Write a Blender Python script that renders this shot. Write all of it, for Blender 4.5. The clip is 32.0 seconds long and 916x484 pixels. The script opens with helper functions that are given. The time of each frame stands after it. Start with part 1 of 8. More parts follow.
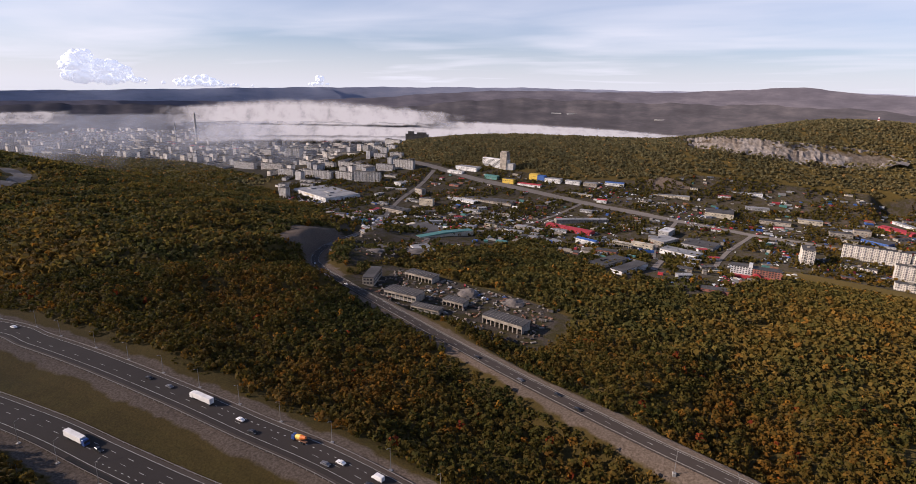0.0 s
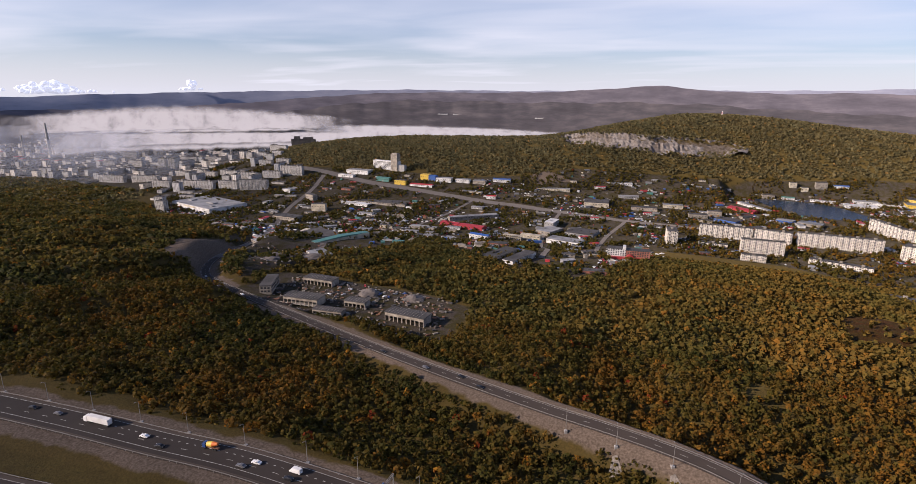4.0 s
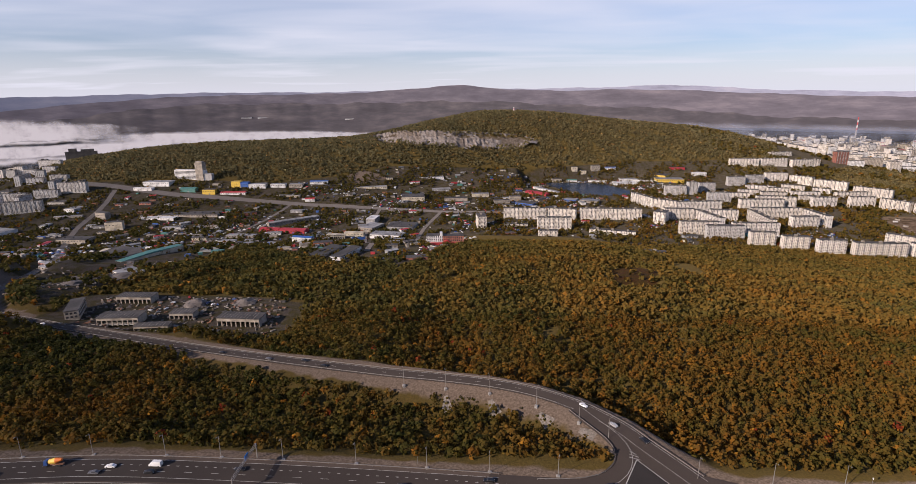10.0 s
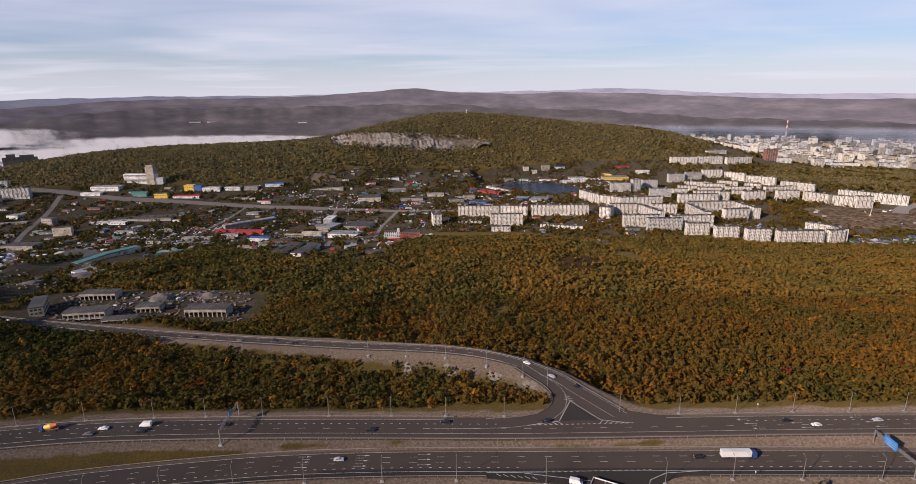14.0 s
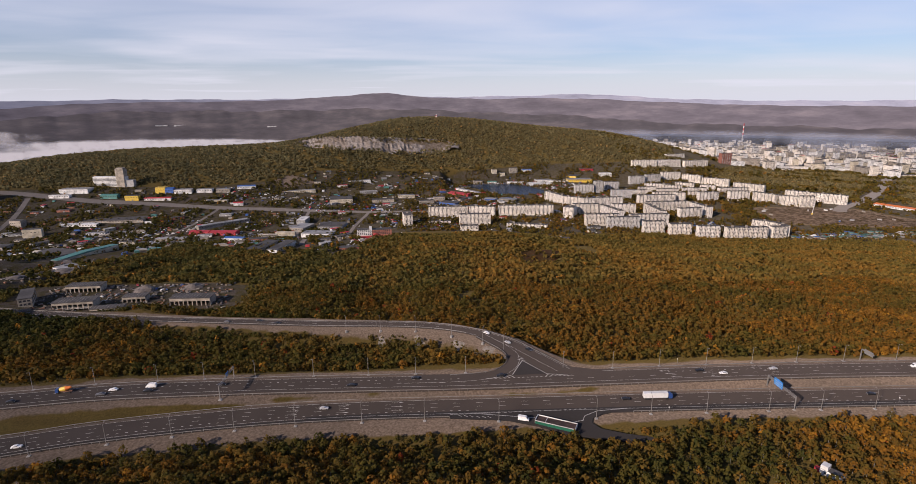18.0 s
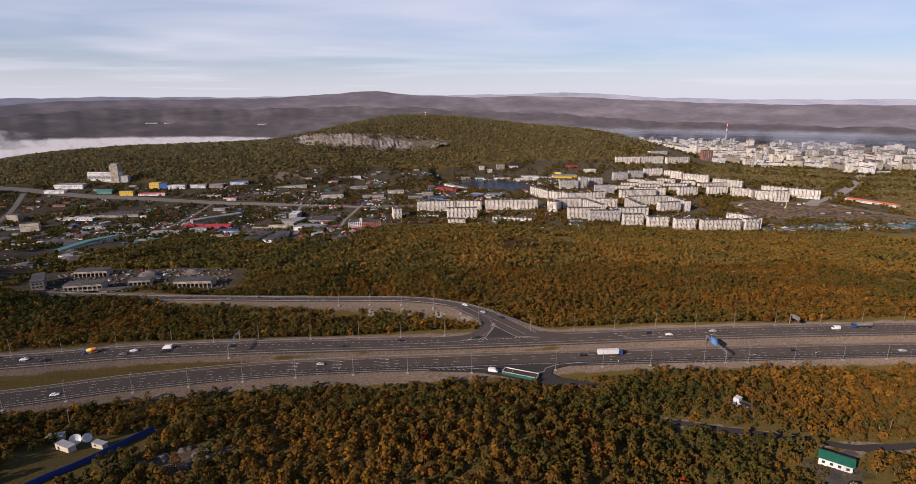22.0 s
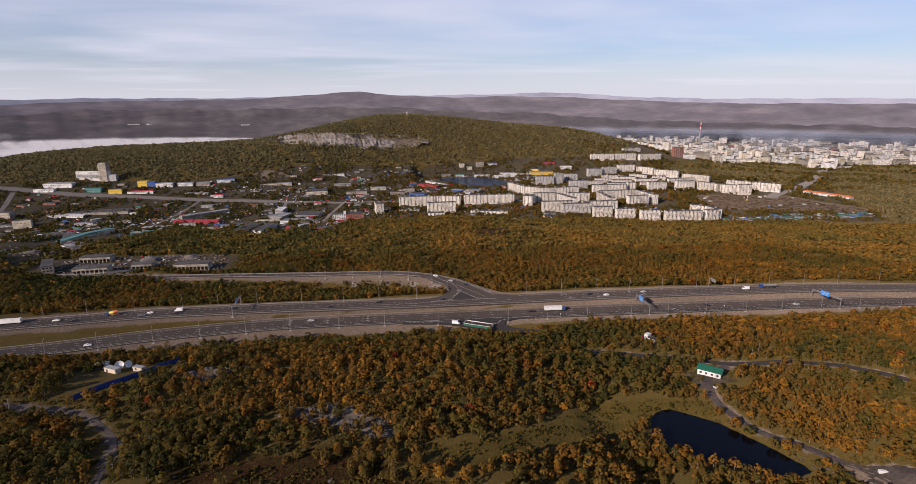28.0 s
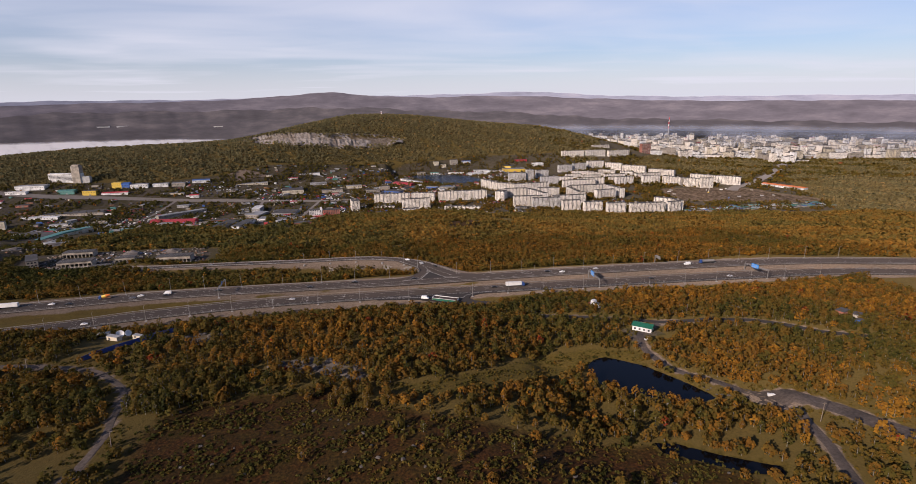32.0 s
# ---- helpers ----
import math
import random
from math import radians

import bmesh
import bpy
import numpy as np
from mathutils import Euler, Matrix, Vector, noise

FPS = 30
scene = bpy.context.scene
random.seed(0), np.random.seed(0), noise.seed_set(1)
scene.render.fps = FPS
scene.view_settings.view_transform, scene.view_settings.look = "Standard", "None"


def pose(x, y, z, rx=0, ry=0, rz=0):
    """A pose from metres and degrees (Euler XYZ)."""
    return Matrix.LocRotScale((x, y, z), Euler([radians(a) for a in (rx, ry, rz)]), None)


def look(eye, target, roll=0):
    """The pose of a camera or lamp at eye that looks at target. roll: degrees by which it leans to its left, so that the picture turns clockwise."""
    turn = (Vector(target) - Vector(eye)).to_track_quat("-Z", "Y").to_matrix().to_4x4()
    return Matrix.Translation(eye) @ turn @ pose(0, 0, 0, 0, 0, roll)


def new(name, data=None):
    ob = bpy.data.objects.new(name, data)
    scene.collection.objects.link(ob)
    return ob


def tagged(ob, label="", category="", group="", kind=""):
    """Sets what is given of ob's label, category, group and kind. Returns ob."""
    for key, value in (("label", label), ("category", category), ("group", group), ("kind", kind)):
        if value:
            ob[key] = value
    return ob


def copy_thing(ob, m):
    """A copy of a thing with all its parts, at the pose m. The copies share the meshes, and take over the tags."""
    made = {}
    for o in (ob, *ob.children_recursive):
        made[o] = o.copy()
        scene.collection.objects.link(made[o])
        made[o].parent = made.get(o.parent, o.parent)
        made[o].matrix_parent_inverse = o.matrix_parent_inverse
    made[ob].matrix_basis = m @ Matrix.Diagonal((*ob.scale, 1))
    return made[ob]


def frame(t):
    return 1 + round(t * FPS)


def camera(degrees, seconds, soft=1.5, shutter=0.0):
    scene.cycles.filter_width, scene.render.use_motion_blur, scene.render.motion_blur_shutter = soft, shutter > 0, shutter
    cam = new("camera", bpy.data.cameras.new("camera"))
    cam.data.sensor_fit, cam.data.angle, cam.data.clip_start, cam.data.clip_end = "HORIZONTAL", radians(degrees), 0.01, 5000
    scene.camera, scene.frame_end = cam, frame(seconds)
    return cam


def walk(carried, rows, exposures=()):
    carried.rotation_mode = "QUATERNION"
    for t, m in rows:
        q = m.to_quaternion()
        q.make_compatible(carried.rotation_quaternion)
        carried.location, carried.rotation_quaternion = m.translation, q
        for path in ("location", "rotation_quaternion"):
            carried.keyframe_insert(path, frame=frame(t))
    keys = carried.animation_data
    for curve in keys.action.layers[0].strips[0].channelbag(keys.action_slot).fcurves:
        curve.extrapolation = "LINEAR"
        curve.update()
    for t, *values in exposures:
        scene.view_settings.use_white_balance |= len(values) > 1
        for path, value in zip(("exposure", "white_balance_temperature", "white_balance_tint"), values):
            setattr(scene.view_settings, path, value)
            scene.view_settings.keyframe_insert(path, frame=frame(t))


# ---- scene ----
# ---- camera and flight ----
cam = camera(80.01, 32.0, 0.6)
PATH = [
    (0.0, pose(-80.01, -149.15, 149.74, 74.30, -1.26, 34.51)),
    (1.0, pose(-78.20, -152.51, 150.47, 74.46, -0.98, 29.53)),
    (2.0, pose(-76.64, -155.85, 150.58, 74.54, -0.84, 28.13)),
    (3.0, pose(-74.64, -159.63, 150.74, 74.58, -0.59, 25.40)),
    (3.5, pose(-73.39, -162.20, 150.75, 74.62, -0.50, 24.33)),
    (5.5, pose(-66.91, -176.99, 153.67, 74.66, -0.09, 17.80)),
    (6.0, pose(-65.80, -180.91, 154.12, 74.67, -0.04, 16.19)),
    (7.0, pose(-64.17, -187.23, 154.62, 74.64, 0.18, 11.98)),
    (8.0, pose(-62.81, -193.98, 154.98, 74.59, 0.38, 8.69)),
    (9.0, pose(-62.40, -199.94, 154.69, 74.56, 0.51, 5.30)),
    (10.0, pose(-62.77, -207.48, 153.38, 74.64, 0.59, 3.65)),
    (11.0, pose(-61.63, -216.89, 153.00, 74.71, 0.62, 2.42)),
    (12.0, pose(-60.31, -226.27, 152.37, 74.75, 0.69, 1.18)),
    (13.0, pose(-59.92, -236.85, 151.80, 74.82, 0.71, -0.00)),
    (14.0, pose(-60.04, -247.74, 150.71, 74.93, 0.70, -1.06)),
    (14.5, pose(-60.24, -253.01, 149.71, 75.06, 0.70, -1.51)),
    (16.5, pose(-58.80, -277.63, 150.36, 75.19, 0.48, -3.16)),
    (17.0, pose(-58.82, -284.12, 150.46, 75.21, 0.40, -3.49)),
    (18.0, pose(-58.40, -295.43, 150.01, 75.40, 0.37, -4.07)),
    (19.0, pose(-57.18, -307.69, 149.77, 75.46, 0.38, -4.51)),
    (20.0, pose(-55.88, -319.16, 149.42, 75.44, 0.39, -4.79)),
    (21.0, pose(-54.64, -330.32, 149.35, 75.32, 0.43, -4.99)),
    (22.0, pose(-54.36, -341.24, 148.62, 75.23, 0.26, -5.04)),
    (23.0, pose(-53.39, -352.76, 148.73, 75.16, 0.21, -5.04)),
    (24.0, pose(-52.44, -363.91, 148.26, 75.14, 0.23, -5.12)),
    (25.0, pose(-51.37, -375.22, 148.12, 75.16, 0.30, -5.21)),
    (25.5, pose(-50.79, -380.47, 147.97, 75.18, 0.28, -5.27)),
    (27.5, pose(-48.65, -402.60, 147.41, 75.21, 0.39, -6.12)),
    (28.0, pose(-48.37, -408.29, 146.85, 75.26, 0.44, -6.72)),
    (29.0, pose(-47.37, -419.38, 146.48, 75.29, 0.52, -6.97)),
    (30.0, pose(-46.56, -430.19, 145.57, 75.29, 0.60, -7.25)),
    (31.0, pose(-45.80, -440.66, 144.65, 75.27, 0.76, -8.29)),
    (32.0, pose(-45.66, -450.65, 143.38, 75.25, 0.87, -9.23)),
]
walk(cam, PATH, [(0.0, 0.38, 6300, 20), (9.0, 0.28, 6300, 20), (16.0, 0.18, 6300, 20), (32.0, 0.18, 6300, 20)])


# ---- sky, sun and exposure ----
SUN_FROM = Vector((-0.77, -0.64, 0.45))
world = bpy.data.worlds.new("world")
scene.world = world
world.use_nodes = True
wn, wl = world.node_tree.nodes, world.node_tree.links
wn.clear()
w_out, w_bg, w_sky = wn.new("ShaderNodeOutputWorld"), wn.new("ShaderNodeBackground"), wn.new("ShaderNodeTexSky")
w_sky.sky_type, w_sky.sun_disc = "NISHITA", False
w_sky.sun_elevation, w_sky.sun_rotation = math.atan2(0.45, 1.0), math.atan2(-0.77, -0.64)
w_sky.altitude, w_sky.air_density, w_sky.dust_density, w_sky.ozone_density = 200, 1.0, 0.6, 3.0
w_bg.inputs["Strength"].default_value = 0.074
# thin high cloud, drawn out in streaks along the horizon
w_co, w_sep = wn.new("ShaderNodeTexCoord"), wn.new("ShaderNodeSeparateXYZ")
wl.new(w_co.outputs["Generated"], w_sep.inputs[0])


def sky_math(op, a, b=0.0):
    n = wn.new("ShaderNodeMath")
    n.operation = op
    for k, v in enumerate((a, b)):
        if isinstance(v, (int, float)):
            n.inputs[k].default_value = v
        else:
            wl.new(v, n.inputs[k])
    return n.outputs[0]


up = sky_math("ADD", sky_math("MAXIMUM", w_sep.outputs[2], 0.0), 0.045)
w_plane = wn.new("ShaderNodeCombineXYZ")
wl.new(sky_math("DIVIDE", w_sep.outputs[0], up), w_plane.inputs[0])
wl.new(sky_math("MULTIPLY", sky_math("DIVIDE", w_sep.outputs[1], up), 1.6), w_plane.inputs[1])
w_n1, w_n2 = wn.new("ShaderNodeTexNoise"), wn.new("ShaderNodeTexNoise")
for node, scale, detail in ((w_n1, 0.16, 3), (w_n2, 0.55, 5)):
    node.inputs["Scale"].default_value, node.inputs["Detail"].default_value, node.inputs["Distortion"].default_value = scale, detail, 0.6
    wl.new(w_plane.outputs[0], node.inputs["Vector"])
veil = sky_math("ADD", sky_math("MULTIPLY", w_n1.outputs[0], 0.78), sky_math("MULTIPLY", w_n2.outputs[0], 0.22))
w_range = wn.new("ShaderNodeMapRange")
w_range.inputs["From Min"].default_value, w_range.inputs["From Max"].default_value = 0.40, 0.66
w_range.inputs["To Min"].default_value, w_range.inputs["To Max"].default_value = 0.26, 0.90
wl.new(veil, w_range.inputs["Value"])
low = wn.new("ShaderNodeMapRange")
low.inputs["From Min"].default_value, low.inputs["From Max"].default_value = 0.0, 0.11
low.inputs["To Min"].default_value, low.inputs["To Max"].default_value = 0.80, 0.0
wl.new(w_sep.outputs[2], low.inputs["Value"])
w_mix = wn.new("ShaderNodeMixRGB")
w_mix.inputs[2].default_value = (9.1, 9.35, 9.9, 1)
high = wn.new("ShaderNodeMapRange")
high.inputs["From Min"].default_value, high.inputs["From Max"].default_value = 0.18, 0.42
high.inputs["To Min"].default_value, high.inputs["To Max"].default_value = 1.0, 0.12
wl.new(w_sep.outputs[2], high.inputs["Value"])
wl.new(sky_math("MAXIMUM", sky_math("MULTIPLY", w_range.outputs[0], high.outputs[0]), low.outputs[0]), w_mix.inputs[0])
w_tint = wn.new("ShaderNodeMixRGB")
w_tint.blend_type, w_tint.inputs[0].default_value, w_tint.inputs[2].default_value = "MULTIPLY", 1.0, (0.93, 1.02, 1.20, 1)
wl.new(w_sky.outputs[0], w_tint.inputs[1])
wl.new(w_tint.outputs[0], w_mix.inputs[1])
wl.new(w_mix.outputs[0], w_bg.inputs["Color"])
wl.new(w_bg.outputs[0], w_out.inputs["Surface"])
sun = new("sun", bpy.data.lights.new("sun", "SUN"))
sun.data.energy, sun.data.angle, sun.data.color = 5.0, radians(0.6), (1.0, 0.86, 0.69)
sun.matrix_world = look(SUN_FROM * 100, (0, 0, 0))


# ---- materials ----
def tree_of(name):
    m = bpy.data.materials.new(name)
    m.use_nodes = True
    return m, m.node_tree.nodes, m.node_tree.links, m.node_tree.nodes["Principled BSDF"]


def noise_node(n, l, vec, scale, detail=4.0, rough=0.55):
    t = n.new("ShaderNodeTexNoise")
    t.inputs["Scale"].default_value, t.inputs["Detail"].default_value, t.inputs["Roughness"].default_value = scale, detail, rough
    l.new(vec, t.inputs["Vector"])
    return t.outputs[0]


def ramp_node(n, l, fac, stops):
    r = n.new("ShaderNodeValToRGB")
    while len(r.color_ramp.elements) < len(stops):
        r.color_ramp.elements.new(0.5)
    for e, (p, c) in zip(r.color_ramp.elements, stops):
        e.position, e.color = p, (*c, 1)
    l.new(fac, r.inputs[0])
    return r.outputs[0]


def mix_node(n, l, fac, a, b, kind="MIX"):
    m = n.new("ShaderNodeMixRGB")
    m.blend_type = kind
    for k, v in enumerate((fac, a, b)):
        if isinstance(v, (int, float)):
            m.inputs[k].default_value = v
        elif isinstance(v, tuple):
            m.inputs[k].default_value = (*v, 1)
        else:
            l.new(v, m.inputs[k])
    return m.outputs[0]


def mat(name, a, b, grain=1.5, stain=0.08, rough=0.85, bump=0.15, metal=0.0, own=0.0, wear=(0.55, 0.55, 0.55)):
    """Two tones in a fine grain, larger stains, a little relief; own: how far one thing differs from the next."""
    m, n, l, p = tree_of(name)
    co = n.new("ShaderNodeTexCoord").outputs["Object"]
    fine, wide = noise_node(n, l, co, grain, 6), noise_node(n, l, co, stain, 3)
    c = ramp_node(n, l, fine, [(0.3, a), (0.7, b)])
    c = mix_node(n, l, ramp_node(n, l, wide, [(0.42, (0, 0, 0)), (0.66, (1, 1, 1))]), c, mix_node(n, l, 1.0, c, wear, "MULTIPLY"))
    if own:
        info = n.new("ShaderNodeObjectInfo").outputs["Random"]
        c = mix_node(n, l, 1.0, c, ramp_node(n, l, info, [(0.0, (1 - own,) * 3), (1.0, (1.0, 1.0 - own * 0.1, 1.0 - own * 0.2))]), "MULTIPLY")
    l.new(c, p.inputs["Base Color"])
    p.inputs["Roughness"].default_value, p.inputs["Metallic"].default_value = rough, metal
    if bump:
        bn = n.new("ShaderNodeBump")
        bn.inputs["Strength"].default_value, bn.inputs["Distance"].default_value = bump, 0.05
        l.new(fine, bn.inputs["Height"])
        l.new(bn.outputs[0], p.inputs["Normal"])
    return m


def ground_material():
    m, n, l, p = tree_of("ground_cover")
    co = n.new("ShaderNodeNewGeometry").outputs["Position"]
    fine, mid, wide = noise_node(n, l, co, 0.9, 8), noise_node(n, l, co, 0.11, 6), noise_node(n, l, co, 0.012, 4)
    parts = []
    for at in ("cover_a", "cover_b"):
        a = n.new("ShaderNodeAttribute")
        a.attribute_name = at
        s = n.new("ShaderNodeSeparateColor")
        l.new(a.outputs["Color"], s.inputs[0])
        parts += [s.outputs[k] for k in range(3)]

    def amount(value):
        a = n.new("ShaderNodeMath")
        a.operation = "ADD"
        l.new(value, a.inputs[0])
        k = n.new("ShaderNodeMath")
        k.operation = "MULTIPLY_ADD"
        l.new(mid, k.inputs[0])
        k.inputs[1].default_value, k.inputs[2].default_value = 0.9, -0.45
        l.new(k.outputs[0], a.inputs[1])
        return ramp_node(n, l, a.outputs[0], [(0.36, (0, 0, 0)), (0.62, (1, 1, 1))])

    floor = mix_node(n, l, mid, ramp_node(n, l, fine, [(0.3, (0.048, 0.034, 0.011)), (0.7, (0.118, 0.078, 0.024))]), (0.080, 0.062, 0.018))
    gravel = mix_node(n, l, ramp_node(n, l, fine, [(0.35, (0, 0, 0)), (0.65, (1, 1, 1))]), (0.092, 0.070, 0.053), (0.185, 0.145, 0.114))
    heath = mix_node(n, l, ramp_node(n, l, mid, [(0.38, (0, 0, 0)), (0.62, (1, 1, 1))]), ramp_node(n, l, fine, [(0.34, (0.010, 0.006, 0.002)), (0.55, (0.038, 0.016, 0.005)), (0.70, (0.085, 0.040, 0.011))]), ramp_node(n, l, fine, [(0.34, (0.014, 0.010, 0.003)), (0.68, (0.048, 0.030, 0.007))]))
    town = mix_node(n, l, ramp_node(n, l, mid, [(0.40, (0, 0, 0)), (0.60, (1, 1, 1))]), ramp_node(n, l, fine, [(0.3, (0.034, 0.028, 0.024)), (0.7, (0.090, 0.076, 0.065))]), ramp_node(n, l, fine, [(0.3, (0.022, 0.022, 0.009)), (0.7, (0.065, 0.052, 0.02))]))
    rock = ramp_node(n, l, mid, [(0.3, (0.06, 0.048, 0.038)), (0.5, (0.12, 0.10, 0.082)), (0.72, (0.20, 0.17, 0.145))])
    marsh = mix_node(n, l, 0.5, ramp_node(n, l, mid, [(0.3, (0.020, 0.018, 0.005)), (0.5, (0.060, 0.046, 0.010)), (0.75, (0.095, 0.060, 0.015))]), ramp_node(n, l, fine, [(0.3, (0.022, 0.016, 0.004)), (0.7, (0.120, 0.088, 0.022))]))
    lawn = mix_node(n, l, 0.45, ramp_node(n, l, mid, [(0.3, (0.062, 0.044, 0.013)), (0.6, (0.090, 0.066, 0.018)), (0.75, (0.055, 0.050, 0.014))]), ramp_node(n, l, fine, [(0.3, (0.030, 0.024, 0.007)), (0.7, (0.115, 0.085, 0.026))]))
    c = floor
    for f, tone in zip((0, 1, 2, 3, 4, 5), (gravel, heath, town, rock, marsh, lawn)):
        c = mix_node(n, l, amount(parts[f]), c, tone)
    c = mix_node(n, l, 1.0, c, ramp_node(n, l, wide, [(0.3, (0.78, 0.78, 0.78)), (0.7, (1.1, 1.05, 1.0))]), "MULTIPLY")
    l.new(c, p.inputs["Base Color"])
    p.inputs["Roughness"].default_value = 0.95
    p.inputs["Diffuse Roughness"].default_value = 1.0
    p.inputs["Specular IOR Level"].default_value = 0.1
    b = n.new("ShaderNodeBump")
    b.inputs["Strength"].default_value, b.inputs["Distance"].default_value = 0.7, 0.5
    l.new(fine, b.inputs["Height"])
    l.new(b.outputs[0], p.inputs["Normal"])
    return m


def leaf_material(name, stops):
    m, n, l, p = tree_of(name)
    a = n.new("ShaderNodeAttribute")
    a.attribute_name = "tint"
    isle = n.new("ShaderNodeNewGeometry").outputs["Random Per Island"]
    c = ramp_node(n, l, a.outputs["Fac"], stops)
    c = mix_node(n, l, 1.0, c, ramp_node(n, l, isle, [(0.0, (0.72, 0.75, 0.75)), (1.0, (1.22, 1.18, 1.08))]), "MULTIPLY")
    l.new(c, p.inputs["Base Color"])
    p.inputs["Roughness"].default_value = 0.8
    p.inputs["Specular IOR Level"].default_value = 0.12
    p.inputs["Diffuse Roughness"].default_value = 1.0
    through_leaf, both = n.new("ShaderNodeBsdfTranslucent"), n.new("ShaderNodeMixShader")
    l.new(c, through_leaf.inputs["Color"])
    both.inputs[0].default_value = 0.4
    l.new(p.outputs[0], both.inputs[1])
    l.new(through_leaf.outputs[0], both.inputs[2])
    l.new(both.outputs[0], n["Material Output"].inputs["Surface"])
    return m


def asphalt_material(name, a, b):
    m, n, l, p = tree_of(name)
    co = n.new("ShaderNodeNewGeometry").outputs["Position"]
    fine, wide = noise_node(n, l, co, 3.0, 6), noise_node(n, l, co, 0.05, 4)
    c = mix_node(n, l, wide, ramp_node(n, l, fine, [(0.3, a), (0.7, b)]), tuple(v * 1.35 for v in b))
    l.new(c, p.inputs["Base Color"])
    p.inputs["Roughness"].default_value = 0.9
    p.inputs["Diffuse Roughness"].default_value = 1.0
    p.inputs["Specular IOR Level"].default_value = 0.2
    return m


def panel_material(name, a, b, joint):
    """Concrete panels with joints, stains running over them."""
    m, n, l, p = tree_of(name)
    co = n.new("ShaderNodeTexCoord").outputs["Object"]
    sep = n.new("ShaderNodeSeparateXYZ")
    l.new(co, sep.inputs[0])
    add = n.new("ShaderNodeMath")
    l.new(sep.outputs[0], add.inputs[0])
    l.new(sep.outputs[1], add.inputs[1])
    flat = n.new("ShaderNodeCombineXYZ")
    l.new(add.outputs[0], flat.inputs[0])
    l.new(sep.outputs[2], flat.inputs[1])
    br = n.new("ShaderNodeTexBrick")
    br.offset = 0.0
    br.inputs["Scale"].default_value, br.inputs["Mortar Size"].default_value = 1.0, 0.06
    br.inputs["Brick Width"].default_value, br.inputs["Row Height"].default_value = 3.2, 2.8
    br.inputs["Color1"].default_value, br.inputs["Color2"].default_value, br.inputs["Mortar"].default_value = (*a, 1), (*b, 1), (*joint, 1)
    l.new(flat.outputs[0], br.inputs["Vector"])
    st = noise_node(n, l, co, 0.09, 5)
    c = mix_node(n, l, ramp_node(n, l, st, [(0.42, (0, 0, 0)), (0.7, (1, 1, 1))]), br.outputs[0], mix_node(n, l, 1.0, br.outputs[0], (0.72, 0.69, 0.64), "MULTIPLY"))
    info = n.new("ShaderNodeObjectInfo").outputs["Random"]
    c = mix_node(n, l, 1.0, c, ramp_node(n, l, info, [(0.0, (0.82, 0.8, 0.77)), (0.5, (1, 0.98, 0.95)), (1.0, (0.9, 0.9, 0.92))]), "MULTIPLY")
    l.new(c, p.inputs["Base Color"])
    p.inputs["Roughness"].default_value = 0.88
    return m


def plain(name, c, rough=0.5, metal=0.0):
    return mat(name, tuple(v * 0.9 for v in c), tuple(min(1, v * 1.08) for v in c), 2.0, 0.4, rough, 0.0, metal, wear=(0.8, 0.79, 0.77))


M_GROUND = ground_material()
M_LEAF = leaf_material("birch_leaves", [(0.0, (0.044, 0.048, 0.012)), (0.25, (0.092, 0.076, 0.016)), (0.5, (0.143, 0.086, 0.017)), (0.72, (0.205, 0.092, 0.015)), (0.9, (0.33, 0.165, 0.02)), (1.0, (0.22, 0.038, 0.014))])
# lighter copy of the leaves: sunlight and haze of the middle distance in colour
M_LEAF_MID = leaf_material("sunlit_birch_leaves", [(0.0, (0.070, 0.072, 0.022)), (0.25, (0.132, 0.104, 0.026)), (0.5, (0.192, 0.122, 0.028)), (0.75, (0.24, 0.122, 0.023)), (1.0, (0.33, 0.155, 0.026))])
# palest copy of the leaves: haze over the far woods put into their colour
M_LEAF_HAZED = leaf_material("hazed_birch_leaves", [(0.0, (0.110, 0.112, 0.060)), (0.25, (0.165, 0.142, 0.070)), (0.5, (0.215, 0.165, 0.075)), (0.75, (0.28, 0.185, 0.075)), (1.0, (0.34, 0.21, 0.075))])
M_ASPHALT = asphalt_material("worn_asphalt", (0.027, 0.021, 0.018), (0.044, 0.035, 0.030))
M_ASPHALT_DARK = asphalt_material("fresh_asphalt", (0.012, 0.011, 0.011), (0.024, 0.021, 0.020))
M_DIRT = mat("dirt_track", (0.050, 0.036, 0.027), (0.115, 0.086, 0.068), 0.8, 0.05, 0.95, 0.4)
M_PAINT = plain("road_paint", (0.46, 0.44, 0.41), 0.7)
M_STEEL = plain("galvanised_steel", (0.25, 0.235, 0.22), 0.6, 0.3)
M_CONCRETE = mat("grey_concrete", (0.30, 0.28, 0.26), (0.42, 0.40, 0.37), 1.2, 0.15)
M_STONE = mat("laid_stone", (0.13, 0.11, 0.09), (0.26, 0.225, 0.19), 1.4, 0.3, 0.9, 0.6)
M_ROCK = mat("lichen_grey_rock", (0.055, 0.044, 0.035), (0.15, 0.125, 0.102), 0.9, 0.3, 0.95, 0.6)
M_BARK = mat("birch_bark", (0.14, 0.12, 0.10), (0.38, 0.36, 0.33), 5.0, 0.8)
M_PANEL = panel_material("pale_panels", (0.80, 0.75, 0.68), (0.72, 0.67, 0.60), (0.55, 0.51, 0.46))
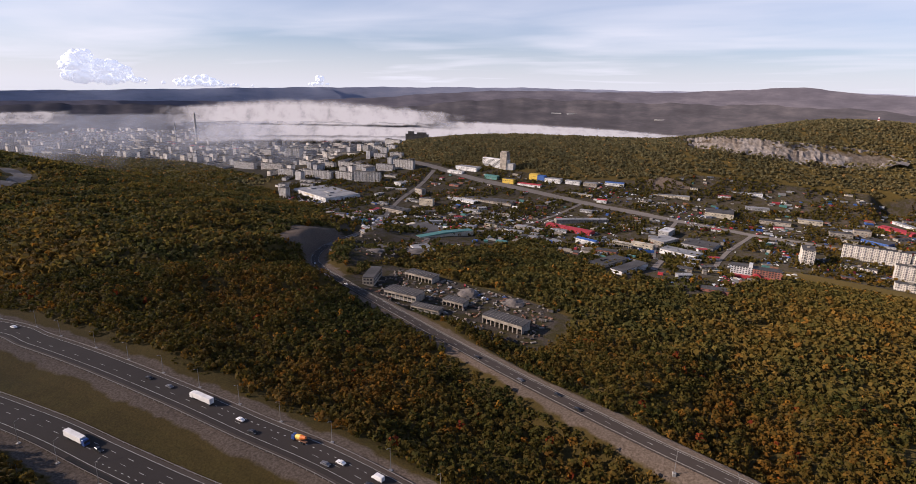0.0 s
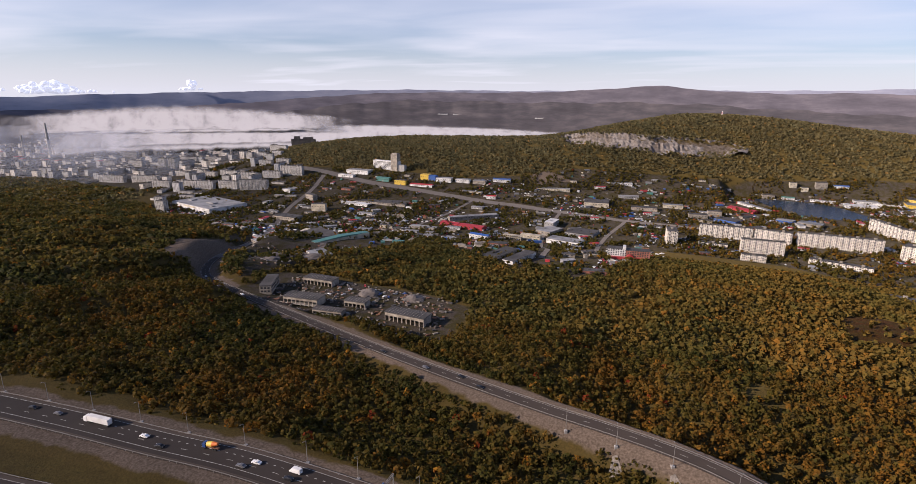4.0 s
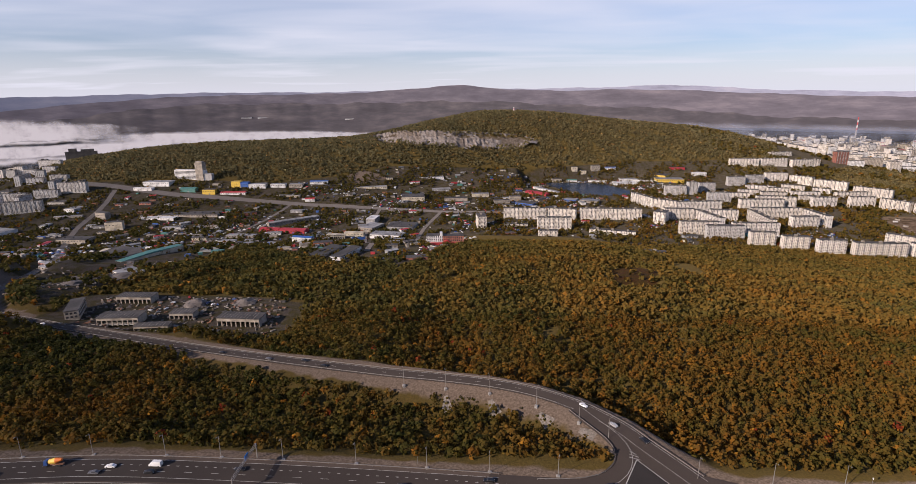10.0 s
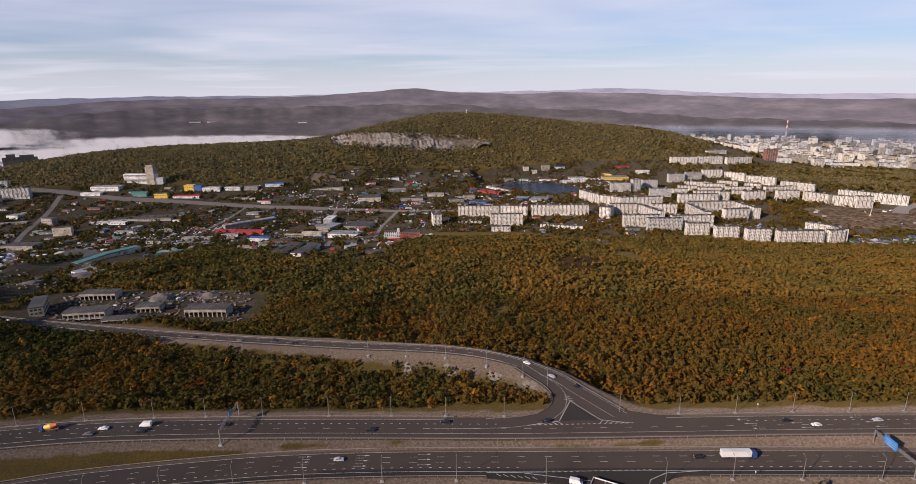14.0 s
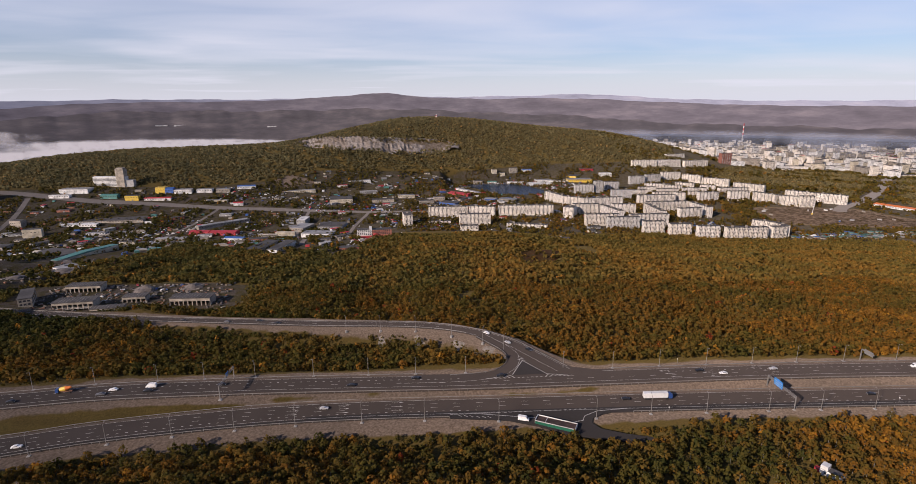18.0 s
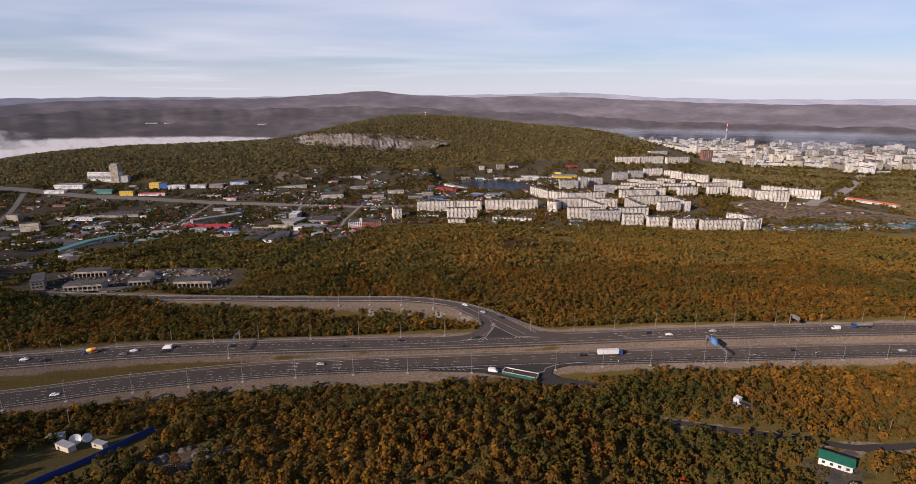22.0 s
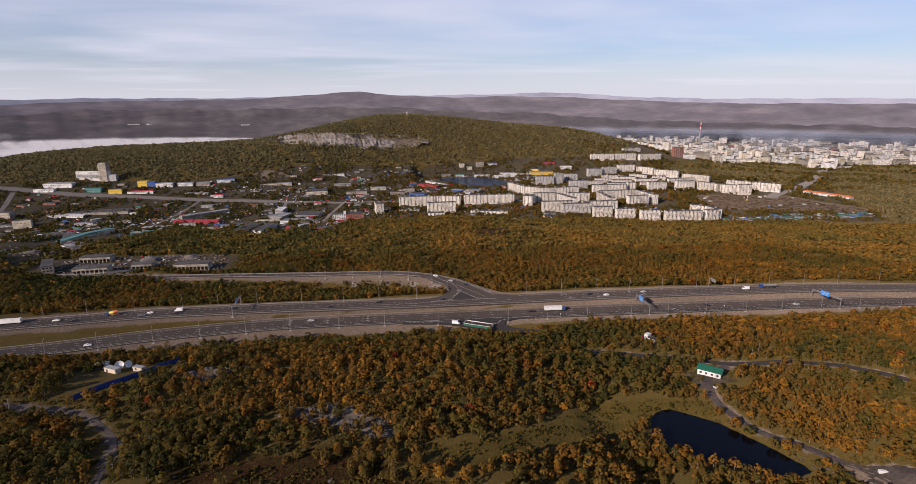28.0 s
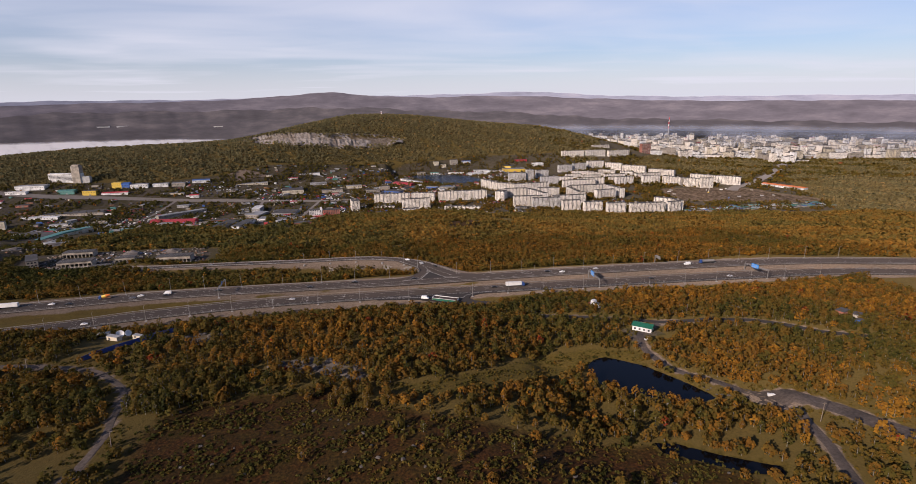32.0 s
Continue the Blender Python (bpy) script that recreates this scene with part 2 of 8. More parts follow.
# darker copy of the pale panels, with shade and haze put into its colour
M_PANEL_SHADED = panel_material("shaded_panels", (0.54, 0.53, 0.52), (0.47, 0.46, 0.45), (0.34, 0.34, 0.33))
M_BRICK = mat("red_brick", (0.24, 0.09, 0.06), (0.33, 0.13, 0.09), 3.0, 0.1)
M_ROOF = mat("bitumen_roof", (0.055, 0.052, 0.052), (0.105, 0.098, 0.095), 0.6, 0.06, 0.9, 0.2, own=0.35)
M_GLASS = plain("window_glass", (0.045, 0.047, 0.055), 0.12)
M_BALCONY = mat("balcony_fronts", (0.50, 0.46, 0.42), (0.74, 0.70, 0.65), 1.0, 0.2, 0.7, own=0.2)
M_WHITE = mat("white_cladding", (0.66, 0.65, 0.63), (0.76, 0.75, 0.73), 0.7, 0.08, 0.6, own=0.15)
M_CREAM = mat("cream_render", (0.50, 0.44, 0.34), (0.60, 0.54, 0.42), 0.7, 0.08, own=0.2)
M_OLDWALL = mat("stained_concrete_wall", (0.24, 0.205, 0.165), (0.43, 0.385, 0.325), 0.6, 0.12, own=0.2)
M_SHEET = mat("grey_sheet_metal", (0.26, 0.26, 0.26), (0.36, 0.36, 0.36), 0.5, 0.05, 0.6, own=0.3)
M_RED = plain("red_sheet", (0.38, 0.035, 0.04), 0.5)
M_BLUE = plain("blue_sheet", (0.035, 0.10, 0.32), 0.5)
M_SIGN = plain("blue_sign_face", (0.03, 0.22, 0.62), 0.4)
M_TEAL = plain("teal_sheet", (0.06, 0.18, 0.16), 0.5)
M_YELLOW = plain("yellow_paint", (0.62, 0.42, 0.06), 0.5)
M_ORANGE = plain("orange_paint", (0.65, 0.17, 0.03), 0.5)
M_GREEN = plain("green_sheet", (0.012, 0.105, 0.062), 0.5)
M_LIME = plain("bright_green_paint", (0.05, 0.42, 0.10), 0.5)
M_BLACK = plain("dark_rubber", (0.02, 0.02, 0.02), 0.7)
M_WOOD = mat("weathered_wood", (0.16, 0.12, 0.09), (0.28, 0.22, 0.17), 4.0, 0.5)
M_RUST = mat("rusty_steel", (0.16, 0.07, 0.04), (0.28, 0.14, 0.08), 1.2, 0.3)
M_SPOIL = mat("spoil_heap", (0.09, 0.075, 0.065), (0.19, 0.16, 0.14), 0.8, 0.2)


# ---- lie of the land ----
def smooth_line(v, xs, ys):
    """Smooth curve through a few heights."""
    xs, ys = np.asarray(xs, float), np.asarray(ys, float)
    v = np.clip(v, xs[0], xs[-1])
    i = np.clip(np.searchsorted(xs, v) - 1, 0, len(xs) - 2)
    m = np.gradient(ys, xs)
    h = xs[i + 1] - xs[i]
    s = (v - xs[i]) / h
    return ((2 * s**3 - 3 * s**2 + 1) * ys[i] + (s**3 - 2 * s**2 + s) * h * m[i]
            + (-2 * s**3 + 3 * s**2) * ys[i + 1] + (s**3 - s**2) * h * m[i + 1])


def mound(x, y, cx, cy, sx, sy, h, turn=0.0):
    c, s = math.cos(radians(turn)), math.sin(radians(turn))
    u, v = (x - cx) * c + (y - cy) * s, -(x - cx) * s + (y - cy) * c
    return h * np.exp(-0.5 * ((u / sx) ** 2 + (v / sy) ** 2))


def ripple(x, y, scale, seed):
    """Cheap smooth unevenness, about -1 to 1."""
    r = np.random.RandomState(seed)
    out = 0
    for k in range(6):
        a, p, f = r.rand() * 6.28, r.rand() * 6.28, (0.6 + 0.9 * r.rand()) * 6.28 / scale
        out = out + np.sin((x * np.cos(a) + y * np.sin(a)) * f + p)
    return out / 3.2


def natural(x, y):
    """Ground height before roads and yards are cut in."""
    far = np.clip((y - 400) / 600, 0, 1)
    reach = y + far * (np.maximum(y, 0.88 * np.hypot(x + 60, y + 250)) - y)
    steps = [-700, -300, -200, -150, -120, -95, -70, -10, 40, 150, 250, 450, 600, 690, 790, 900, 1400, 2000, 2600, 3200, 3800, 4400, 5200]
    west = smooth_line(reach, steps, [30, 21, 18, 18, 10, -1, -8, -4, -16, -27, -39, -55, -66, -80, -112, -122, -124, -130, -148, -150, -135, -90, -60])
    east = smooth_line(reach, steps, [26, 13, 8, 6, 3, -2, -7, -4, -14, -28, -44, -71, -92, -110, -119, -122, -124, -130, -148, -150, -135, -90, -60])
    w = np.where(y < 0, np.clip((x + 30) / 90, 0, 1), np.clip((x - 60) / 300, 0, 1))
    z = west + (east - west) * w * w * (3 - 2 * w)
    z = z + smooth_line(x, [-2600, -1500, -700, -300, 0, 400, 900, 1600, 3500], [-10, -4, -2, 0, 0, -3, -6, -6, -6]) * np.clip((y + 60) / 300, 0, 1)
    # the long wooded hill behind the town
    crest = smooth_line(x, [-1700, -1430, -1150, -909, -507, -300, -120, 48, 458, 823, 1150, 1450], [-125, -42, -11, -5, 10, 50, 80, 82, 47, 10, -70, -130])
    back = smooth_line(x, [-1700, -1150, -507, -120, 1500], [1600, 1640, 1780, 2060, 2060])
    swell = np.where((x > -1700) & (x < 1450), np.maximum(crest + 125, 0), 0)
    d = np.abs(y - back)
    z = z + swell * np.exp(-((d / np.where(y < back, 530, 420)) ** 3))
    z = z + mound(x, y, -760, 250, 170, 120, 22) + mound(x, y, -620, 60, 160, 70, 14)
    # hummocky ground under the woods
    z = z + (ripple(x, y, 120, 7) * 3.0 + ripple(x, y, 52, 8) * 1.2) * np.clip((y - 50) / 70, 0, 1) * np.clip((500 - y) / 140, 0, 1) * np.where(x < -440, 1.8, 1.0)
    return z + (ripple(x, y, 160, 3) * 1.6 + ripple(x, y, 60, 5) * 0.7) * np.clip(1.2 - y / 1500, 0.3, 1)


# road lines: x, y, z of the middle, then half width
FAR_WAY = [(-900, -190, -2.5), (-700, -125, -2.5), (-511, -54, -2.5), (-457, -43, -2.5), (-402, -34, -2.5), (-335, -26, -2.5), (-280, -21, -2.5), (-228, -16, -2.5), (-155, -16, -2.5),
           (-95, -18, -2.5), (-35, -20.5, -2.5), (40, -21.6, -2.5), (120, -22.6, -2.5), (200, -25.5, -2.5), (300, -32, -2.5), (380, -46, -2.5), (520, -88, -2.5), (800, -200, -2.5)]
NEAR_WAY = [(-900, -252, -5.5), (-600, -148, -5.5), (-450, -96, -5.5), (-368, -76, -5.5), (-310, -67, -5.5), (-261, -59, -5.5), (-217, -49.5, -5.5), (-149, -41.5, -5.5), (-94, -40, -5.5), (-33, -41.5, -5.5),
            (40, -43.5, -5.5), (110, -46, -5.5), (178, -49, -5.5), (258, -53, -5.5), (365, -64, -5.5), (520, -112, -5.5), (800, -230, -5.5)]
RAMP = [(24, -14, -2.6), (8, 10, -2.2), (-3, 28, -2.6), (-20, 47, -4), (-41, 62, -5.6), (-64, 72, -7), (-95, 82, -9.5), (-134, 92, -12), (-215, 117, -17.5), (-307, 152, -26), (-446, 202, -34.5), (-520, 232, -39.5),
        (-560, 262, -43), (-592, 310, -46), (-612, 380, -50), (-640, 450, -55)]
ROADS = [(FAR_WAY, 9.1), (NEAR_WAY, 9.6), (RAMP, 4.9)]


def road_reach(x, y, line):
    """Distance from a road's middle, and its height there."""
    best, height = np.full(x.shape, 1e9), np.zeros(x.shape)
    for (x0, y0, z0), (x1, y1, z1) in zip(line, line[1:]):
        dx, dy = x1 - x0, y1 - y0
        s = np.clip(((x - x0) * dx + (y - y0) * dy) / (dx * dx + dy * dy), 0, 1)
        d = np.hypot(x - x0 - s * dx, y - y0 - s * dy)
        near = d < best
        best, height = np.where(near, d, best), np.where(near, z0 + s * (z1 - z0), height)
    return best, height


def land(x, y):
    """Ground height, with the roads' banks and the yards."""
    x, y = np.asarray(x, float), np.asarray(y, float)
    z = natural(x, y)
    # levelled yards
    for cx, cy, rx, ry, level in YARDS:
        d = np.maximum(np.abs(x - cx) / rx, np.abs(y - cy) / ry)
        w = np.clip((1.35 - d) / 0.35, 0, 1)
        w = w * w * (3 - 2 * w)
        z = z * (1 - w) + level * w
    # road banks: each road rules its own side
    nearest, level, total = np.full(x.shape, 1e9), np.zeros(x.shape), np.zeros(x.shape)
    for line, half in ROADS:
        d, h = road_reach(x, y, line)
        gap = np.maximum(d - half - 1.2, 0)
        k = 1 / (gap + 0.4) ** 2
        nearest, level, total = np.minimum(nearest, d - half), level + k * h, total + k
    fall = np.clip((nearest - 3) / 18, 0, 1)
    w = 1 - fall * fall * (3 - 2 * fall)
    return z * (1 - w) + (level / total - 0.45) * w


YARDS = [(205, 1380, 150, 125, -121.5), (-350, 236, 110, 46, -39.6), (84, -222, 42, 34, 5.6)]


# ---- helpers for meshes and things ----
def mesh_of(name, verts, faces, material=None, smooth=False):
    me = bpy.data.meshes.new(name)
    verts, faces = np.asarray(verts, np.float32).reshape(-1, 3), np.asarray(faces, np.int32)
    me.vertices.add(len(verts))
    me.vertices.foreach_set("co", verts.ravel())
    me.loops.add(faces.size)
    me.loops.foreach_set("vertex_index", faces.ravel())
    me.polygons.add(len(faces))
    me.polygons.foreach_set("loop_start", np.arange(len(faces), dtype=np.int32) * faces.shape[1])
    me.polygons.foreach_set("use_smooth", np.full(len(faces), bool(smooth)))
    me.update(calc_edges=True)
    if material:
        me.materials.append(material)
    return me


def part(name, data, material, parent, label=""):
    """Link a bmesh or mesh as one mesh object under a thing or a part."""
    if isinstance(data, bmesh.types.BMesh):
        me = bpy.data.meshes.new(name)
        data.to_mesh(me)
        data.free()
    else:
        me = data
    if material and not me.materials:
        me.materials.append(material)
    ob = new(name, me)
    ob.parent = parent
    if label:
        tagged(ob, label)
    return ob


def thing(name, m, label, category, group=""):
    ob = new(name)
    ob.empty_display_size = 0.1
    ob.matrix_world = m
    return tagged(ob, label, category, group)


def add_box(bm, x0, y0, z0, x1, y1, z1, bevel=0.0):
    r = bmesh.ops.create_cube(bm, size=1, matrix=Matrix.Translation(((x0 + x1) / 2, (y0 + y1) / 2, (z0 + z1) / 2)) @ Matrix.Diagonal((x1 - x0, y1 - y0, z1 - z0, 1)))
    if bevel:
        es = list({e for v in r["verts"] for e in v.link_edges})
        bmesh.ops.bevel(bm, geom=es, offset=bevel, segments=1, affect="EDGES")
    return bm


def boxes(rows, bevel=0.0):
    bm = bmesh.new()
    for r in rows:
        add_box(bm, *r, bevel)
    return bm


def tube(bm, a, b, ra, rb, sides=8):
    a, b = Vector(a), Vector(b)
    m = (b - a).to_track_quat("Z", "Y").to_matrix().to_4x4()
    m.translation = (a + b) / 2
    bmesh.ops.create_cone(bm, cap_ends=True, segments=sides, radius1=ra, radius2=rb, depth=(b - a).length, matrix=m)
    return bm


def ground_z(x, y):
    return float(land(np.array([float(x)]), np.array([float(y)]))[0])


def smooth_path(line, step=4.0):
    """Points along a rounded line, evenly spaced, with the side direction at each."""
    p = np.array(line, float)
    if p.shape[1] == 2:
        p = np.column_stack([p, [ground_z(x, y) + 0.12 for x, y in p]])
    q = np.vstack([2 * p[0] - p[1], p, 2 * p[-1] - p[-2]])
    out = []
    for i in range(1, len(q) - 2):
        a, b, c, d = q[i - 1], q[i], q[i + 1], q[i + 2]
        k = max(2, int(np.linalg.norm((c - b)[:2]) / step))
        for s in np.arange(k) / k:
            out.append(0.5 * (2 * b + (c - a) * s + (2 * a - 5 * b + 4 * c - d) * s**2 + (3 * b - a - 3 * c + d) * s**3))
    out.append(p[-1])
    out = np.array(out)
    t = np.gradient(out[:, :2], axis=0)
    t /= np.linalg.norm(t, axis=1)[:, None]
    return out, np.column_stack([-t[:, 1], t[:, 0]])


def strip(path, side, a, b, lift, depth=0.0):
    """Ribbon between two offsets from a path; with depth it gets side walls."""
    n = len(path)
    rows = [(a, lift), (b, lift)] if not depth else [(a, lift - depth), (a, lift), (b, lift), (b, lift - depth)]
    v = np.concatenate([np.column_stack([path[:, :2] + side * o, path[:, 2] + h]) for o, h in rows])
    f = [np.column_stack([np.arange(n - 1) + k * n, np.arange(n - 1) + (k + 1) * n, np.arange(1, n) + (k + 1) * n, np.arange(1, n) + k * n]) for k in range(len(rows) - 1)]
    return v, np.concatenate(f)[:, ::-1] if a < b else np.concatenate(f)


def joined(pieces):
    v, f, k = [], [], 0
    for a, b in pieces:
        v.append(np.asarray(a, float).reshape(-1, 3))
        f.append(np.asarray(b) + k)
        k += len(v[-1])
    return np.concatenate(v), np.concatenate(f)


# ---- ground ----
SOUTH_X, SOUTH_Y = [-4500, -2796, -2392, -2061, -1598, -1400, -1290, -1180, -720, -560, -488, -455, -434, -371, -263, -213, -170, -140, -122, 77, 223, 417, 690, 760, 1400, 3000], [700, 620, 840, 960, 900, 870, 760, 690, 420, 330, 240, 400, 550, 520, 452, 470, 410, 545, 850, 850, 775, 800, 712, 700, 640, 600]
NORTH_X, NORTH_Y = [-4500, -3300, -2900, -2371, -1900, -1500, -1235, -1110, -962, -632, -465, -380, -214, 63, 373, 681, 780, 900, 1200, 1500, 3500], [1400, 2000, 2200, 2330, 1900, 1450, 1150, 1182, 1191, 1213, 1290, 1370, 1440, 1535, 1640, 1660, 1510, 1700, 2600, 3600, 4600]


def urban(x, y):
    """1 inside the town and its yards."""
    s = np.clip((y - np.interp(x, SOUTH_X, SOUTH_Y)) / 12 + 0.5, 0, 1)
    s = s * np.clip((np.interp(x, NORTH_X, NORTH_Y) - y) / 25 + 0.5, 0, 1)
    return s * (1 - inside(x, y, VALLEY, 14)) * (1 - inside(x, y, EAST_HEATH, 14))


VALLEY = [(957, 1562), (977, 1401), (1130, 1340), (1140, 1215), (1180, 1178), (1573, 1555), (1770, 1844), (1486, 1950)]
EAST_HEATH = [(1160, 913), (1320, 1160), (1600, 1480), (1900, 1780), (2300, 1750), (3000, 1500), (3000, 500), (1000, 560), (1053, 680), (1116, 759)]


def inside(x, y, poly, soft):
    """Signed nearness to a convex-ish outline, 1 inside to 0 outside."""
    p = np.array(poly, float)
    hit, best = np.zeros(x.shape, bool), np.full(x.shape, 1e9)
    for (x0, y0), (x1, y1) in zip(p, np.roll(p, -1, 0)):
        with np.errstate(divide="ignore", invalid="ignore"):
            hit ^= ((y0 > y) != (y1 > y)) & (x < (x1 - x0) * (y - y0) / (y1 - y0 + 1e-12) + x0)
        dx, dy = x1 - x0, y1 - y0
        s = np.clip(((x - x0) * dx + (y - y0) * dy) / (dx * dx + dy * dy), 0, 1)
        best = np.minimum(best, np.hypot(x - x0 - s * dx, y - y0 - s * dy))
    return np.clip(0.5 + np.where(hit, best, -best) / soft, 0, 1)


POND = [(64, -200), (69, -195), (75, -193), (82, -198), (92, -207), (103, -226), (110, -242), (101, -244), (85, -239), (70, -229), (63, -221), (59, -212)]
POOL = [(60, -277), (68, -279), (80, -288), (92, -295), (100, -299), (96, -303), (84, -299), (70, -290), (60, -283)]
MARSH = [(-43, -229), (-22, -226), (6, -213), (45, -187), (73, -185), (98, -191), (94, -203), (60, -203), (44, -211), (20, -222), (-5, -236), (-30, -244)]
HEATH = [(-400, -420), (-136, -330), (-138, -250), (-128, -226), (-70, -224), (-45, -246), (8, -270), (60, -280), (110, -330), (260, -420)]
BOULDERS = [(-104, -200), (-92, -190), (-66, -196), (-50, -212), (-52, -224), (-74, -212)]
OUTCROP = [(-162, -160), (-140, -168), (-122, -150), (-138, -142)]
QUARRY = [(-508, 1662), (-440, 1700), (-347, 1660), (-228, 1650), (-110, 1680), (20, 1712), (80, 1705), (-20, 1640), (-140, 1585), (-222, 1575), (-333, 1550), (-408, 1552)]
APRON = [(-650, 310), (-610, 235), (-575, 232), (-572, 262), (-603, 318), (-630, 380)]
CLEARING = [(75, 428), (67, 345), (113, 350), (135, 427), (106, 455)]
BUILD_SITE = [(801, 1059), (760, 862), (1024, 790), (1144, 800), (1104, 904), (1077, 1010), (940, 1070)]
TRACK_WEST = [(-330, -186), (-270, -178), (-230, -175), (-205, -178), (-186, -184), (-171, -196), (-160, -210), (-156, -228), (-152, -247), (-152, -264), (-156, -285), (-170, -320)]
TRACK_MAIN = [(60, -128), (80, -140), (106, -148), (128, -157), (141, -158), (158, -159), (180, -168), (192, -178), (207, -192), (230, -205)]
TRACK_POND = [(126, -160), (114, -165), (104, -178), (101, -193), (104, -214), (120, -233), (132, -253), (128, -276), (121, -297), (113, -318), (105, -340)]
TRACK_EAST = [(128, -248), (143, -262), (152, -278), (160, -296), (170, -330)]
TRACKS = [(TRACK_WEST, 1.6), (TRACK_MAIN, 2.4), (TRACK_POND, 2.3), (TRACK_EAST, 5.0)]


def track_gap(x, y):
    d = np.full(x.shape, 1e9)
    for line, half in TRACKS:
        d = np.minimum(d, road_reach(x, y, [(a, b, 0) for a, b in line])[0] - half)
    return d


def axis_steps(parts):
    return np.concatenate([np.arange(a, b, d) for a, b, d in parts] + [[parts[-1][1]]])


gx = axis_steps([(-5000, -2600, 80), (-2600, -1500, 40), (-1500, -700, 20), (-700, -440, 10), (-440, 440, 4), (440, 800, 10), (800, 1600, 20), (1600, 5000, 80)])
gy = axis_steps([(-900, -340, 20), (-340, 130, 3.5), (130, 320, 5), (320, 900, 10), (900, 2600, 16), (2600, 5100, 60)])
GX, GY = np.meshgrid(gx, gy)
GZ = land(GX, GY)
pond_in = np.maximum(inside(GX, GY, POND, 5), inside(GX, GY, POOL, 5))
GZ = GZ - 2.2 * pond_in
quarry_in = inside(GX, GY, QUARRY, 30)
GZ = GZ - 34 * np.clip(quarry_in * 1.5 - 0.3, 0, 1) * np.clip((1720 - GY) / 60, 0, 1)
near_road = np.minimum.reduce([road_reach(GX, GY, line)[0] - half for line, half in ROADS])
ramp_gap = road_reach(GX, GY, RAMP)[0]
rough_noise = ripple(GX, GY, 24, 11)
gravel = np.clip(1.15 - (near_road - 2 + rough_noise * 1.5) / 7, 0, 1)
gravel = np.maximum(gravel, np.clip(1.3 - (ramp_gap - 5.6 + rough_noise * 2) / np.interp(GX, [-300, -130, -60], [4, 10, 13]), 0, 1) * (GX > -340) * (GY > -10))
gravel = np.maximum(gravel, np.clip(1.1 - track_gap(GX, GY) / 1.6, 0, 1) * 0.8)
gravel = np.maximum(gravel, np.maximum(inside(GX, GY, BUILD_SITE, 20) * 0.75, inside(GX, GY, APRON, 8)))
far_d, near_d = road_reach(GX, GY, FAR_WAY)[0], road_reach(GX, GY, NEAR_WAY)[0]
between = (far_d + near_d < 62) & (far_d > 8) & (near_d > 8) & (GX < 420) & (GY > np.interp(GX, [p[0] for p in NEAR_WAY], [p[1] for p in NEAR_WAY]))
lawn = between * np.clip((far_d - 9.5 - 0.46 * (far_d + near_d - 19) + rough_noise * 0.5) / 1.2 + 0.6, 0, 1) * np.clip((near_d - 10.2) / 1.2 + 0.6, 0, 1) * np.clip((70 - GX) / 30, 0, 1)
gravel = np.maximum(gravel, np.clip((np.interp(GX, [-330, -60, 60, 330], [20, 23, 18, 17]) + rough_noise * 2.5 - near_d) / 3, 0, 1) * (GY < np.interp(GX, [p[0] for p in NEAR_WAY], [p[1] for p in NEAR_WAY])) * 0.9)
gravel = np.maximum(gravel, inside(GX, GY, [(-477, 1282), (-434, 1334), (-349, 1309), (-433, 1244)], 16))
gravel = gravel * (1 - lawn)
lawn = np.maximum(lawn, np.clip((far_d - 16) / 3, 0, 1) * np.clip((30 - far_d) / 6, 0, 1) * (GY > -10) * (GX < -20) * 0.75)
town = urban(GX, GY)
town = np.maximum(town, inside(GX, GY, [(-470, 190), (-236, 190), (-236, 268), (-300, 285), (-470, 285)], 10))
town = np.maximum(town, inside(GX, GY, [(96, -182), (122, -176), (116, -160), (98, -164)], 4) * 0.9)
town = town * (1 - inside(GX, GY, BUILD_SITE, 20)) * (1 - inside(GX, GY, [(-477, 1282), (-434, 1334), (-349, 1309), (-433, 1244)], 16))
rock = np.maximum.reduce([quarry_in * 1.2, inside(GX, GY, BOULDERS, 8) * 0.62, inside(GX, GY, OUTCROP, 8) * 0.62])
heath = np.maximum(inside(GX, GY, HEATH, 26), inside(GX, GY, BUILD_SITE, 20) * 0.52)
heath = np.maximum(heath, inside(GX, GY, CLEARING, 14) * 0.9)
marsh = np.maximum(inside(GX, GY, MARSH, 7), np.clip(pond_in * 2, 0, 1))
verts = np.stack([GX, GY, GZ], -1).reshape(-1, 3)
cells = np.arange(GX.size).reshape(GX.shape)
ground_mesh = mesh_of("ground", verts, np.stack([cells[:-1, :-1], cells[:-1, 1:], cells[1:, 1:], cells[1:, :-1]], -1).reshape(-1, 4), M_GROUND, True)
for key, trio in (("cover_a", (gravel, heath, town)), ("cover_b", (rock, marsh, lawn))):
    layer = ground_mesh.color_attributes.new(key, "FLOAT_COLOR", "POINT")
    layer.data.foreach_set("color", np.stack([*[np.clip(t, 0, 1) for t in trio], np.ones(GX.shape)], -1).astype(np.float32).ravel())
ground = tagged(new("ground", ground_mesh), "hilly autumn ground with heath, gravel banks and marsh", "ground", kind="structure")

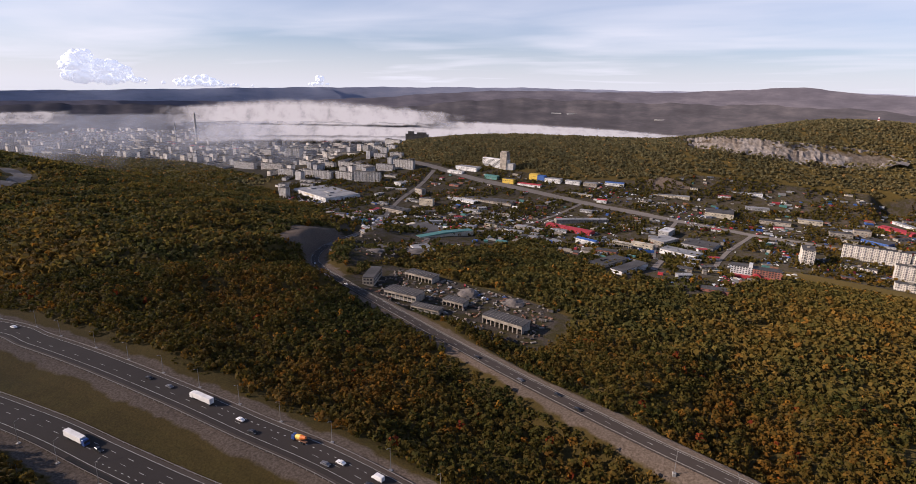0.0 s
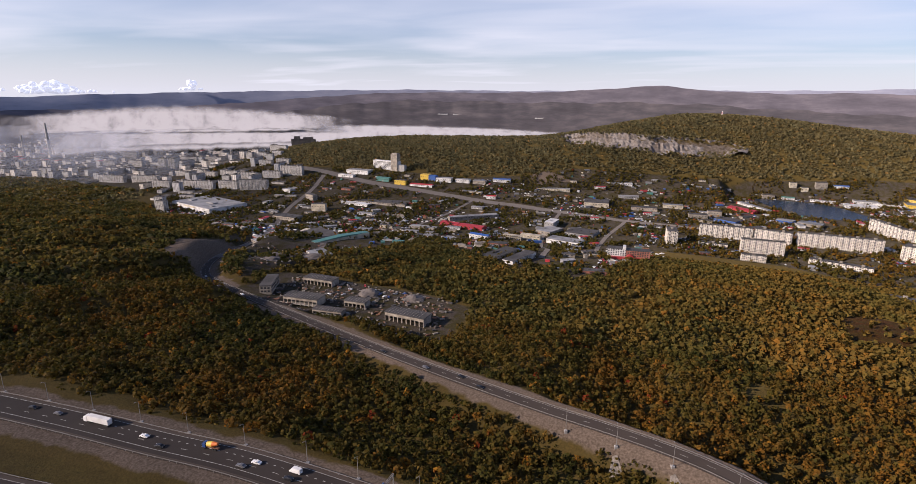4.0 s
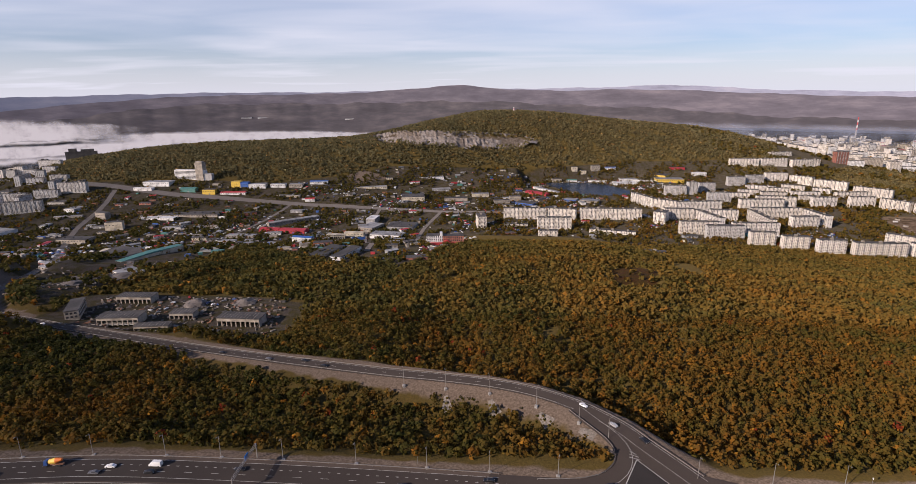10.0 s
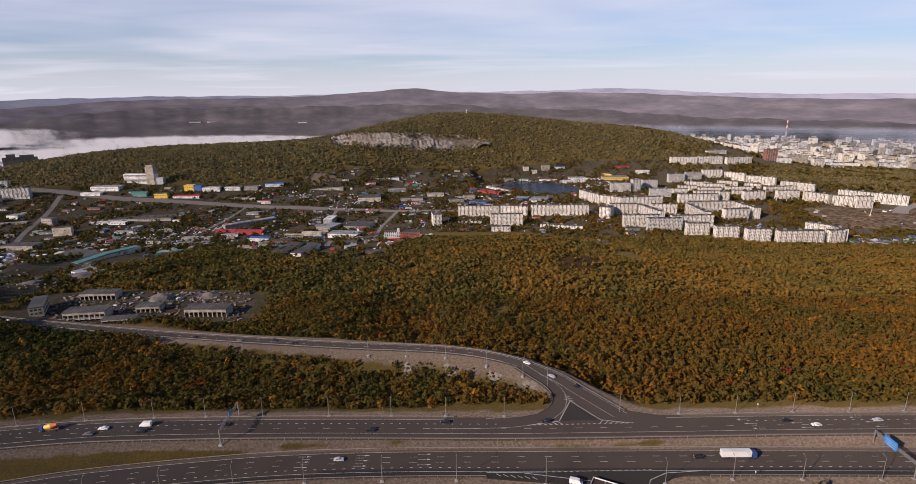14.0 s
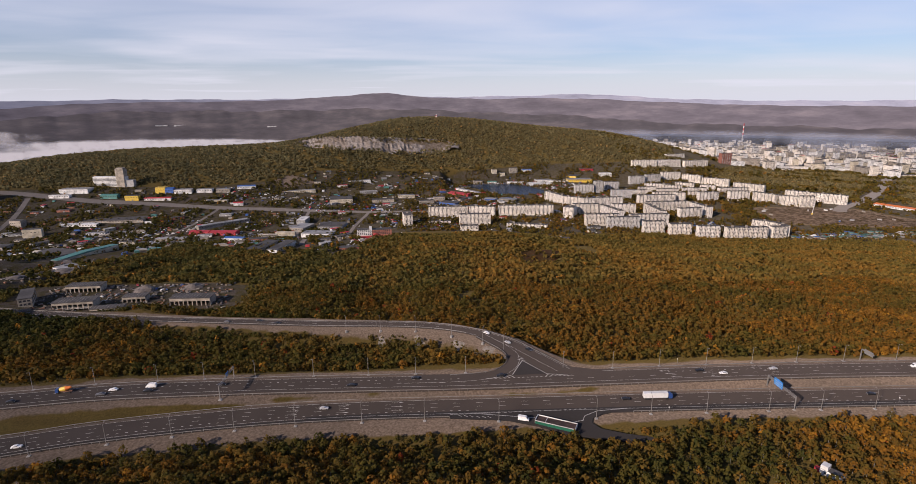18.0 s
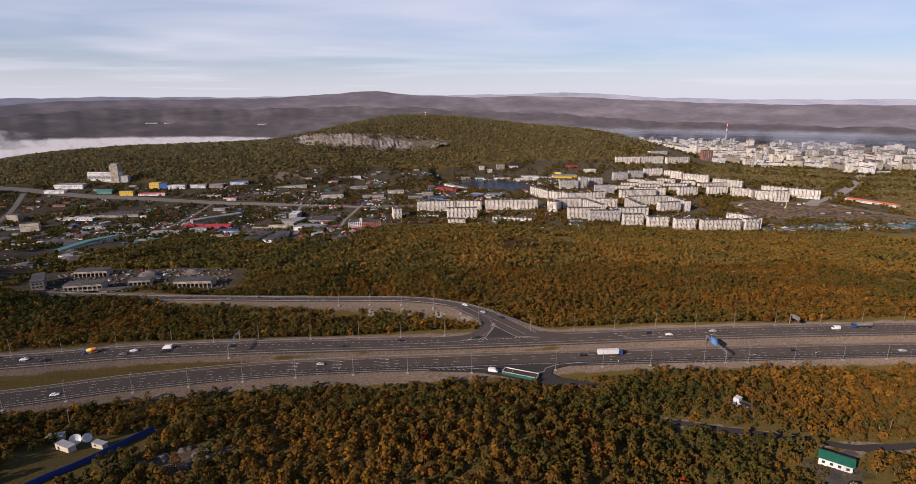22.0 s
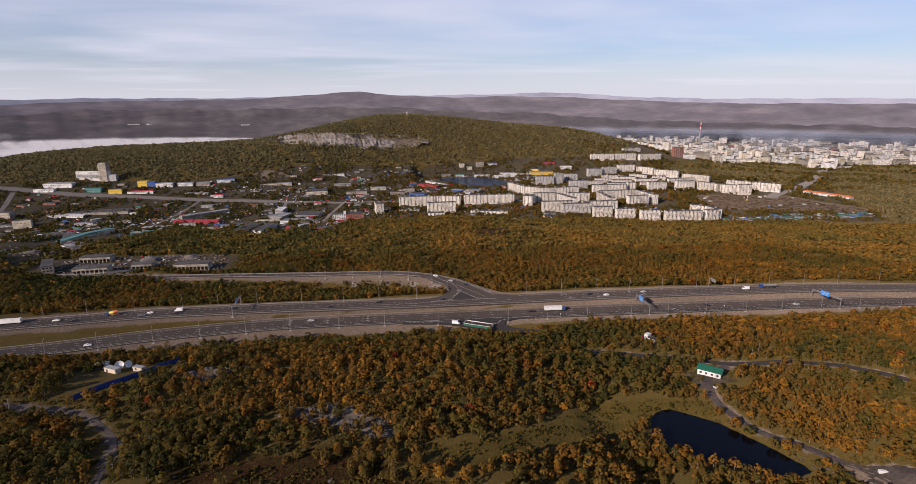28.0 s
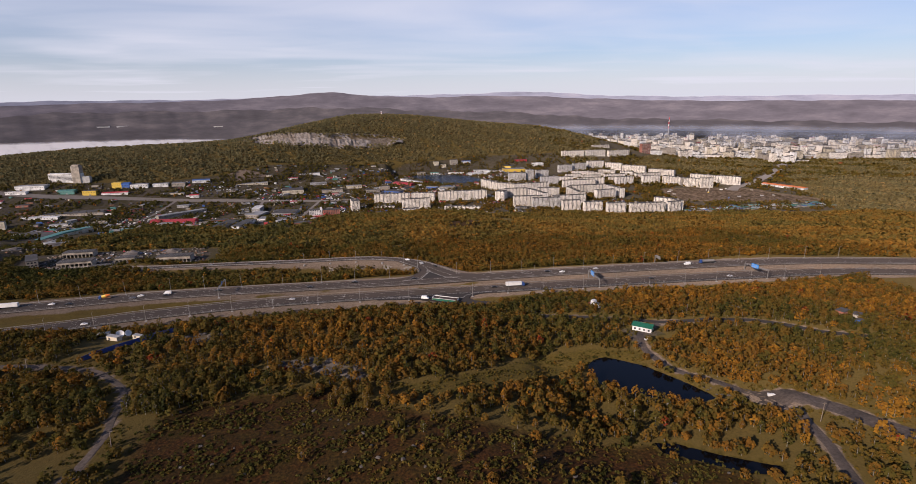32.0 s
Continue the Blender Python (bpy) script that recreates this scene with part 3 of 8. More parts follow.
# ---- water ----
m_water = plain("dark_water", (0.003, 0.003, 0.004), 0.08)
m_water.node_tree.nodes["Principled BSDF"].inputs["Specular IOR Level"].default_value = 0.12
for outline, z, label in ((POND, 4.7, "dark still pond beside a dirt road"), (POOL, None, "narrow dark pool in the heath")):
    c = np.mean(outline, 0)
    z = ground_z(*c) - 0.9 if z is None else z
    ring = [(c[0] + (x - c[0]) * 1.03, c[1] + (y - c[1]) * 1.03, z) for x, y in outline]
    bm = bmesh.new()
    bm.faces.new([bm.verts.new(v) for v in reversed(ring)])
    bmesh.ops.recalc_face_normals(bm, faces=bm.faces)
    me = bpy.data.meshes.new("water")
    bm.to_mesh(me)
    bm.free()
    me.materials.append(m_water)
    tagged(new("water", me), label, "pond", kind="structure")
lake = [(93, 1484), (105, 1440), (146, 1341), (183, 1292), (223, 1268), (311, 1284), (330, 1335), (290, 1430), (238, 1478), (152, 1488)]
bm = bmesh.new()
bm.faces.new([bm.verts.new((x, y, -121.0)) for x, y in lake])
bmesh.ops.recalc_face_normals(bm, faces=bm.faces)
me = bpy.data.meshes.new("water")
bm.to_mesh(me)
bm.free()
# blue of the reflected sky put into the water's base colour
me.materials.append(plain("sky_blue_lake_water", (0.012, 0.035, 0.075), 0.25))
tagged(new("water", me), "blue town lake among warehouses and parking", "lake", kind="structure")


# ---- roads ----
def dashes(path, side, off, on, period, lift, width=0.18, start=0.0, stop=1e9, keep=None):
    """Broken line along a path."""
    seg = np.linalg.norm(np.diff(path[:, :2], axis=0), axis=1)
    run = np.concatenate([[0], np.cumsum(seg)])
    out = []
    for s in np.arange(start, min(stop, run[-1] - on), period):
        a, b = [np.array([np.interp(u, run, path[:, k]) for k in range(3)]) for u in (s, s + on)]
        if keep and not keep(a):
            continue
        n = np.array([np.interp(s, run, side[:, k]) for k in range(2)])
        q = [np.append(p[:2] + n * (off + w), p[2] + lift) for p, w in ((a, -width), (a, width), (b, width), (b, -width))]
        out.append((q, [(3, 2, 1, 0)]))
    return joined(out)


def guard_rail(name, path, side, off, label, parent_line=None):
    """W-beam on posts along a road's edge."""
    rail = thing(name, Matrix(), label, "guard rail")
    v, f = strip(path, side, off - 0.04, off + 0.04, 0.75, 0.31)
    part("beam", mesh_of("beam", v, f), M_STEEL, rail)
    posts = []
    for p, n in zip(path[::1], side[::1]):
        c = p[:2] + n * off
        b = np.array([(x, y, z) for z in (-0.5, 0.72) for x, y in ((-.07, -.07), (.07, -.07), (.07, .07), (-.07, .07))]) + (*c, p[2])
        posts.append((b, [(0, 1, 5, 4), (1, 2, 6, 5), (2, 3, 7, 6), (3, 0, 4, 7), (4, 5, 6, 7)]))
    v, f = joined(posts)
    tagged(part("post", mesh_of("post", v, f), M_STEEL, rail), kind="stuff")
    return rail


def road(name, label, line, half, edges, material, dash=(), rails=(), span=None):
    path, side = smooth_path(line, 4.0)
    v, f = strip(path, side, -half, half, 0.0, 0.6)
    ob = tagged(new(name, mesh_of(name, v, f, material)), label, "road", kind="structure")
    for off in edges:
        v, f = strip(path, side, off - 0.09, off + 0.09, 0.045)
        part("edge_line", mesh_of("edge_line", v, f), M_PAINT, ob)
    for off, on, period, keep in dash:
        v, f = dashes(path, side, off, on, period, 0.045, 0.085 if on > 1.5 else 0.14, keep=keep)
        tagged(part("lane_dashes", mesh_of("lane_dashes", v, f), M_PAINT, ob), kind="stuff")
    return path, side, ob


far_path, far_side, far_road = road("road_1", "grey asphalt carriageway with white lane lines and shoulders", FAR_WAY, 8.9, (), M_ASPHALT,
                                    ((-0.6, 3.5, 12, None), (3.2, 1.2, 4.2, lambda p: -330 < p[0] < -40 or 75 < p[0] < 330)))
for lo, hi in ((0, np.argmax(far_path[:, 0] > -58)), (np.argmax(far_path[:, 0] > 42), len(far_path))):
    v, f = strip(far_path[lo:hi], far_side[lo:hi], 6.75, 6.93, 0.045)
    part("edge_line", mesh_of("edge_line", v, f), M_PAINT, far_road)
v, f = strip(far_path, far_side, -4.56, -4.38, 0.045)
part("edge_line", mesh_of("edge_line", v, f), M_PAINT, far_road)
near_path, near_side, near_road = road("road_2", "grey asphalt carriageway with turning arrows and broken lines", NEAR_WAY, 9.4, (7.2, -6.2), M_ASPHALT,
                                       ((3.6, 3.5, 12, None), (0.0, 3.5, 12, None), (-3.6, 1.2, 4.2, lambda p: -320 < p[0] < -30 or 60 < p[0] < 330)))
# dark new lane along the lay-by side
for x0, x1, inner in ((-330, -122, -7.0), (-122, 330, -4.4)):
    seg = slice(np.argmax(near_path[:, 0] > x0), np.argmax(near_path[:, 0] > x1) + 1)
    v, f = strip(near_path[seg], near_side[seg], -9.3, inner, 0.03)
    part("dark_lane", mesh_of("dark_lane", v, f), M_ASPHALT_DARK, near_road, "strip of fresh black asphalt")
# paler gravelly shoulders
M_SHOULDER = asphalt_material("dusty_shoulder", (0.050, 0.037, 0.029), (0.076, 0.058, 0.047))
for lo, hi in ((0, np.argmax(far_path[:, 0] > -62)), (np.argmax(far_path[:, 0] > 48), len(far_path))):
    v, f = strip(far_path[lo:hi], far_side[lo:hi], 7.0, 8.85, 0.03)
    part("shoulder", mesh_of("shoulder", v, f), M_SHOULDER, far_road, "dusty brown shoulder")
v, f = strip(far_path, far_side, -8.85, -7.2, 0.03)
part("shoulder", mesh_of("shoulder", v, f), M_SHOULDER, far_road, "dusty brown shoulder")
v, f = strip(near_path, near_side, 7.35, 9.3, 0.03)
part("shoulder", mesh_of("shoulder", v, f), M_SHOULDER, near_road, "dusty brown shoulder")
ramp_path, ramp_side, ramp_road = road("road_3", "curved slip road climbing from a wooded valley", RAMP, 4.6, (3.8, -3.8), M_ASPHALT, ((0.0, 3.5, 12, lambda p: p[1] > 60),))
# left leg of the junction
LEG = [(-20, 43, -3.7), (-13, 30, -2.9), (-6.5, 18, -2.4), (-3.8, 8, -2.42), (-6, -2, -2.45), (-12, -10, -2.46), (-22, -15, -2.47), (-40, -17.0, -2.47), (-70, -16.5, -2.48)]
leg_path, leg_side, leg_road = road("road_4", "left arm of the slip road joining the carriageway", LEG, 4.2, (3.4,), M_ASPHALT)
pad = [(-48, -19), (-20, -12), (-8, 2), (-5, 15), (-8, 26), (2, 22), (12, 8), (22, -6), (40, -12), (70, -14), (70, -17), (40, -20), (0, -20)]
bm = bmesh.new()
bm.faces.new([bm.verts.new((x, y, -2.53)) for x, y in pad])
bmesh.ops.recalc_face_normals(bm, faces=bm.faces)
me = bpy.data.meshes.new("junction")
bm.to_mesh(me)
bm.free()
me.materials.append(M_ASPHALT)
junction = tagged(new("road_5", me), "asphalt apron where the slip road meets the carriageway", "road", kind="structure")
bm = bmesh.new()
bm.faces.new([bm.verts.new((x, y, -2.40)) for x, y in ((0.6, 1.5), (-8.3, -15.8), (11.2, -15.4))])
bmesh.ops.recalc_face_normals(bm, faces=bm.faces)
part("dark_triangle", bm, M_ASPHALT_DARK, junction, "triangle of darker asphalt")


def bars(rows, width, z):
    out = []
    for x0, y0, x1, y1 in rows:
        d = Vector((x1 - x0, y1 - y0)).normalized()
        n = Vector((-d.y, d.x)) * width / 2
        out.append(([(x0 - n.x, y0 - n.y, z), (x0 + n.x, y0 + n.y, z), (x1 + n.x, y1 + n.y, z), (x1 - n.x, y1 - n.y, z)], [(0, 3, 2, 1)]))
    return joined(out)


hatch = [(0.6, 1.8, -8.6, -15.9), (0.6, 1.8, 11.6, -15.6), (-8.6, -15.9, -23, -18.6), (11.6, -15.6, 26, -18.8)]
hatch += [(-9.5 - 2.6 * k, -16.1 - 0.5 * k, -7.5 - 2.6 * k, -18.6) for k in range(5)] + [(12.5 + 2.6 * k, -16 - 0.5 * k, 10.5 + 2.6 * k, -18.6) for k in range(5)]
hatch += [(-1.2 - 0.5 * k, 7.5 - 2 * k, 1.3 + 0.6 * k, 5.5 - 2 * k) for k in range(3)]
v, f = bars(hatch, 0.35, -2.37)
part("hatching", mesh_of("hatching", v, f), M_PAINT, junction, "white painted hatching")
v, f = bars([(x, -18.7, x + 1.2, -18.7) for x in np.arange(-24, 28, 2.6)], 0.4, -2.37)
part("hatching", mesh_of("hatching", v, f), M_PAINT, junction, "short white give-way blocks")
# lay-by mouth on the near side
bay = [(-46, -48), (30, -49), (44, -51), (32, -54), (26, -57), (24, -61), (27, -66), (38, -71), (54, -76), (52, -80), (30, -75), (10, -69), (-4, -60.5), (-18, -55.5), (-46, -51.4)]
bm = bmesh.new()
bm.faces.new([bm.verts.new((x, y, -5.46 if y > -57 else -5.4 - 0.03 * (-57 - y))) for x, y in bay])
bmesh.ops.recalc_face_normals(bm, faces=bm.faces)
r = bmesh.ops.extrude_face_region(bm, geom=list(bm.faces))
bmesh.ops.translate(bm, verts=[e for e in r["geom"] if isinstance(e, bmesh.types.BMVert)], vec=(0, 0, -0.9))
me = bpy.data.meshes.new("layby")
bm.to_mesh(me)
bm.free()
me.materials.append(M_ASPHALT_DARK)
layby = tagged(new("road_6", me), "black asphalt lay-by mouth with white lines", "road", kind="structure")
rows = [(-46, -48.2, -20, -48.6), (-30, -49, -2, -55), (-2, -55, 14, -60), (14, -60, 20, -59), (20, -59, 22, -55), (22, -55, 30, -51), (30, -51, 46, -50)]
rows += [(x, -48.6, x + 1.2, -48.6) for x in np.arange(-18, 26, 2.6)] + [(-42 + 3 * k, -49 - 0.5 * k, -40 + 3 * k, -50.6 - 0.5 * k) for k in range(6)]
v, f = bars(rows, 0.3, -5.42)
part("hatching", mesh_of("hatching", v, f), M_PAINT, layby, "white painted lines")


def arrow_rows(x, y, way, z):
    s = way
    return [([(x, y - .09, z), (x + 4.2 * s, y - .09, z), (x + 4.2 * s, y + .09, z), (x, y + .09, z)], [(0, 1, 2, 3)]),
            ([(x + 4.2 * s, y - .45, z), (x + 6.2 * s, y, z), (x + 4.2 * s, y + .45, z), (x + 4.2 * s, y, z)], [(0, 1, 2, 3)])]


arrows = []
for x, y in ((83, -17.5), (105, -17.6), (138, -17.8), (85, -21.2), (107, -21.4), (143, -21.8), (87, -25), (110, -25.2), (145, -25.6)):
    arrows += arrow_rows(x, y, -1, -2.45)
v, f = joined(arrows)
part("lane_arrows", mesh_of("lane_arrows", v, f), M_PAINT, far_road)
arrows = []
for x in (-130, -104, -76):
    for y in (-34.8, -38.4, -42.0):
        arrows += arrow_rows(x, y, 1, -5.45)
for x in (150,):
    arrows += arrow_rows(x, -50, 1, -5.45)
v, f = joined(arrows)
part("lane_arrows", mesh_of("lane_arrows", v, f), M_PAINT, near_road)
# guard rails
i0, i1 = np.argmax(far_path[:, 0] > -58), np.argmax(far_path[:, 0] > 45)
guard_rail("guard_rail", far_path[:i0], far_side[:i0], 9.0, "galvanised guard rail along the carriageway's wooded side")
guard_rail("guard_rail", far_path[i1:], far_side[i1:], 9.0, "galvanised guard rail along the carriageway's wooded side")
guard_rail("guard_rail", far_path, far_side, -9.0, "galvanised guard rail along the grassy median")
guard_rail("guard_rail", near_path, near_side, 9.5, "galvanised guard rail along the grassy median")
j0, j1 = np.argmax(near_path[:, 0] > -44), np.argmax(near_path[:, 0] > 46)
guard_rail("guard_rail", near_path[:j0], near_side[:j0], -9.6, "galvanised guard rail above a gravel bank")
guard_rail("guard_rail", near_path[j1:], near_side[j1:], -9.6, "galvanised guard rail above a gravel bank")
k0 = np.argmax(ramp_path[:, 0] < 22)
guard_rail("guard_rail", ramp_path[k0:], ramp_side[k0:], -4.5, "guard rail on the slip road's forest side")
k1 = np.argmax(ramp_path[:, 0] < -24)
guard_rail("guard_rail", ramp_path[k1:], ramp_side[k1:], 4.5, "guard rail above the slip road's gravel bank")
guard_rail("guard_rail", leg_path[:-6], leg_side[:-6], -4.0, "curved guard rail round the junction's inner bend")
# dirt tracks, with two worn ruts
for line, half in TRACKS:
    path, side = smooth_path(line, 2.5)
    path[:, 2] = [ground_z(x, y) + 0.16 for x, y in path[:, :2]]
    cols = np.linspace(-1, 1, 7)
    v = np.concatenate([np.column_stack([path[:, :2] + side * (half * c * (1 + 0.12 * np.sin(np.arange(len(path)) * 0.7 + 5 * c)))[:, None],
                                         [ground_z(*(p[:2] + s * half * c)) + (0.2 - 0.16 * (abs(abs(c) - 0.45) < 0.2)) - 0.25 * (abs(c) > 0.9) for p, s in zip(path, side)]]) for c in cols])
    n = len(path)
    f = np.concatenate([np.column_stack([np.arange(n - 1) + k * n, np.arange(1, n) + k * n, np.arange(1, n) + (k + 1) * n, np.arange(n - 1) + (k + 1) * n]) for k in range(6)])
    tagged(new("dirt_track", mesh_of("dirt_track", v, f[:, ::-1], M_ASPHALT_DARK if line is TRACK_MAIN else M_DIRT, True)), "rutted stony dirt track winding through heath", "track", kind="structure")
# town roads, laid on the ground
M_STREET = asphalt_material("pale_street", (0.085, 0.074, 0.066), (0.125, 0.110, 0.100))
TOWN_ROADS = [([(-1240, 1190), (-1146, 1168), (-1028, 1148), (-878, 1112), (-725, 1100), (-547, 1090), (-331, 1094), (-98, 1078), (60, 1085), (200, 1130)], 11),
              ([(-592, 310), (-612, 380), (-640, 450), (-760, 600), (-880, 740), (-960, 880), (-1000, 1020), (-1040, 1130)], 6),
              ([(1000, 990), (1058, 1048), (1225, 1167), (1469, 1392), (1988, 1953), (2400, 2450)], 15),
              ([(-470, 330), (-520, 420), (-600, 560), (-640, 700), (-600, 860), (-560, 1085)], 4),
              ([(-240, 520), (-260, 640), (-300, 760), (-330, 900), (-340, 1085)], 4),
              ([(-120, 560), (-160, 650), (-200, 730), (-210, 900), (-190, 1080)], 4),
              ([(-2000, 190), (-1800, 240), (-1650, 276), (-1570, 287), (-1480, 276), (-1400, 245), (-1300, 190), (-1180, 110), (-1040, -30), (-900, -190)], 15)]
for line, half in TOWN_ROADS:
    path, side = smooth_path(line, 10)
    cols = (-1, 0, 1)
    v = np.concatenate([np.column_stack([path[:, :2] + side * half * c, [ground_z(*(p[:2] + s * half * c)) + 0.5 for p, s in zip(path, side)]]) for c in cols])
    n = len(path)
    f = np.concatenate([np.column_stack([np.arange(n - 1) + k * n, np.arange(1, n) + k * n, np.arange(1, n) + (k + 1) * n, np.arange(n - 1) + (k + 1) * n]) for k in range(2)])
    tagged(new("town_road", mesh_of("town_road", v, f[:, ::-1], M_STREET, True)), "pale worn asphalt street through the town", "road", kind="structure")


# ---- woods ----
def road_gap(x, y):
    return np.minimum.reduce([road_reach(x, y, line)[0] - half for line, half in ROADS])


def leafy(rng, base, h, w, tint, k, size):
    """Crowns of k bent leaf clumps each: vertices, quads, normals and the tint of each vertex."""
    n = len(base)
    z = rng.uniform(-0.8, 1.0, (n, k))
    a = rng.uniform(0, 2 * np.pi, (n, k))
    r = np.sqrt(np.maximum(1 - z * z, 0)) * (1 - 0.25 * np.clip(z, 0, 1))
    d = np.stack([r * np.cos(a), r * np.sin(a), z], -1)
    lump = rng.uniform(0.66, 1.04, (n, k, 1))
    lean = rng.normal(0, 0.12, (n, 1, 2)) * w[:, None, None]
    c = base[:, None, :] + d * lump * np.stack([w, w, 0.48 * h], -1)[:, None, :] + np.array([0, 0, 1.0]) * (0.50 * h)[:, None, None]
    c[..., :2] += lean * (1 + z[..., None]) * 0.5
    nor = d + rng.normal(0, 0.55, d.shape) + (0, 0, 0.25)
    nor /= np.linalg.norm(nor, axis=-1, keepdims=True)
    t = np.cross(nor, rng.normal(0, 1, d.shape))
    t /= np.linalg.norm(t, axis=-1, keepdims=True) + 1e-9
    b = np.cross(nor, t)
    s = (w[:, None] * rng.uniform(0.7, 1.25, (n, k)) * size)[..., None]
    q = np.stack([c - t * s - b * s * 0.7, c + t * s * 0.8 - b * s, c + t * s + b * s * 0.8, c - t * s * 0.7 + b * s], 2)
    q += nor[:, :, None, :] * (rng.uniform(-0.5, 0.5, (n, k, 4, 1)) * s[:, :, None])
    out = d[:, :, None, :] * 0.85 + nor[:, :, None, :] * 0.3 + rng.normal(0, 0.12, q.shape)
    out /= np.linalg.norm(out, axis=-1, keepdims=True)
    return q.reshape(-1, 3), np.arange(n * k * 4).reshape(-1, 4), out.reshape(-1, 3), np.repeat(np.clip(tint[:, None] + rng.normal(0, 0.05, (n, k)), 0, 1).ravel(), 4)


def wood_mesh(name, rng, pts, h, w, tint, k, size, leaf):
    base = np.column_stack([pts, land(pts[:, 0], pts[:, 1])])
    v, f, nv, a = leafy(rng, base, h, w, tint, k, size)
    me = mesh_of(name, v, f, leaf, True)
    me.normals_split_custom_set_from_vertices(nv.astype(np.float32))
    me.attributes.new("tint", "FLOAT", "POINT").data.foreach_set("value", a.astype(np.float32))
    return me, base


def trunk_mesh(name, base, h, w):
    n = len(base)
    ang = np.arange(3) * 2.094
    low = base[:, None, :] + np.stack([np.cos(ang), np.sin(ang), np.full(3, -1.5)], -1)[None] * np.array([0.13, 0.13, 0.3])
    top = base[:, None, :] + np.stack([np.cos(ang) * 0.05, np.sin(ang) * 0.05, np.zeros(3)], -1)[None]
    top[..., 2] += (h * 0.7)[:, None]
    v = np.concatenate([low, top], 1).reshape(-1, 3)
    o = (np.arange(n) * 6)[:, None, None]
    return mesh_of(name, v, (o + np.array([(0, 1, 4, 3), (1, 2, 5, 4), (2, 0, 3, 5)])[None]).reshape(-1, 4), M_BARK)


def sow(rng, x0, x1, y0, y1, cell):
    nx, ny = int((x1 - x0) / cell), int((y1 - y0) / cell)
    i, j = np.meshgrid(np.arange(nx), np.arange(ny))
    p = np.stack([i.ravel(), j.ravel()], 1) + rng.rand(nx * ny, 2)
    return p * cell + (x0, y0)


def wooded(x, y):
    """How likely a tree stands here."""
    d = np.ones(x.shape)
    gap = road_gap(x, y)
    d *= np.clip((gap - 8) / 5, 0, 1)
    ramp = road_reach(x, y, RAMP)[0]
    bank = np.interp(x, [-330, -200, -130, -60], [0, 3, 9, 10]) * (y < np.interp(x, [p[0] for p in RAMP[11:1:-1]], [p[1] for p in RAMP[11:1:-1]])) * (x > -330)
    d *= np.clip((ramp - 8.5 - bank) / 4, 0, 1)
    fd, nd = road_reach(x, y, FAR_WAY)[0], road_reach(x, y, NEAR_WAY)[0]
    d *= ~((fd + nd < 66) & (x < 430))
    d *= np.where(y < -40, np.clip((nd - 19) / 8, 0, 1), np.where((y > -20) & (x > 30), np.clip((fd - 16) / 6, 0, 1), np.clip((fd - 18) / 8, 0, 1)))
    d *= 1 - urban(x, y)
    d *= 1 - inside(x, y, [(-470, 186), (-236, 186), (-236, 268), (-300, 290), (-470, 290)], 8)
    d *= np.clip(track_gap(x, y) / 3 - 0.4, 0, 1)
    d *= 1 - 0.985 * inside(x, y, HEATH, 14)
    for poly in (POND, POOL, MARSH):
        d *= 1 - np.clip(inside(x, y, poly, 10 if poly is POND else 5) * 3 - 0.3, 0, 1)
    d *= 1 - 0.92 * inside(x, y, [(-204, -178), (-184, -172), (-160, -148), (-156, -126), (-170, -120), (-205, -140)], 4)
    d *= np.clip((road_reach(x, y, [(a, b, 0) for a, b in TOWN_ROADS[6][0]])[0] - 26) / 6, 0, 1)
    d *= 1 - 0.45 * inside(x, y, BOULDERS, 6)
    d *= 1 - 0.75 * inside(x, y, OUTCROP, 6)
    d *= 1 - inside(x, y, [(94, -184), (124, -180), (124, -160), (96, -158)], 4)
    d *= 1 - inside(x, y, [(92, -124), (106, -126), (110, -112), (90, -108)], 4)
    d *= 1 - inside(x, y, [(-214, -150), (-176, -158), (-168, -136), (-196, -128)], 5)
    d *= 1 - inside(x, y, [(-14, -58), (10, -70), (30, -77), (54, -82), (58, -74), (30, -64), (22, -50)], 2)
    d *= 1 - inside(x, y, [(160, 430), (196, 430), (205, 505), (168, 500)], 8)
    d *= np.where(y > 60, np.clip((0.95 - ripple(x, y, 95, 45)) / 0.2, 0.6, 1), 1)
    d *= (1 - 0.9 * inside(x, y, CLEARING, 12)) * (1 - inside(x, y, APRON, 8))
    d *= np.where(y < -235, np.clip(np.where(x > -20, 0.8, 0.35) + ripple(x, y, 45, 21) * 0.8, 0, 1), 1)
    return d


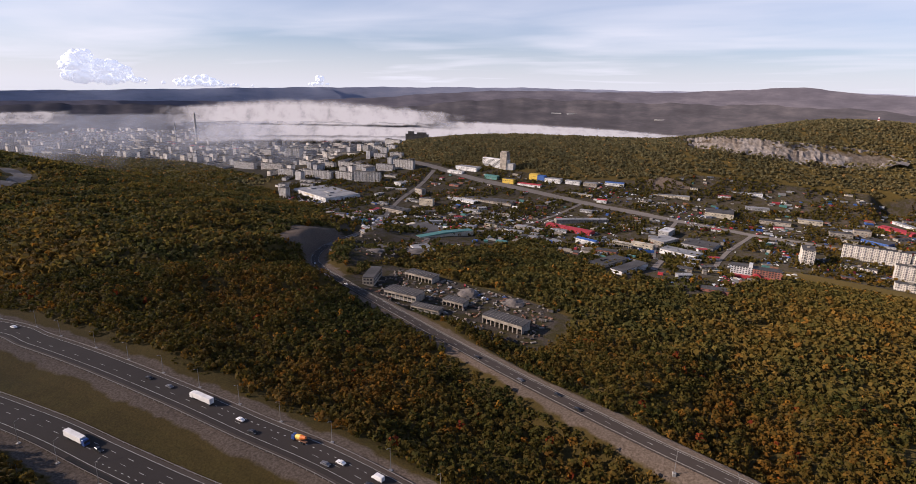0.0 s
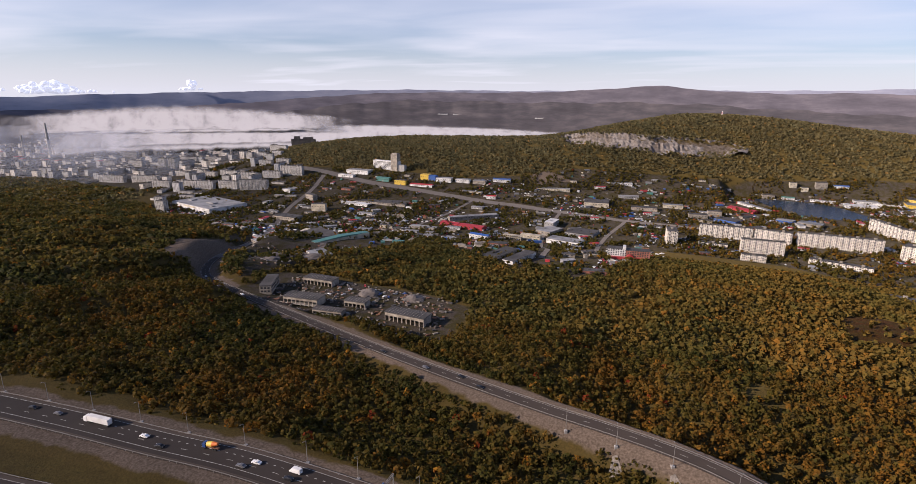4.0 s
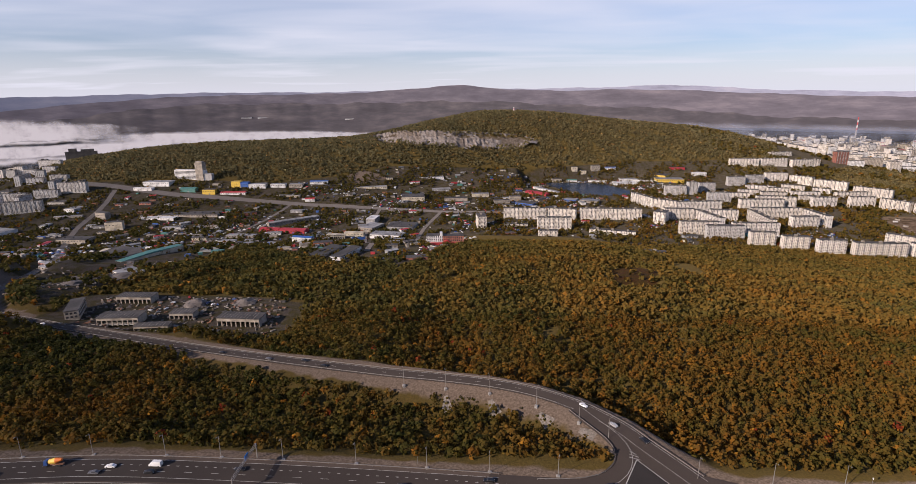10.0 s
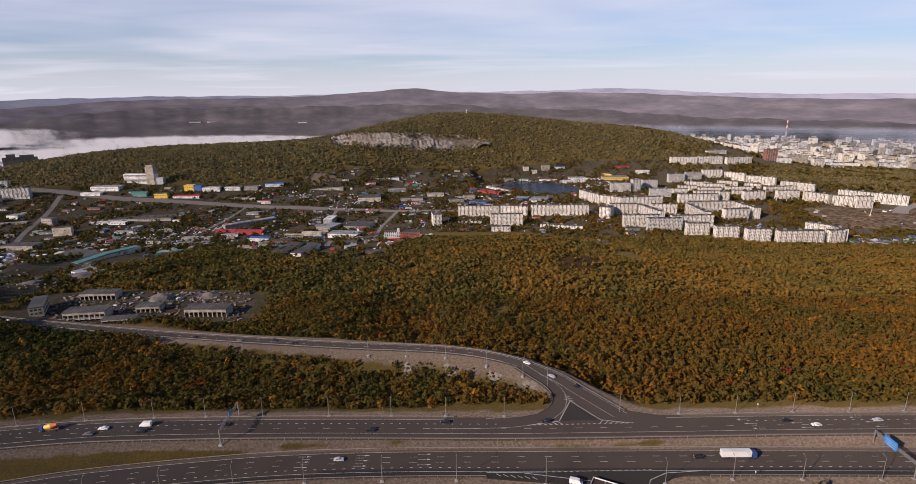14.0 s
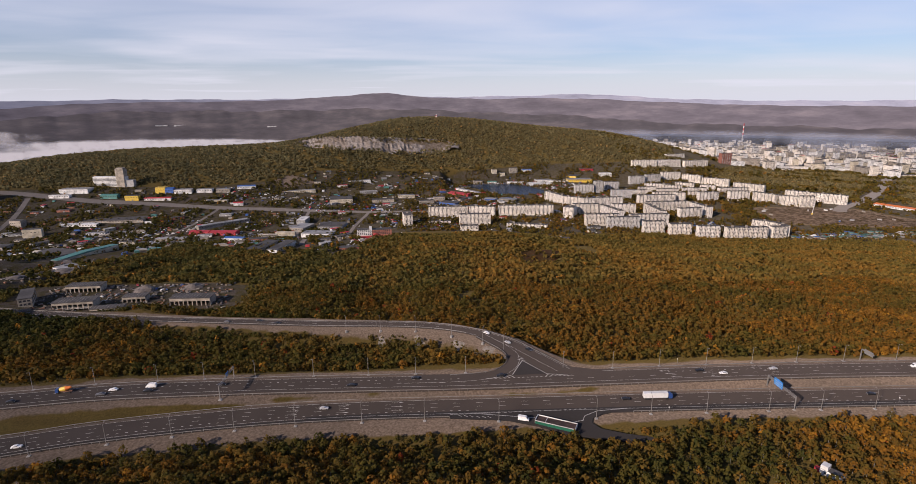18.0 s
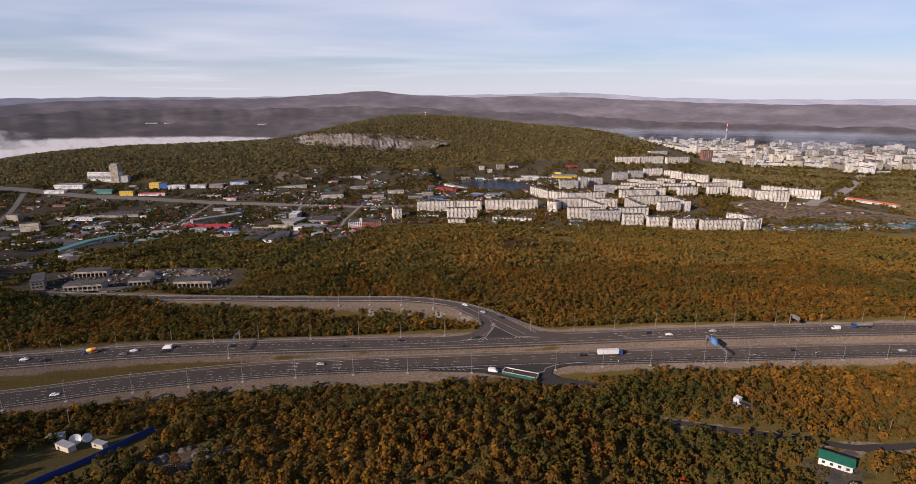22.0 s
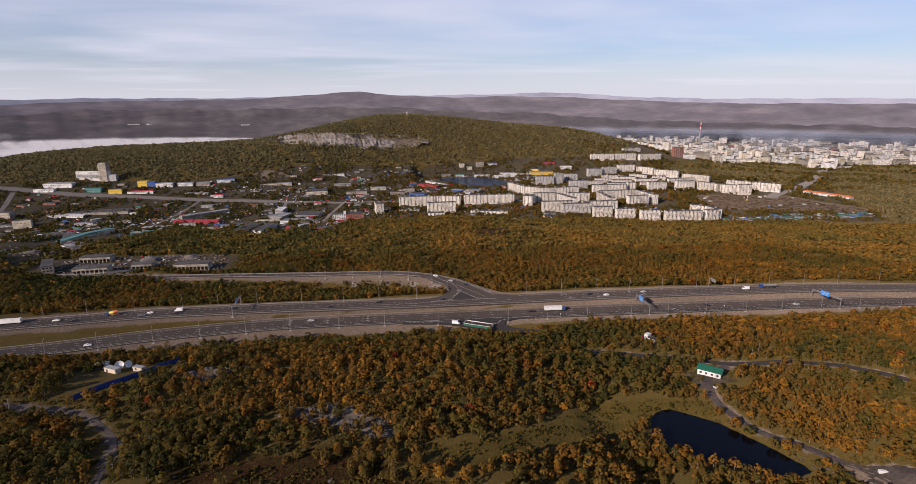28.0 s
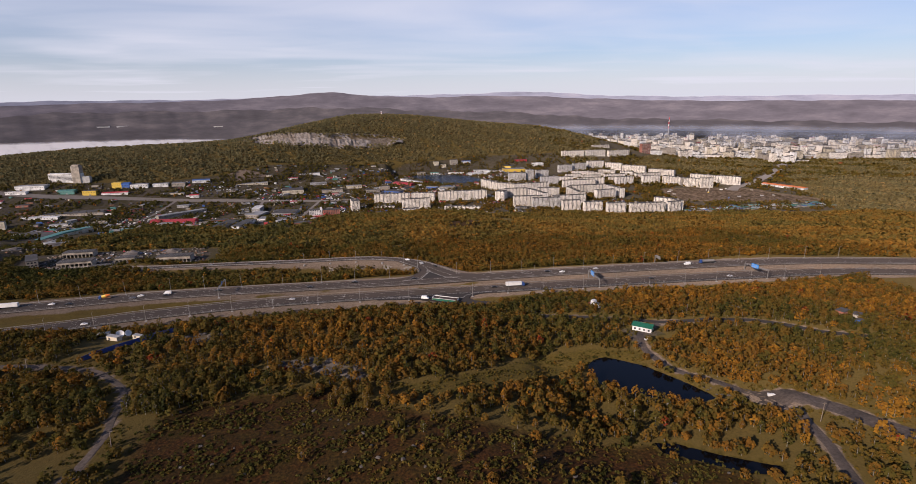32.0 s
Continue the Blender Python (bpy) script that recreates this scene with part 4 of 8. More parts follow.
def season(rng, x, y):
    """Autumn colour: 0 dark green to 1 red."""
    # more golden eastwards: autumn colour, plus brighter sunlight put into the tint
    east = np.clip((x + 180) / 320, 0, 1) * np.where(y < -60, 0.85, 1.0)
    t = 0.38 + 0.15 * east + 0.10 * ripple(x, y, 260, 30) + 0.13 * ripple(x, y, 110, 31) + 0.09 * ripple(x, y, 38, 33) + rng.normal(0, 1, x.shape) * np.where(y < -60, 0.14, np.where(y > 245, 0.065, 0.09))
    t = np.where(x < -330, t - 0.06, t)
    t = np.where((x < -120) & (y > 90), t - 0.10, t)
    t = np.where(y > 230, t - 0.03, t)
    t = np.minimum(t, 0.84)
    t = np.where(y > 500, 0.26 + (t - 0.26) * 0.6, t)
    t = np.where(y > 1150, 0.30 + (t - 0.30) * 0.5, t)
    t = np.where(rng.rand(*x.shape) < 0.03, rng.uniform(0.7, 0.92, x.shape), t)
    t = np.where(rng.rand(*x.shape) < 0.004, 1.0, t)
    return np.clip(t, 0.0, 1.0)


def plant(name, label, seed, area, cell, hs, ws, k, size, trunks=False, where=wooded, leaf=None):
    rng = np.random.RandomState(seed)
    p = sow(rng, *area, cell)
    p = p[rng.rand(len(p)) < where(p[:, 0], p[:, 1])]
    vary = np.clip(0.82 + 0.2 * ripple(p[:, 0], p[:, 1], 70, 41) + 0.2 * ripple(p[:, 0], p[:, 1], 28, 42), 0.4, 1.3)
    h, w = rng.uniform(*hs, len(p)) * vary, rng.uniform(*ws, len(p)) * (0.6 + 0.4 * vary)
    me, base = wood_mesh(name, rng, p, h, w, season(rng, p[:, 0], p[:, 1]) * (0.62 if name == "heath_shrubs" else 1.0), k, size, leaf or M_LEAF)
    wood = tagged(new(name, me), label, "woods", kind="stuff")
    if trunks:
        tagged(part("trunk", trunk_mesh("trunk", base[base[:, 1] < -50], h[base[:, 1] < -50], w), M_BARK, wood), kind="stuff")
    return wood


def lawnless(x, y):
    return (road_reach(x, y, FAR_WAY)[0] + road_reach(x, y, NEAR_WAY)[0] > 66) | (x > 430)


def far_hill(x, y):
    d = np.clip((y - np.interp(x, NORTH_X, NORTH_Y)) / 20, 0, 1) * (1 - inside(x, y, QUARRY, 20))
    d *= np.clip((land(x, y) + 122) / 12, 0, 1)
    return d * np.clip(0.85 + ripple(x, y, 90, 51) * 0.45, 0, 1)


def town_green(x, y):
    return urban(x, y) * np.clip(ripple(x, y, 120, 61) * 1.2 + ripple(x, y, 45, 62) * 0.9 + 0.50 + 0.45 * ((x > -120) & (x < 1000) & (y > 780) & (y < 1330)), 0, 0.9) * (1 - inside(x, y, BUILD_SITE, 20)) * (1 - inside(x, y, lake, 10)) * np.clip(np.minimum.reduce([road_reach(x, y, [(a, b, 0) for a, b in line])[0] - half for line, half in TOWN_ROADS]) / 6 - 0.5, 0, 1)


plant("birch_wood", "dense low birch wood turning green to orange in autumn", 1, (-560, 440, -60, 245), 4.5, (4.6, 7.8), (2.0, 3.1), 27, 0.27)
plant("birch_wood", "low birch wood in rust and gold around a pond", 13, (-380, 340, -340, -45), 4.3, (4.2, 7.6), (1.7, 2.9), 54, 0.21, True)
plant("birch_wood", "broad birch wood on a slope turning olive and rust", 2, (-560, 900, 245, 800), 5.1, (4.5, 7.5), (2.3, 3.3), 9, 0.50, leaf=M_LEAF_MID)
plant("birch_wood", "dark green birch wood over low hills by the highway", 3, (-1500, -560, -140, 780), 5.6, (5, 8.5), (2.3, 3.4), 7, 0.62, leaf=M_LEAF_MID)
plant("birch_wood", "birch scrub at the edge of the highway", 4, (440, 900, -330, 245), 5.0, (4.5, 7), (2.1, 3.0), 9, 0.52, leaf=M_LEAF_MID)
plant("birch_wood", "olive birch wood covering the long hill", 5, (-1500, 1500, 1130, 2150), 7.4, (5, 8), (3.1, 4.5), 5, 0.66, where=far_hill, leaf=M_LEAF_HAZED)
plant("birch_wood", "olive birch wood on the far town slopes", 8, (-3000, -1400, 700, 1900), 13, (6, 9), (5, 7), 5, 0.60, where=lambda x, y: 0.5 * (1 - urban(x, y)) * (land(x, y) > -200), leaf=M_LEAF_HAZED)
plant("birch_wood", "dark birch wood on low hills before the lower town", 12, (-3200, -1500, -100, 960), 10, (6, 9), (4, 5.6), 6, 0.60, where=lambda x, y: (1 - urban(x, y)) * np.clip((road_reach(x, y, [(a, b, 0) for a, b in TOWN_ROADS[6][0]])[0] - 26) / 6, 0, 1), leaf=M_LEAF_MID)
plant("street_trees", "green and yellow trees between town blocks", 6, (-1500, 1500, 300, 1650), 7.6, (5, 9), (2.6, 3.8), 7, 0.54, where=town_green)
plant("street_trees", "green trees between distant town blocks", 7, (700, 3600, 1100, 3900), 17, (7, 10), (5, 8), 6, 0.6, where=lambda x, y: np.clip(ripple(x, y, 260, 71) * 1.2 + 0.3, 0, 0.8) * (y > np.interp(x, SOUTH_X, SOUTH_Y)))
plant("heath_shrubs", "low brown and orange shrubs scattered over the heath", 9, (-400, 260, -420, -215), 1.7, (0.3, 1.1), (0.45, 1.1), 6, 0.5, where=lambda x, y: 0.9 * inside(x, y, HEATH, 12) * np.clip(0.65 + ripple(x, y, 18, 81), 0.1, 1) * (track_gap(x, y) > 1))
plant("heath_shrubs", "tufts of pale sedge and low willow on the marsh and track sides", 17, (-340, 260, -345, -120), 1.7, (0.3, 0.9), (0.4, 1.0), 6, 0.5, where=lambda x, y: 0.8 * np.maximum(inside(x, y, MARSH, 4), np.clip((9 - track_gap(x, y)) / 4, 0, 1)) * (track_gap(x, y) > 0.8) * (inside(x, y, POND, 3) < 0.2) * (inside(x, y, POOL, 3) < 0.2) * np.clip(0.55 + ripple(x, y, 12, 83), 0, 1))
plant("heath_shrubs", "low willow shrubs on the gravel banks", 10, (-400, 400, -90, 130), 2.4, (0.5, 1.6), (0.5, 1.2), 8, 0.5, where=lambda x, y: 0.8 * ((road_gap(x, y) > 9) & (wooded(x, y) < 0.6) & (lawnless(x, y))) * np.clip(0.25 + ripple(x, y, 40, 91) + 0.5 * ((y > 0) & (road_gap(x, y) > 11)), 0, 1))
plant("birch_wood", "olive and rust birch scrub beyond the town's edge", 11, (900, 3000, 560, 1960), 8.5, (3.5, 6.5), (2.4, 3.6), 5, 0.66, where=lambda x, y: np.maximum(inside(x, y, VALLEY, 14), inside(x, y, EAST_HEATH, 14)) * np.clip(0.75 + 0.5 * ripple(x, y, 70, 93), 0, 1) * (road_reach(x, y, [(a, b, 0) for a, b in TOWN_ROADS[2][0]])[0] > 24) * (1 - inside(x, y, [(1120, 1060), (1190, 930), (1300, 1000), (1240, 1120)], 10)), leaf=M_LEAF_HAZED)


# ---- buildings ----
TAKEN = []


def claim(x, y, r):
    TAKEN.append((x, y, r))


def free(x, y, r):
    return all((x - a) ** 2 + (y - b) ** 2 > (r + c) ** 2 for a, b, c in TAKEN)


SHARED = {}


def shared(key, make):
    if key not in SHARED:
        SHARED[key] = make()
    return SHARED[key]


def bm_mesh(bm, name, material):
    me = bpy.data.meshes.new(name)
    bm.to_mesh(me)
    bm.free()
    me.materials.append(material)
    return me


def pane_rows(w, d, z, h, bay, pw, both=True, ends=True):
    """Boxes for one storey's windows on the four walls."""
    out, e = [], 0.06
    n = max(1, int(w / bay))
    for i in range(n):
        x = (i + 0.5) * w / n
        out.append((x - pw / 2, -e, z, x + pw / 2, 0.1, z + h))
        if both:
            out.append((x - pw / 2, d - 0.1, z, x + pw / 2, d + e, z + h))
    if ends:
        for y in (d * 0.3, d * 0.7):
            out.append((-e, y - pw / 2, z, 0.1, y + pw / 2, z + h))
            out.append((w - 0.1, y - pw / 2, z, w + e, y + pw / 2, z + h))
    return out


def quick_boxes(rows, name, material):
    """Many boxes in one mesh, quickly."""
    r = np.array(rows, float)
    v = r[:, [0, 1, 2, 3, 1, 2, 3, 4, 2, 0, 4, 2, 0, 1, 5, 3, 1, 5, 3, 4, 5, 0, 4, 5]].reshape(-1, 3)
    f = (np.arange(len(r)) * 8)[:, None, None] + np.array([(0, 1, 5, 4), (1, 2, 6, 5), (2, 3, 7, 6), (3, 0, 4, 7), (4, 5, 6, 7), (3, 2, 1, 0)])[None]
    return mesh_of(name, v, f.reshape(-1, 4), material)


def quick_panes(rows, name, material):
    """The outer faces of many thin panes: the two long sides of each box."""
    r = np.array(rows, float)
    wide = (r[:, 3] - r[:, 0]) > (r[:, 4] - r[:, 1])
    a = r[wide][:, [0, 1, 2, 3, 1, 2, 3, 1, 5, 0, 1, 5, 3, 4, 2, 0, 4, 2, 0, 4, 5, 3, 4, 5]].reshape(-1, 3)
    b = r[~wide][:, [0, 4, 2, 0, 1, 2, 0, 1, 5, 0, 4, 5, 3, 1, 2, 3, 4, 2, 3, 4, 5, 3, 1, 5]].reshape(-1, 3)
    v = np.concatenate([a, b])
    return mesh_of(name, v, np.arange(len(v)).reshape(-1, 4), material)


def apartment(x, y, w, ang, h, d=13, wall=None, label="pale panel apartment block with rows of windows and balconies", group="apartment blocks"):
    wall = wall or M_PANEL
    floors = max(2, round(h / 2.85))
    w, h = max(10, round(w / 6.4) * 6.4), floors * 2.85 + 0.9
    a = radians(ang)
    spots = [(x + u * math.cos(a) - v * math.sin(a), y + u * math.sin(a) + v * math.cos(a)) for u in (0, w) for v in (0, d)]
    z = min(ground_z(*s) for s in spots) - 0.3
    claim(x + (w * math.cos(a) - d * math.sin(a)) / 2, y + (w * math.sin(a) + d * math.cos(a)) / 2, max(w, d) * 0.5)
    ob = thing("apartment_block", pose(x, y, z, 0, 0, ang), label, "apartment block", group)
    key = (round(w, 1), floors, d)
    wm = shared(("wall", key, wall.name), lambda: bm_mesh(boxes([(0, 0, -6, w, d, h)]), "wall", wall))
    part("wall", wm, None, ob)
    part("roof", shared(("roof", key), lambda: bm_mesh(boxes([(0.3, 0.3, h - 0.2, w - 0.3, d - 0.3, h + 0.12), (-0.1, -0.1, h, w + 0.1, 0.25, h + 0.5), (-0.1, d - 0.25, h, w + 0.1, d + 0.1, h + 0.5), (-0.1, 0.25, h, 0.25, d - 0.25, h + 0.5), (w - 0.25, 0.25, h, w + 0.1, d - 0.25, h + 0.5)]), "roof", M_ROOF)), None, ob)
    lift = shared("lift", lambda: bm_mesh(boxes([(-2.2, -1.8, 0, 2.2, 1.8, 2.4), (-2.4, -2, 2.4, 2.4, 2, 2.6)]), "lift_house", M_OLDWALL))
    for i in range(max(1, int(w / 26))):
        o = part("lift_house", lift, None, ob)
        o.location = ((i + 0.5) * w / max(1, int(w / 26)), d * 0.55, h + 0.1)
    panes = shared(("row", key), lambda: quick_panes(sum((pane_rows(w, d, 1.6 + k * 2.85, 1.45, 3.2, 1.6) for k in range(floors)), []), "glazing", M_GLASS))
    tagged(part("glazing", panes, None, ob), kind="stuff")
    n = int(w / 3.2)
    fronts = shared(("balcony", key), lambda: quick_boxes([(i * w / n + 0.1, -1.0, 1.3 + k * 2.85, i * w / n + 2.9, 0, 2.35 + k * 2.85) for k in range(1, floors) for i in range(1, n, 3)], "loggia_front", M_BALCONY))
    # flat dark panes above the balcony fronts stand in for the loggias' inner shade
    shade_panes = shared(("shade_panes", key), lambda: quick_panes([(i * w / n + 0.2, -0.12, 2.4 + k * 2.85, i * w / n + 2.8, 0.1, 3.95 + k * 2.85) for k in range(1, floors) for i in range(1, n, 3)], "loggia_recess", M_GLASS))
    tagged(part("loggia_recess", shade_panes, None, ob), kind="stuff")
    tagged(part("loggia_front", fronts, None, ob), kind="stuff")
    return ob


def far_house(x, y, ang, w, floors, wall, d=12, group="distant town blocks", label="distant pale panel block"):
    h = floors * 2.9 + 0.8
    key = (w, floors, d)
    ob = thing("town_block", pose(x, y, ground_z(x, y) - 1.0, 0, 0, ang), label, "apartment block", group)
    part("wall", shared(("fwall", key, wall.name), lambda: bm_mesh(boxes([(0, 0, -4, w, d, h)]), "wall", wall)), None, ob)
    part("roof", shared(("froof", key), lambda: bm_mesh(boxes([(-0.2, -0.2, h, w + 0.2, d + 0.2, h + 0.5), (w * 0.3, d * 0.3, h + 0.5, w * 0.3 + 5, d * 0.7, h + 3)]), "roof", M_ROOF)), None, ob)
    rows = []
    for k in range(floors):
        rows += pane_rows(w, d, 1.5 + k * 2.9, 1.3, 4.0, 2.0, both=False)
    tagged(part("glazing", shared(("fwin", key), lambda: quick_panes(rows, "glazing", M_GLASS)), None, ob), kind="stuff")
    claim(x + w / 2 * math.cos(radians(ang)), y + w / 2 * math.sin(radians(ang)), w * 0.5)
    return ob


def shed(x, y, w, ang, h, d, wall, roof, label, category="warehouse", gable=0.0, group="", doors=2, name="warehouse", band=True):
    """A hall: walls, pitched or flat roof, doors, and a band of windows."""
    a = radians(ang)
    z = min(ground_z(x + u * math.cos(a) - v * math.sin(a), y + u * math.sin(a) + v * math.cos(a)) for u in (0, w) for v in (0, d)) - 0.2
    ob = thing(name, pose(x, y, z, 0, 0, ang), label, category, group)
    claim(x + (w * math.cos(a) - d * math.sin(a)) / 2, y + (w * math.sin(a) + d * math.cos(a)) / 2, max(w, d) * 0.5)
    part("wall", boxes([(0, 0, -3, w, d, h)]), wall, ob)
    bm = bmesh.new()
    if gable:
        pts = [(-0.4, -0.4, h), (w + 0.4, -0.4, h), (w + 0.4, d + 0.4, h), (-0.4, d + 0.4, h), (-0.4, d / 2, h + gable), (w + 0.4, d / 2, h + gable)]
        vs = [bm.verts.new(p) for p in pts]
        for f in ((0, 1, 5, 4), (2, 3, 4, 5), (1, 2, 5), (3, 0, 4), (3, 2, 1, 0)):
            bm.faces.new([vs[i] for i in f])
        bmesh.ops.recalc_face_normals(bm, faces=bm.faces)
    else:
        add_box(bm, -0.25, -0.25, h, w + 0.25, d + 0.25, h + 0.35)
        for i in range(int(w / 18)):
            add_box(bm, 6 + i * 18, d * 0.4, h + 0.35, 8 + i * 18, d * 0.55, h + 1.3)
    part("roof", bm, roof, ob)
    for i in range(doors):
        cx = (i + 0.5) * w / doors + 1.5
        part("door", boxes([(cx - 1.8, -0.12, 0.2, cx + 1.8, 0.1, min(h * 0.6, 3.6))]), M_SHEET if wall is not M_SHEET else M_WHITE, ob)
    if band and h > 4:
        n = max(2, int(w / 6))
        tagged(part("glazing", quick_boxes([(i * w / n + 1.2, -0.08, h * 0.62, i * w / n + 4.2, 0.1, h * 0.62 + 1.1) for i in range(n)], "glazing", M_GLASS), None, ob), kind="stuff")
    return ob


def ruin(x, y, w, ang, h, d, bays, label):
    """Roofed concrete shell with open bays along the front."""
    ob = thing("ruined_workshop", pose(x, y, ground_z(x, y) - 0.1, 0, 0, ang), label, "ruined building")
    claim(x + w / 2, y + d / 2, w * 0.6)
    part("wall", boxes([(0, d - 0.4, -1, w, d, h), (0, 0, -1, 0.4, d - 0.4, h), (w - 0.4, 0, -1, w, d - 0.4, h), (0.4, 0, h * 0.62, w - 0.4, 0.4, h)]), M_OLDWALL, ob)
    col = bm_mesh(boxes([(-0.45, 0, -1, 0.45, 0.5, h * 0.62)]), "pillar", M_OLDWALL)
    for i in range(1, bays):
        o = part("pillar", col, None, ob)
        o.location = (i * w / bays, 0, 0)
    deck = part("roof", boxes([(-0.5, -0.5, h, w + 0.5, d + 0.5, h + 0.4)]), M_ROOF, ob, "patched grey roofing felt")
    batten = bm_mesh(boxes([(-0.09, -0.4, h + 0.4, 0.09, d + 0.4, h + 0.54)]), "batten", M_OLDWALL)
    for i in range(1, int(w / 3)):
        o = part("batten", batten, None, deck)
        o.location = (i * 3, 0, 0)
    part("floor_slab", boxes([(0.4, 0.4, -0.5, w - 0.4, d - 0.4, 0.1)]), M_CONCRETE, ob)
    return ob


NEAR_BLOCKS_A = [(-96, 922, 18, 7, 26, 40), (-39, 1014, 97, -1, 26, 13), (60, 1016, 64, -14, 26, 13), (30, 913, 68, 1, 26, 13), (133, 1010, 134, -3, 26, 13), (285, 978, 26, -30, 26, 30), (292, 1209, 92, -70, 26, 13),
                 (320, 1122, 57, -38, 26, 13), (366, 1086, 106, 3, 26, 13), (317, 1004, 62, -4, 26, 13), (382, 1006, 90, -77, 26, 13), (311, 881, 78, -4, 26, 13), (414, 1000, 60, -7, 26, 13)]
NEAR_BLOCKS_B = [(530, 1124, 102, -1, 26, 13), (641, 1137, 26, -6, 29, 13), (498, 1013, 110, -91, 26, 13), (512, 1025, 106, 0, 26, 13), (622, 1026, 77, -82, 26, 13), (558, 939, 58, 5, 26, 13), (412, 873, 92, 1, 26, 13),
                 (411, 797, 42, -4, 26, 13), (454, 766, 42, -4, 26, 13), (503, 744, 44, -4, 26, 13), (553, 727, 84, -4, 26, 13), (649, 726, 30, 6, 26, 13), (650, 801, 42, -48, 26, 13), (679, 769, 30, -90, 26, 13)]
NEAR_BLOCKS_C = [(716, 1157, 60, 0, 26, 13), (810, 1166, 60, -3, 26, 13), (870, 1154, 66, -60, 26, 13), (906, 1092, 48, -34, 26, 13), (944, 1059, 37, -6, 29, 13), (982, 1180, 68, -50, 26, 13), (1029, 1124, 80, -44, 26, 13),
                 (915, 1330, 88, -50, 26, 13), (752, 1481, 65, -3, 26, 13), (820, 1477, 64, -50, 26, 13), (863, 1425, 82, -42, 26, 13), (697, 1608, 87, -2, 26, 13), (796, 1610, 84, 2, 26, 13), (891, 1608, 96, 9, 26, 13), (1247, 1690, 40, 0, 34, 16)]
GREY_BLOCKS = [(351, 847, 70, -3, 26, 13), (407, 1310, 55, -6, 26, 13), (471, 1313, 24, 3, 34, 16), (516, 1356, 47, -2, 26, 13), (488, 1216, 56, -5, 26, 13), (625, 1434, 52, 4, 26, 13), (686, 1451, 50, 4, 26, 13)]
LOW_BLOCKS = [(28, 856, 37, 0, 11, 13), (133, 885, 90, -18, 9, 13), (-40, 945, 50, -8, 6, 13), (850, 1290, 110, 3, 14, 12), (865, 1703, 86, 14, 14, 12), (1448, 1874, 54, 5, 9, 12), (658, 1394, 80, -22, 14, 12), (760, 1398, 60, -38, 14, 12), (611, 1322, 48, -6, 14, 12),
              (566, 1279, 49, -11, 14, 12), (656, 1291, 62, -8, 14, 12), (821, 1353, 45, -33, 14, 12), (740, 1300, 70, -8, 14, 12), (620, 1235, 80, -6, 14, 12), (730, 1240, 60, -8, 14, 12), (700, 1350, 60, -10, 14, 12)]
WEST_BLOCKS_A = [(-1480, 920, 135, 9, 28, 13), (-1340, 943, 125, 9, 28, 13), (-1199, 965, 76, 22, 28, 13), (-1797, 980, 215, 8, 28, 13), (-1912, 1290, 28, 20, 43, 20), (-1872, 1300, 28, 20, 43, 20), (-2444, 1525, 76, 20, 37, 14), (-1602, 1103, 140, -6, 21, 13), (-1433, 1048, 135, 3, 23, 13)]
WEST_BLOCKS_B = [(-1285, 1052, 132, 10, 23, 13), (-1174, 1104, 68, 7, 29, 13), (-1640, 1420, 120, 10, 24, 13), (-1400, 1262, 92, 1, 22, 13), (-1312, 1168, 100, 9, 20, 13), (-2101, 1552, 175, 14, 26, 13), (-2245, 1060, 150, 10, 20, 13), (-2679, 1183, 95, 20, 20, 13), (-2940, 1132, 70, 12, 20, 13), (-2570, 1311, 90, 20, 20, 13)]
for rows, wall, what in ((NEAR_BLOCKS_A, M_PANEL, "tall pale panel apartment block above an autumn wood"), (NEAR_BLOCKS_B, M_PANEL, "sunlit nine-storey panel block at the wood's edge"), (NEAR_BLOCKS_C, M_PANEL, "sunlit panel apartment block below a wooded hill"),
                         (GREY_BLOCKS, M_PANEL_SHADED, "shaded grey panel block among pale ones"), (LOW_BLOCKS, M_PANEL, "low five-storey apartment row among trees"), (WEST_BLOCKS_A, M_PANEL_SHADED, "grey shaded panel block of the lower town"), (WEST_BLOCKS_B, M_PANEL_SHADED, "long grey apartment block in morning haze")):
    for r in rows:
        if wall is M_PANEL_SHADED and r[2] > 90:
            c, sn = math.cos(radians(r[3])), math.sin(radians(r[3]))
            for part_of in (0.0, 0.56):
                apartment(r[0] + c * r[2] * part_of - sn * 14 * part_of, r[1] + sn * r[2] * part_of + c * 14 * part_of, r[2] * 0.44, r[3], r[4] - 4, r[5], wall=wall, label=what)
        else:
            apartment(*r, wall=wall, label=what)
for r in ((1638, 2170, 34, -5, 28, 14), (1709, 2217, 28, -2, 28, 14), (1837, 2351, 27, -11, 28, 14), (1904, 2398, 29, -4, 40, 16), (1769, 3104, 92, -13, 26, 13), (1862, 3083, 51, -12, 26, 13), (1915, 3072, 76, -10, 26, 13), (1993, 3057, 65, -13, 26, 13)):
    apartment(*r, wall=M_WHITE, label="pale block on the rim of the far town")
apartment(1079, 1700, 42, 8, 42, 18, wall=M_BRICK, label="tall brown brick apartment tower", group="")
apartment(160, 586, 32, -15, 9, 12, wall=M_BRICK, label="low red brick house at the wood's edge", group="")

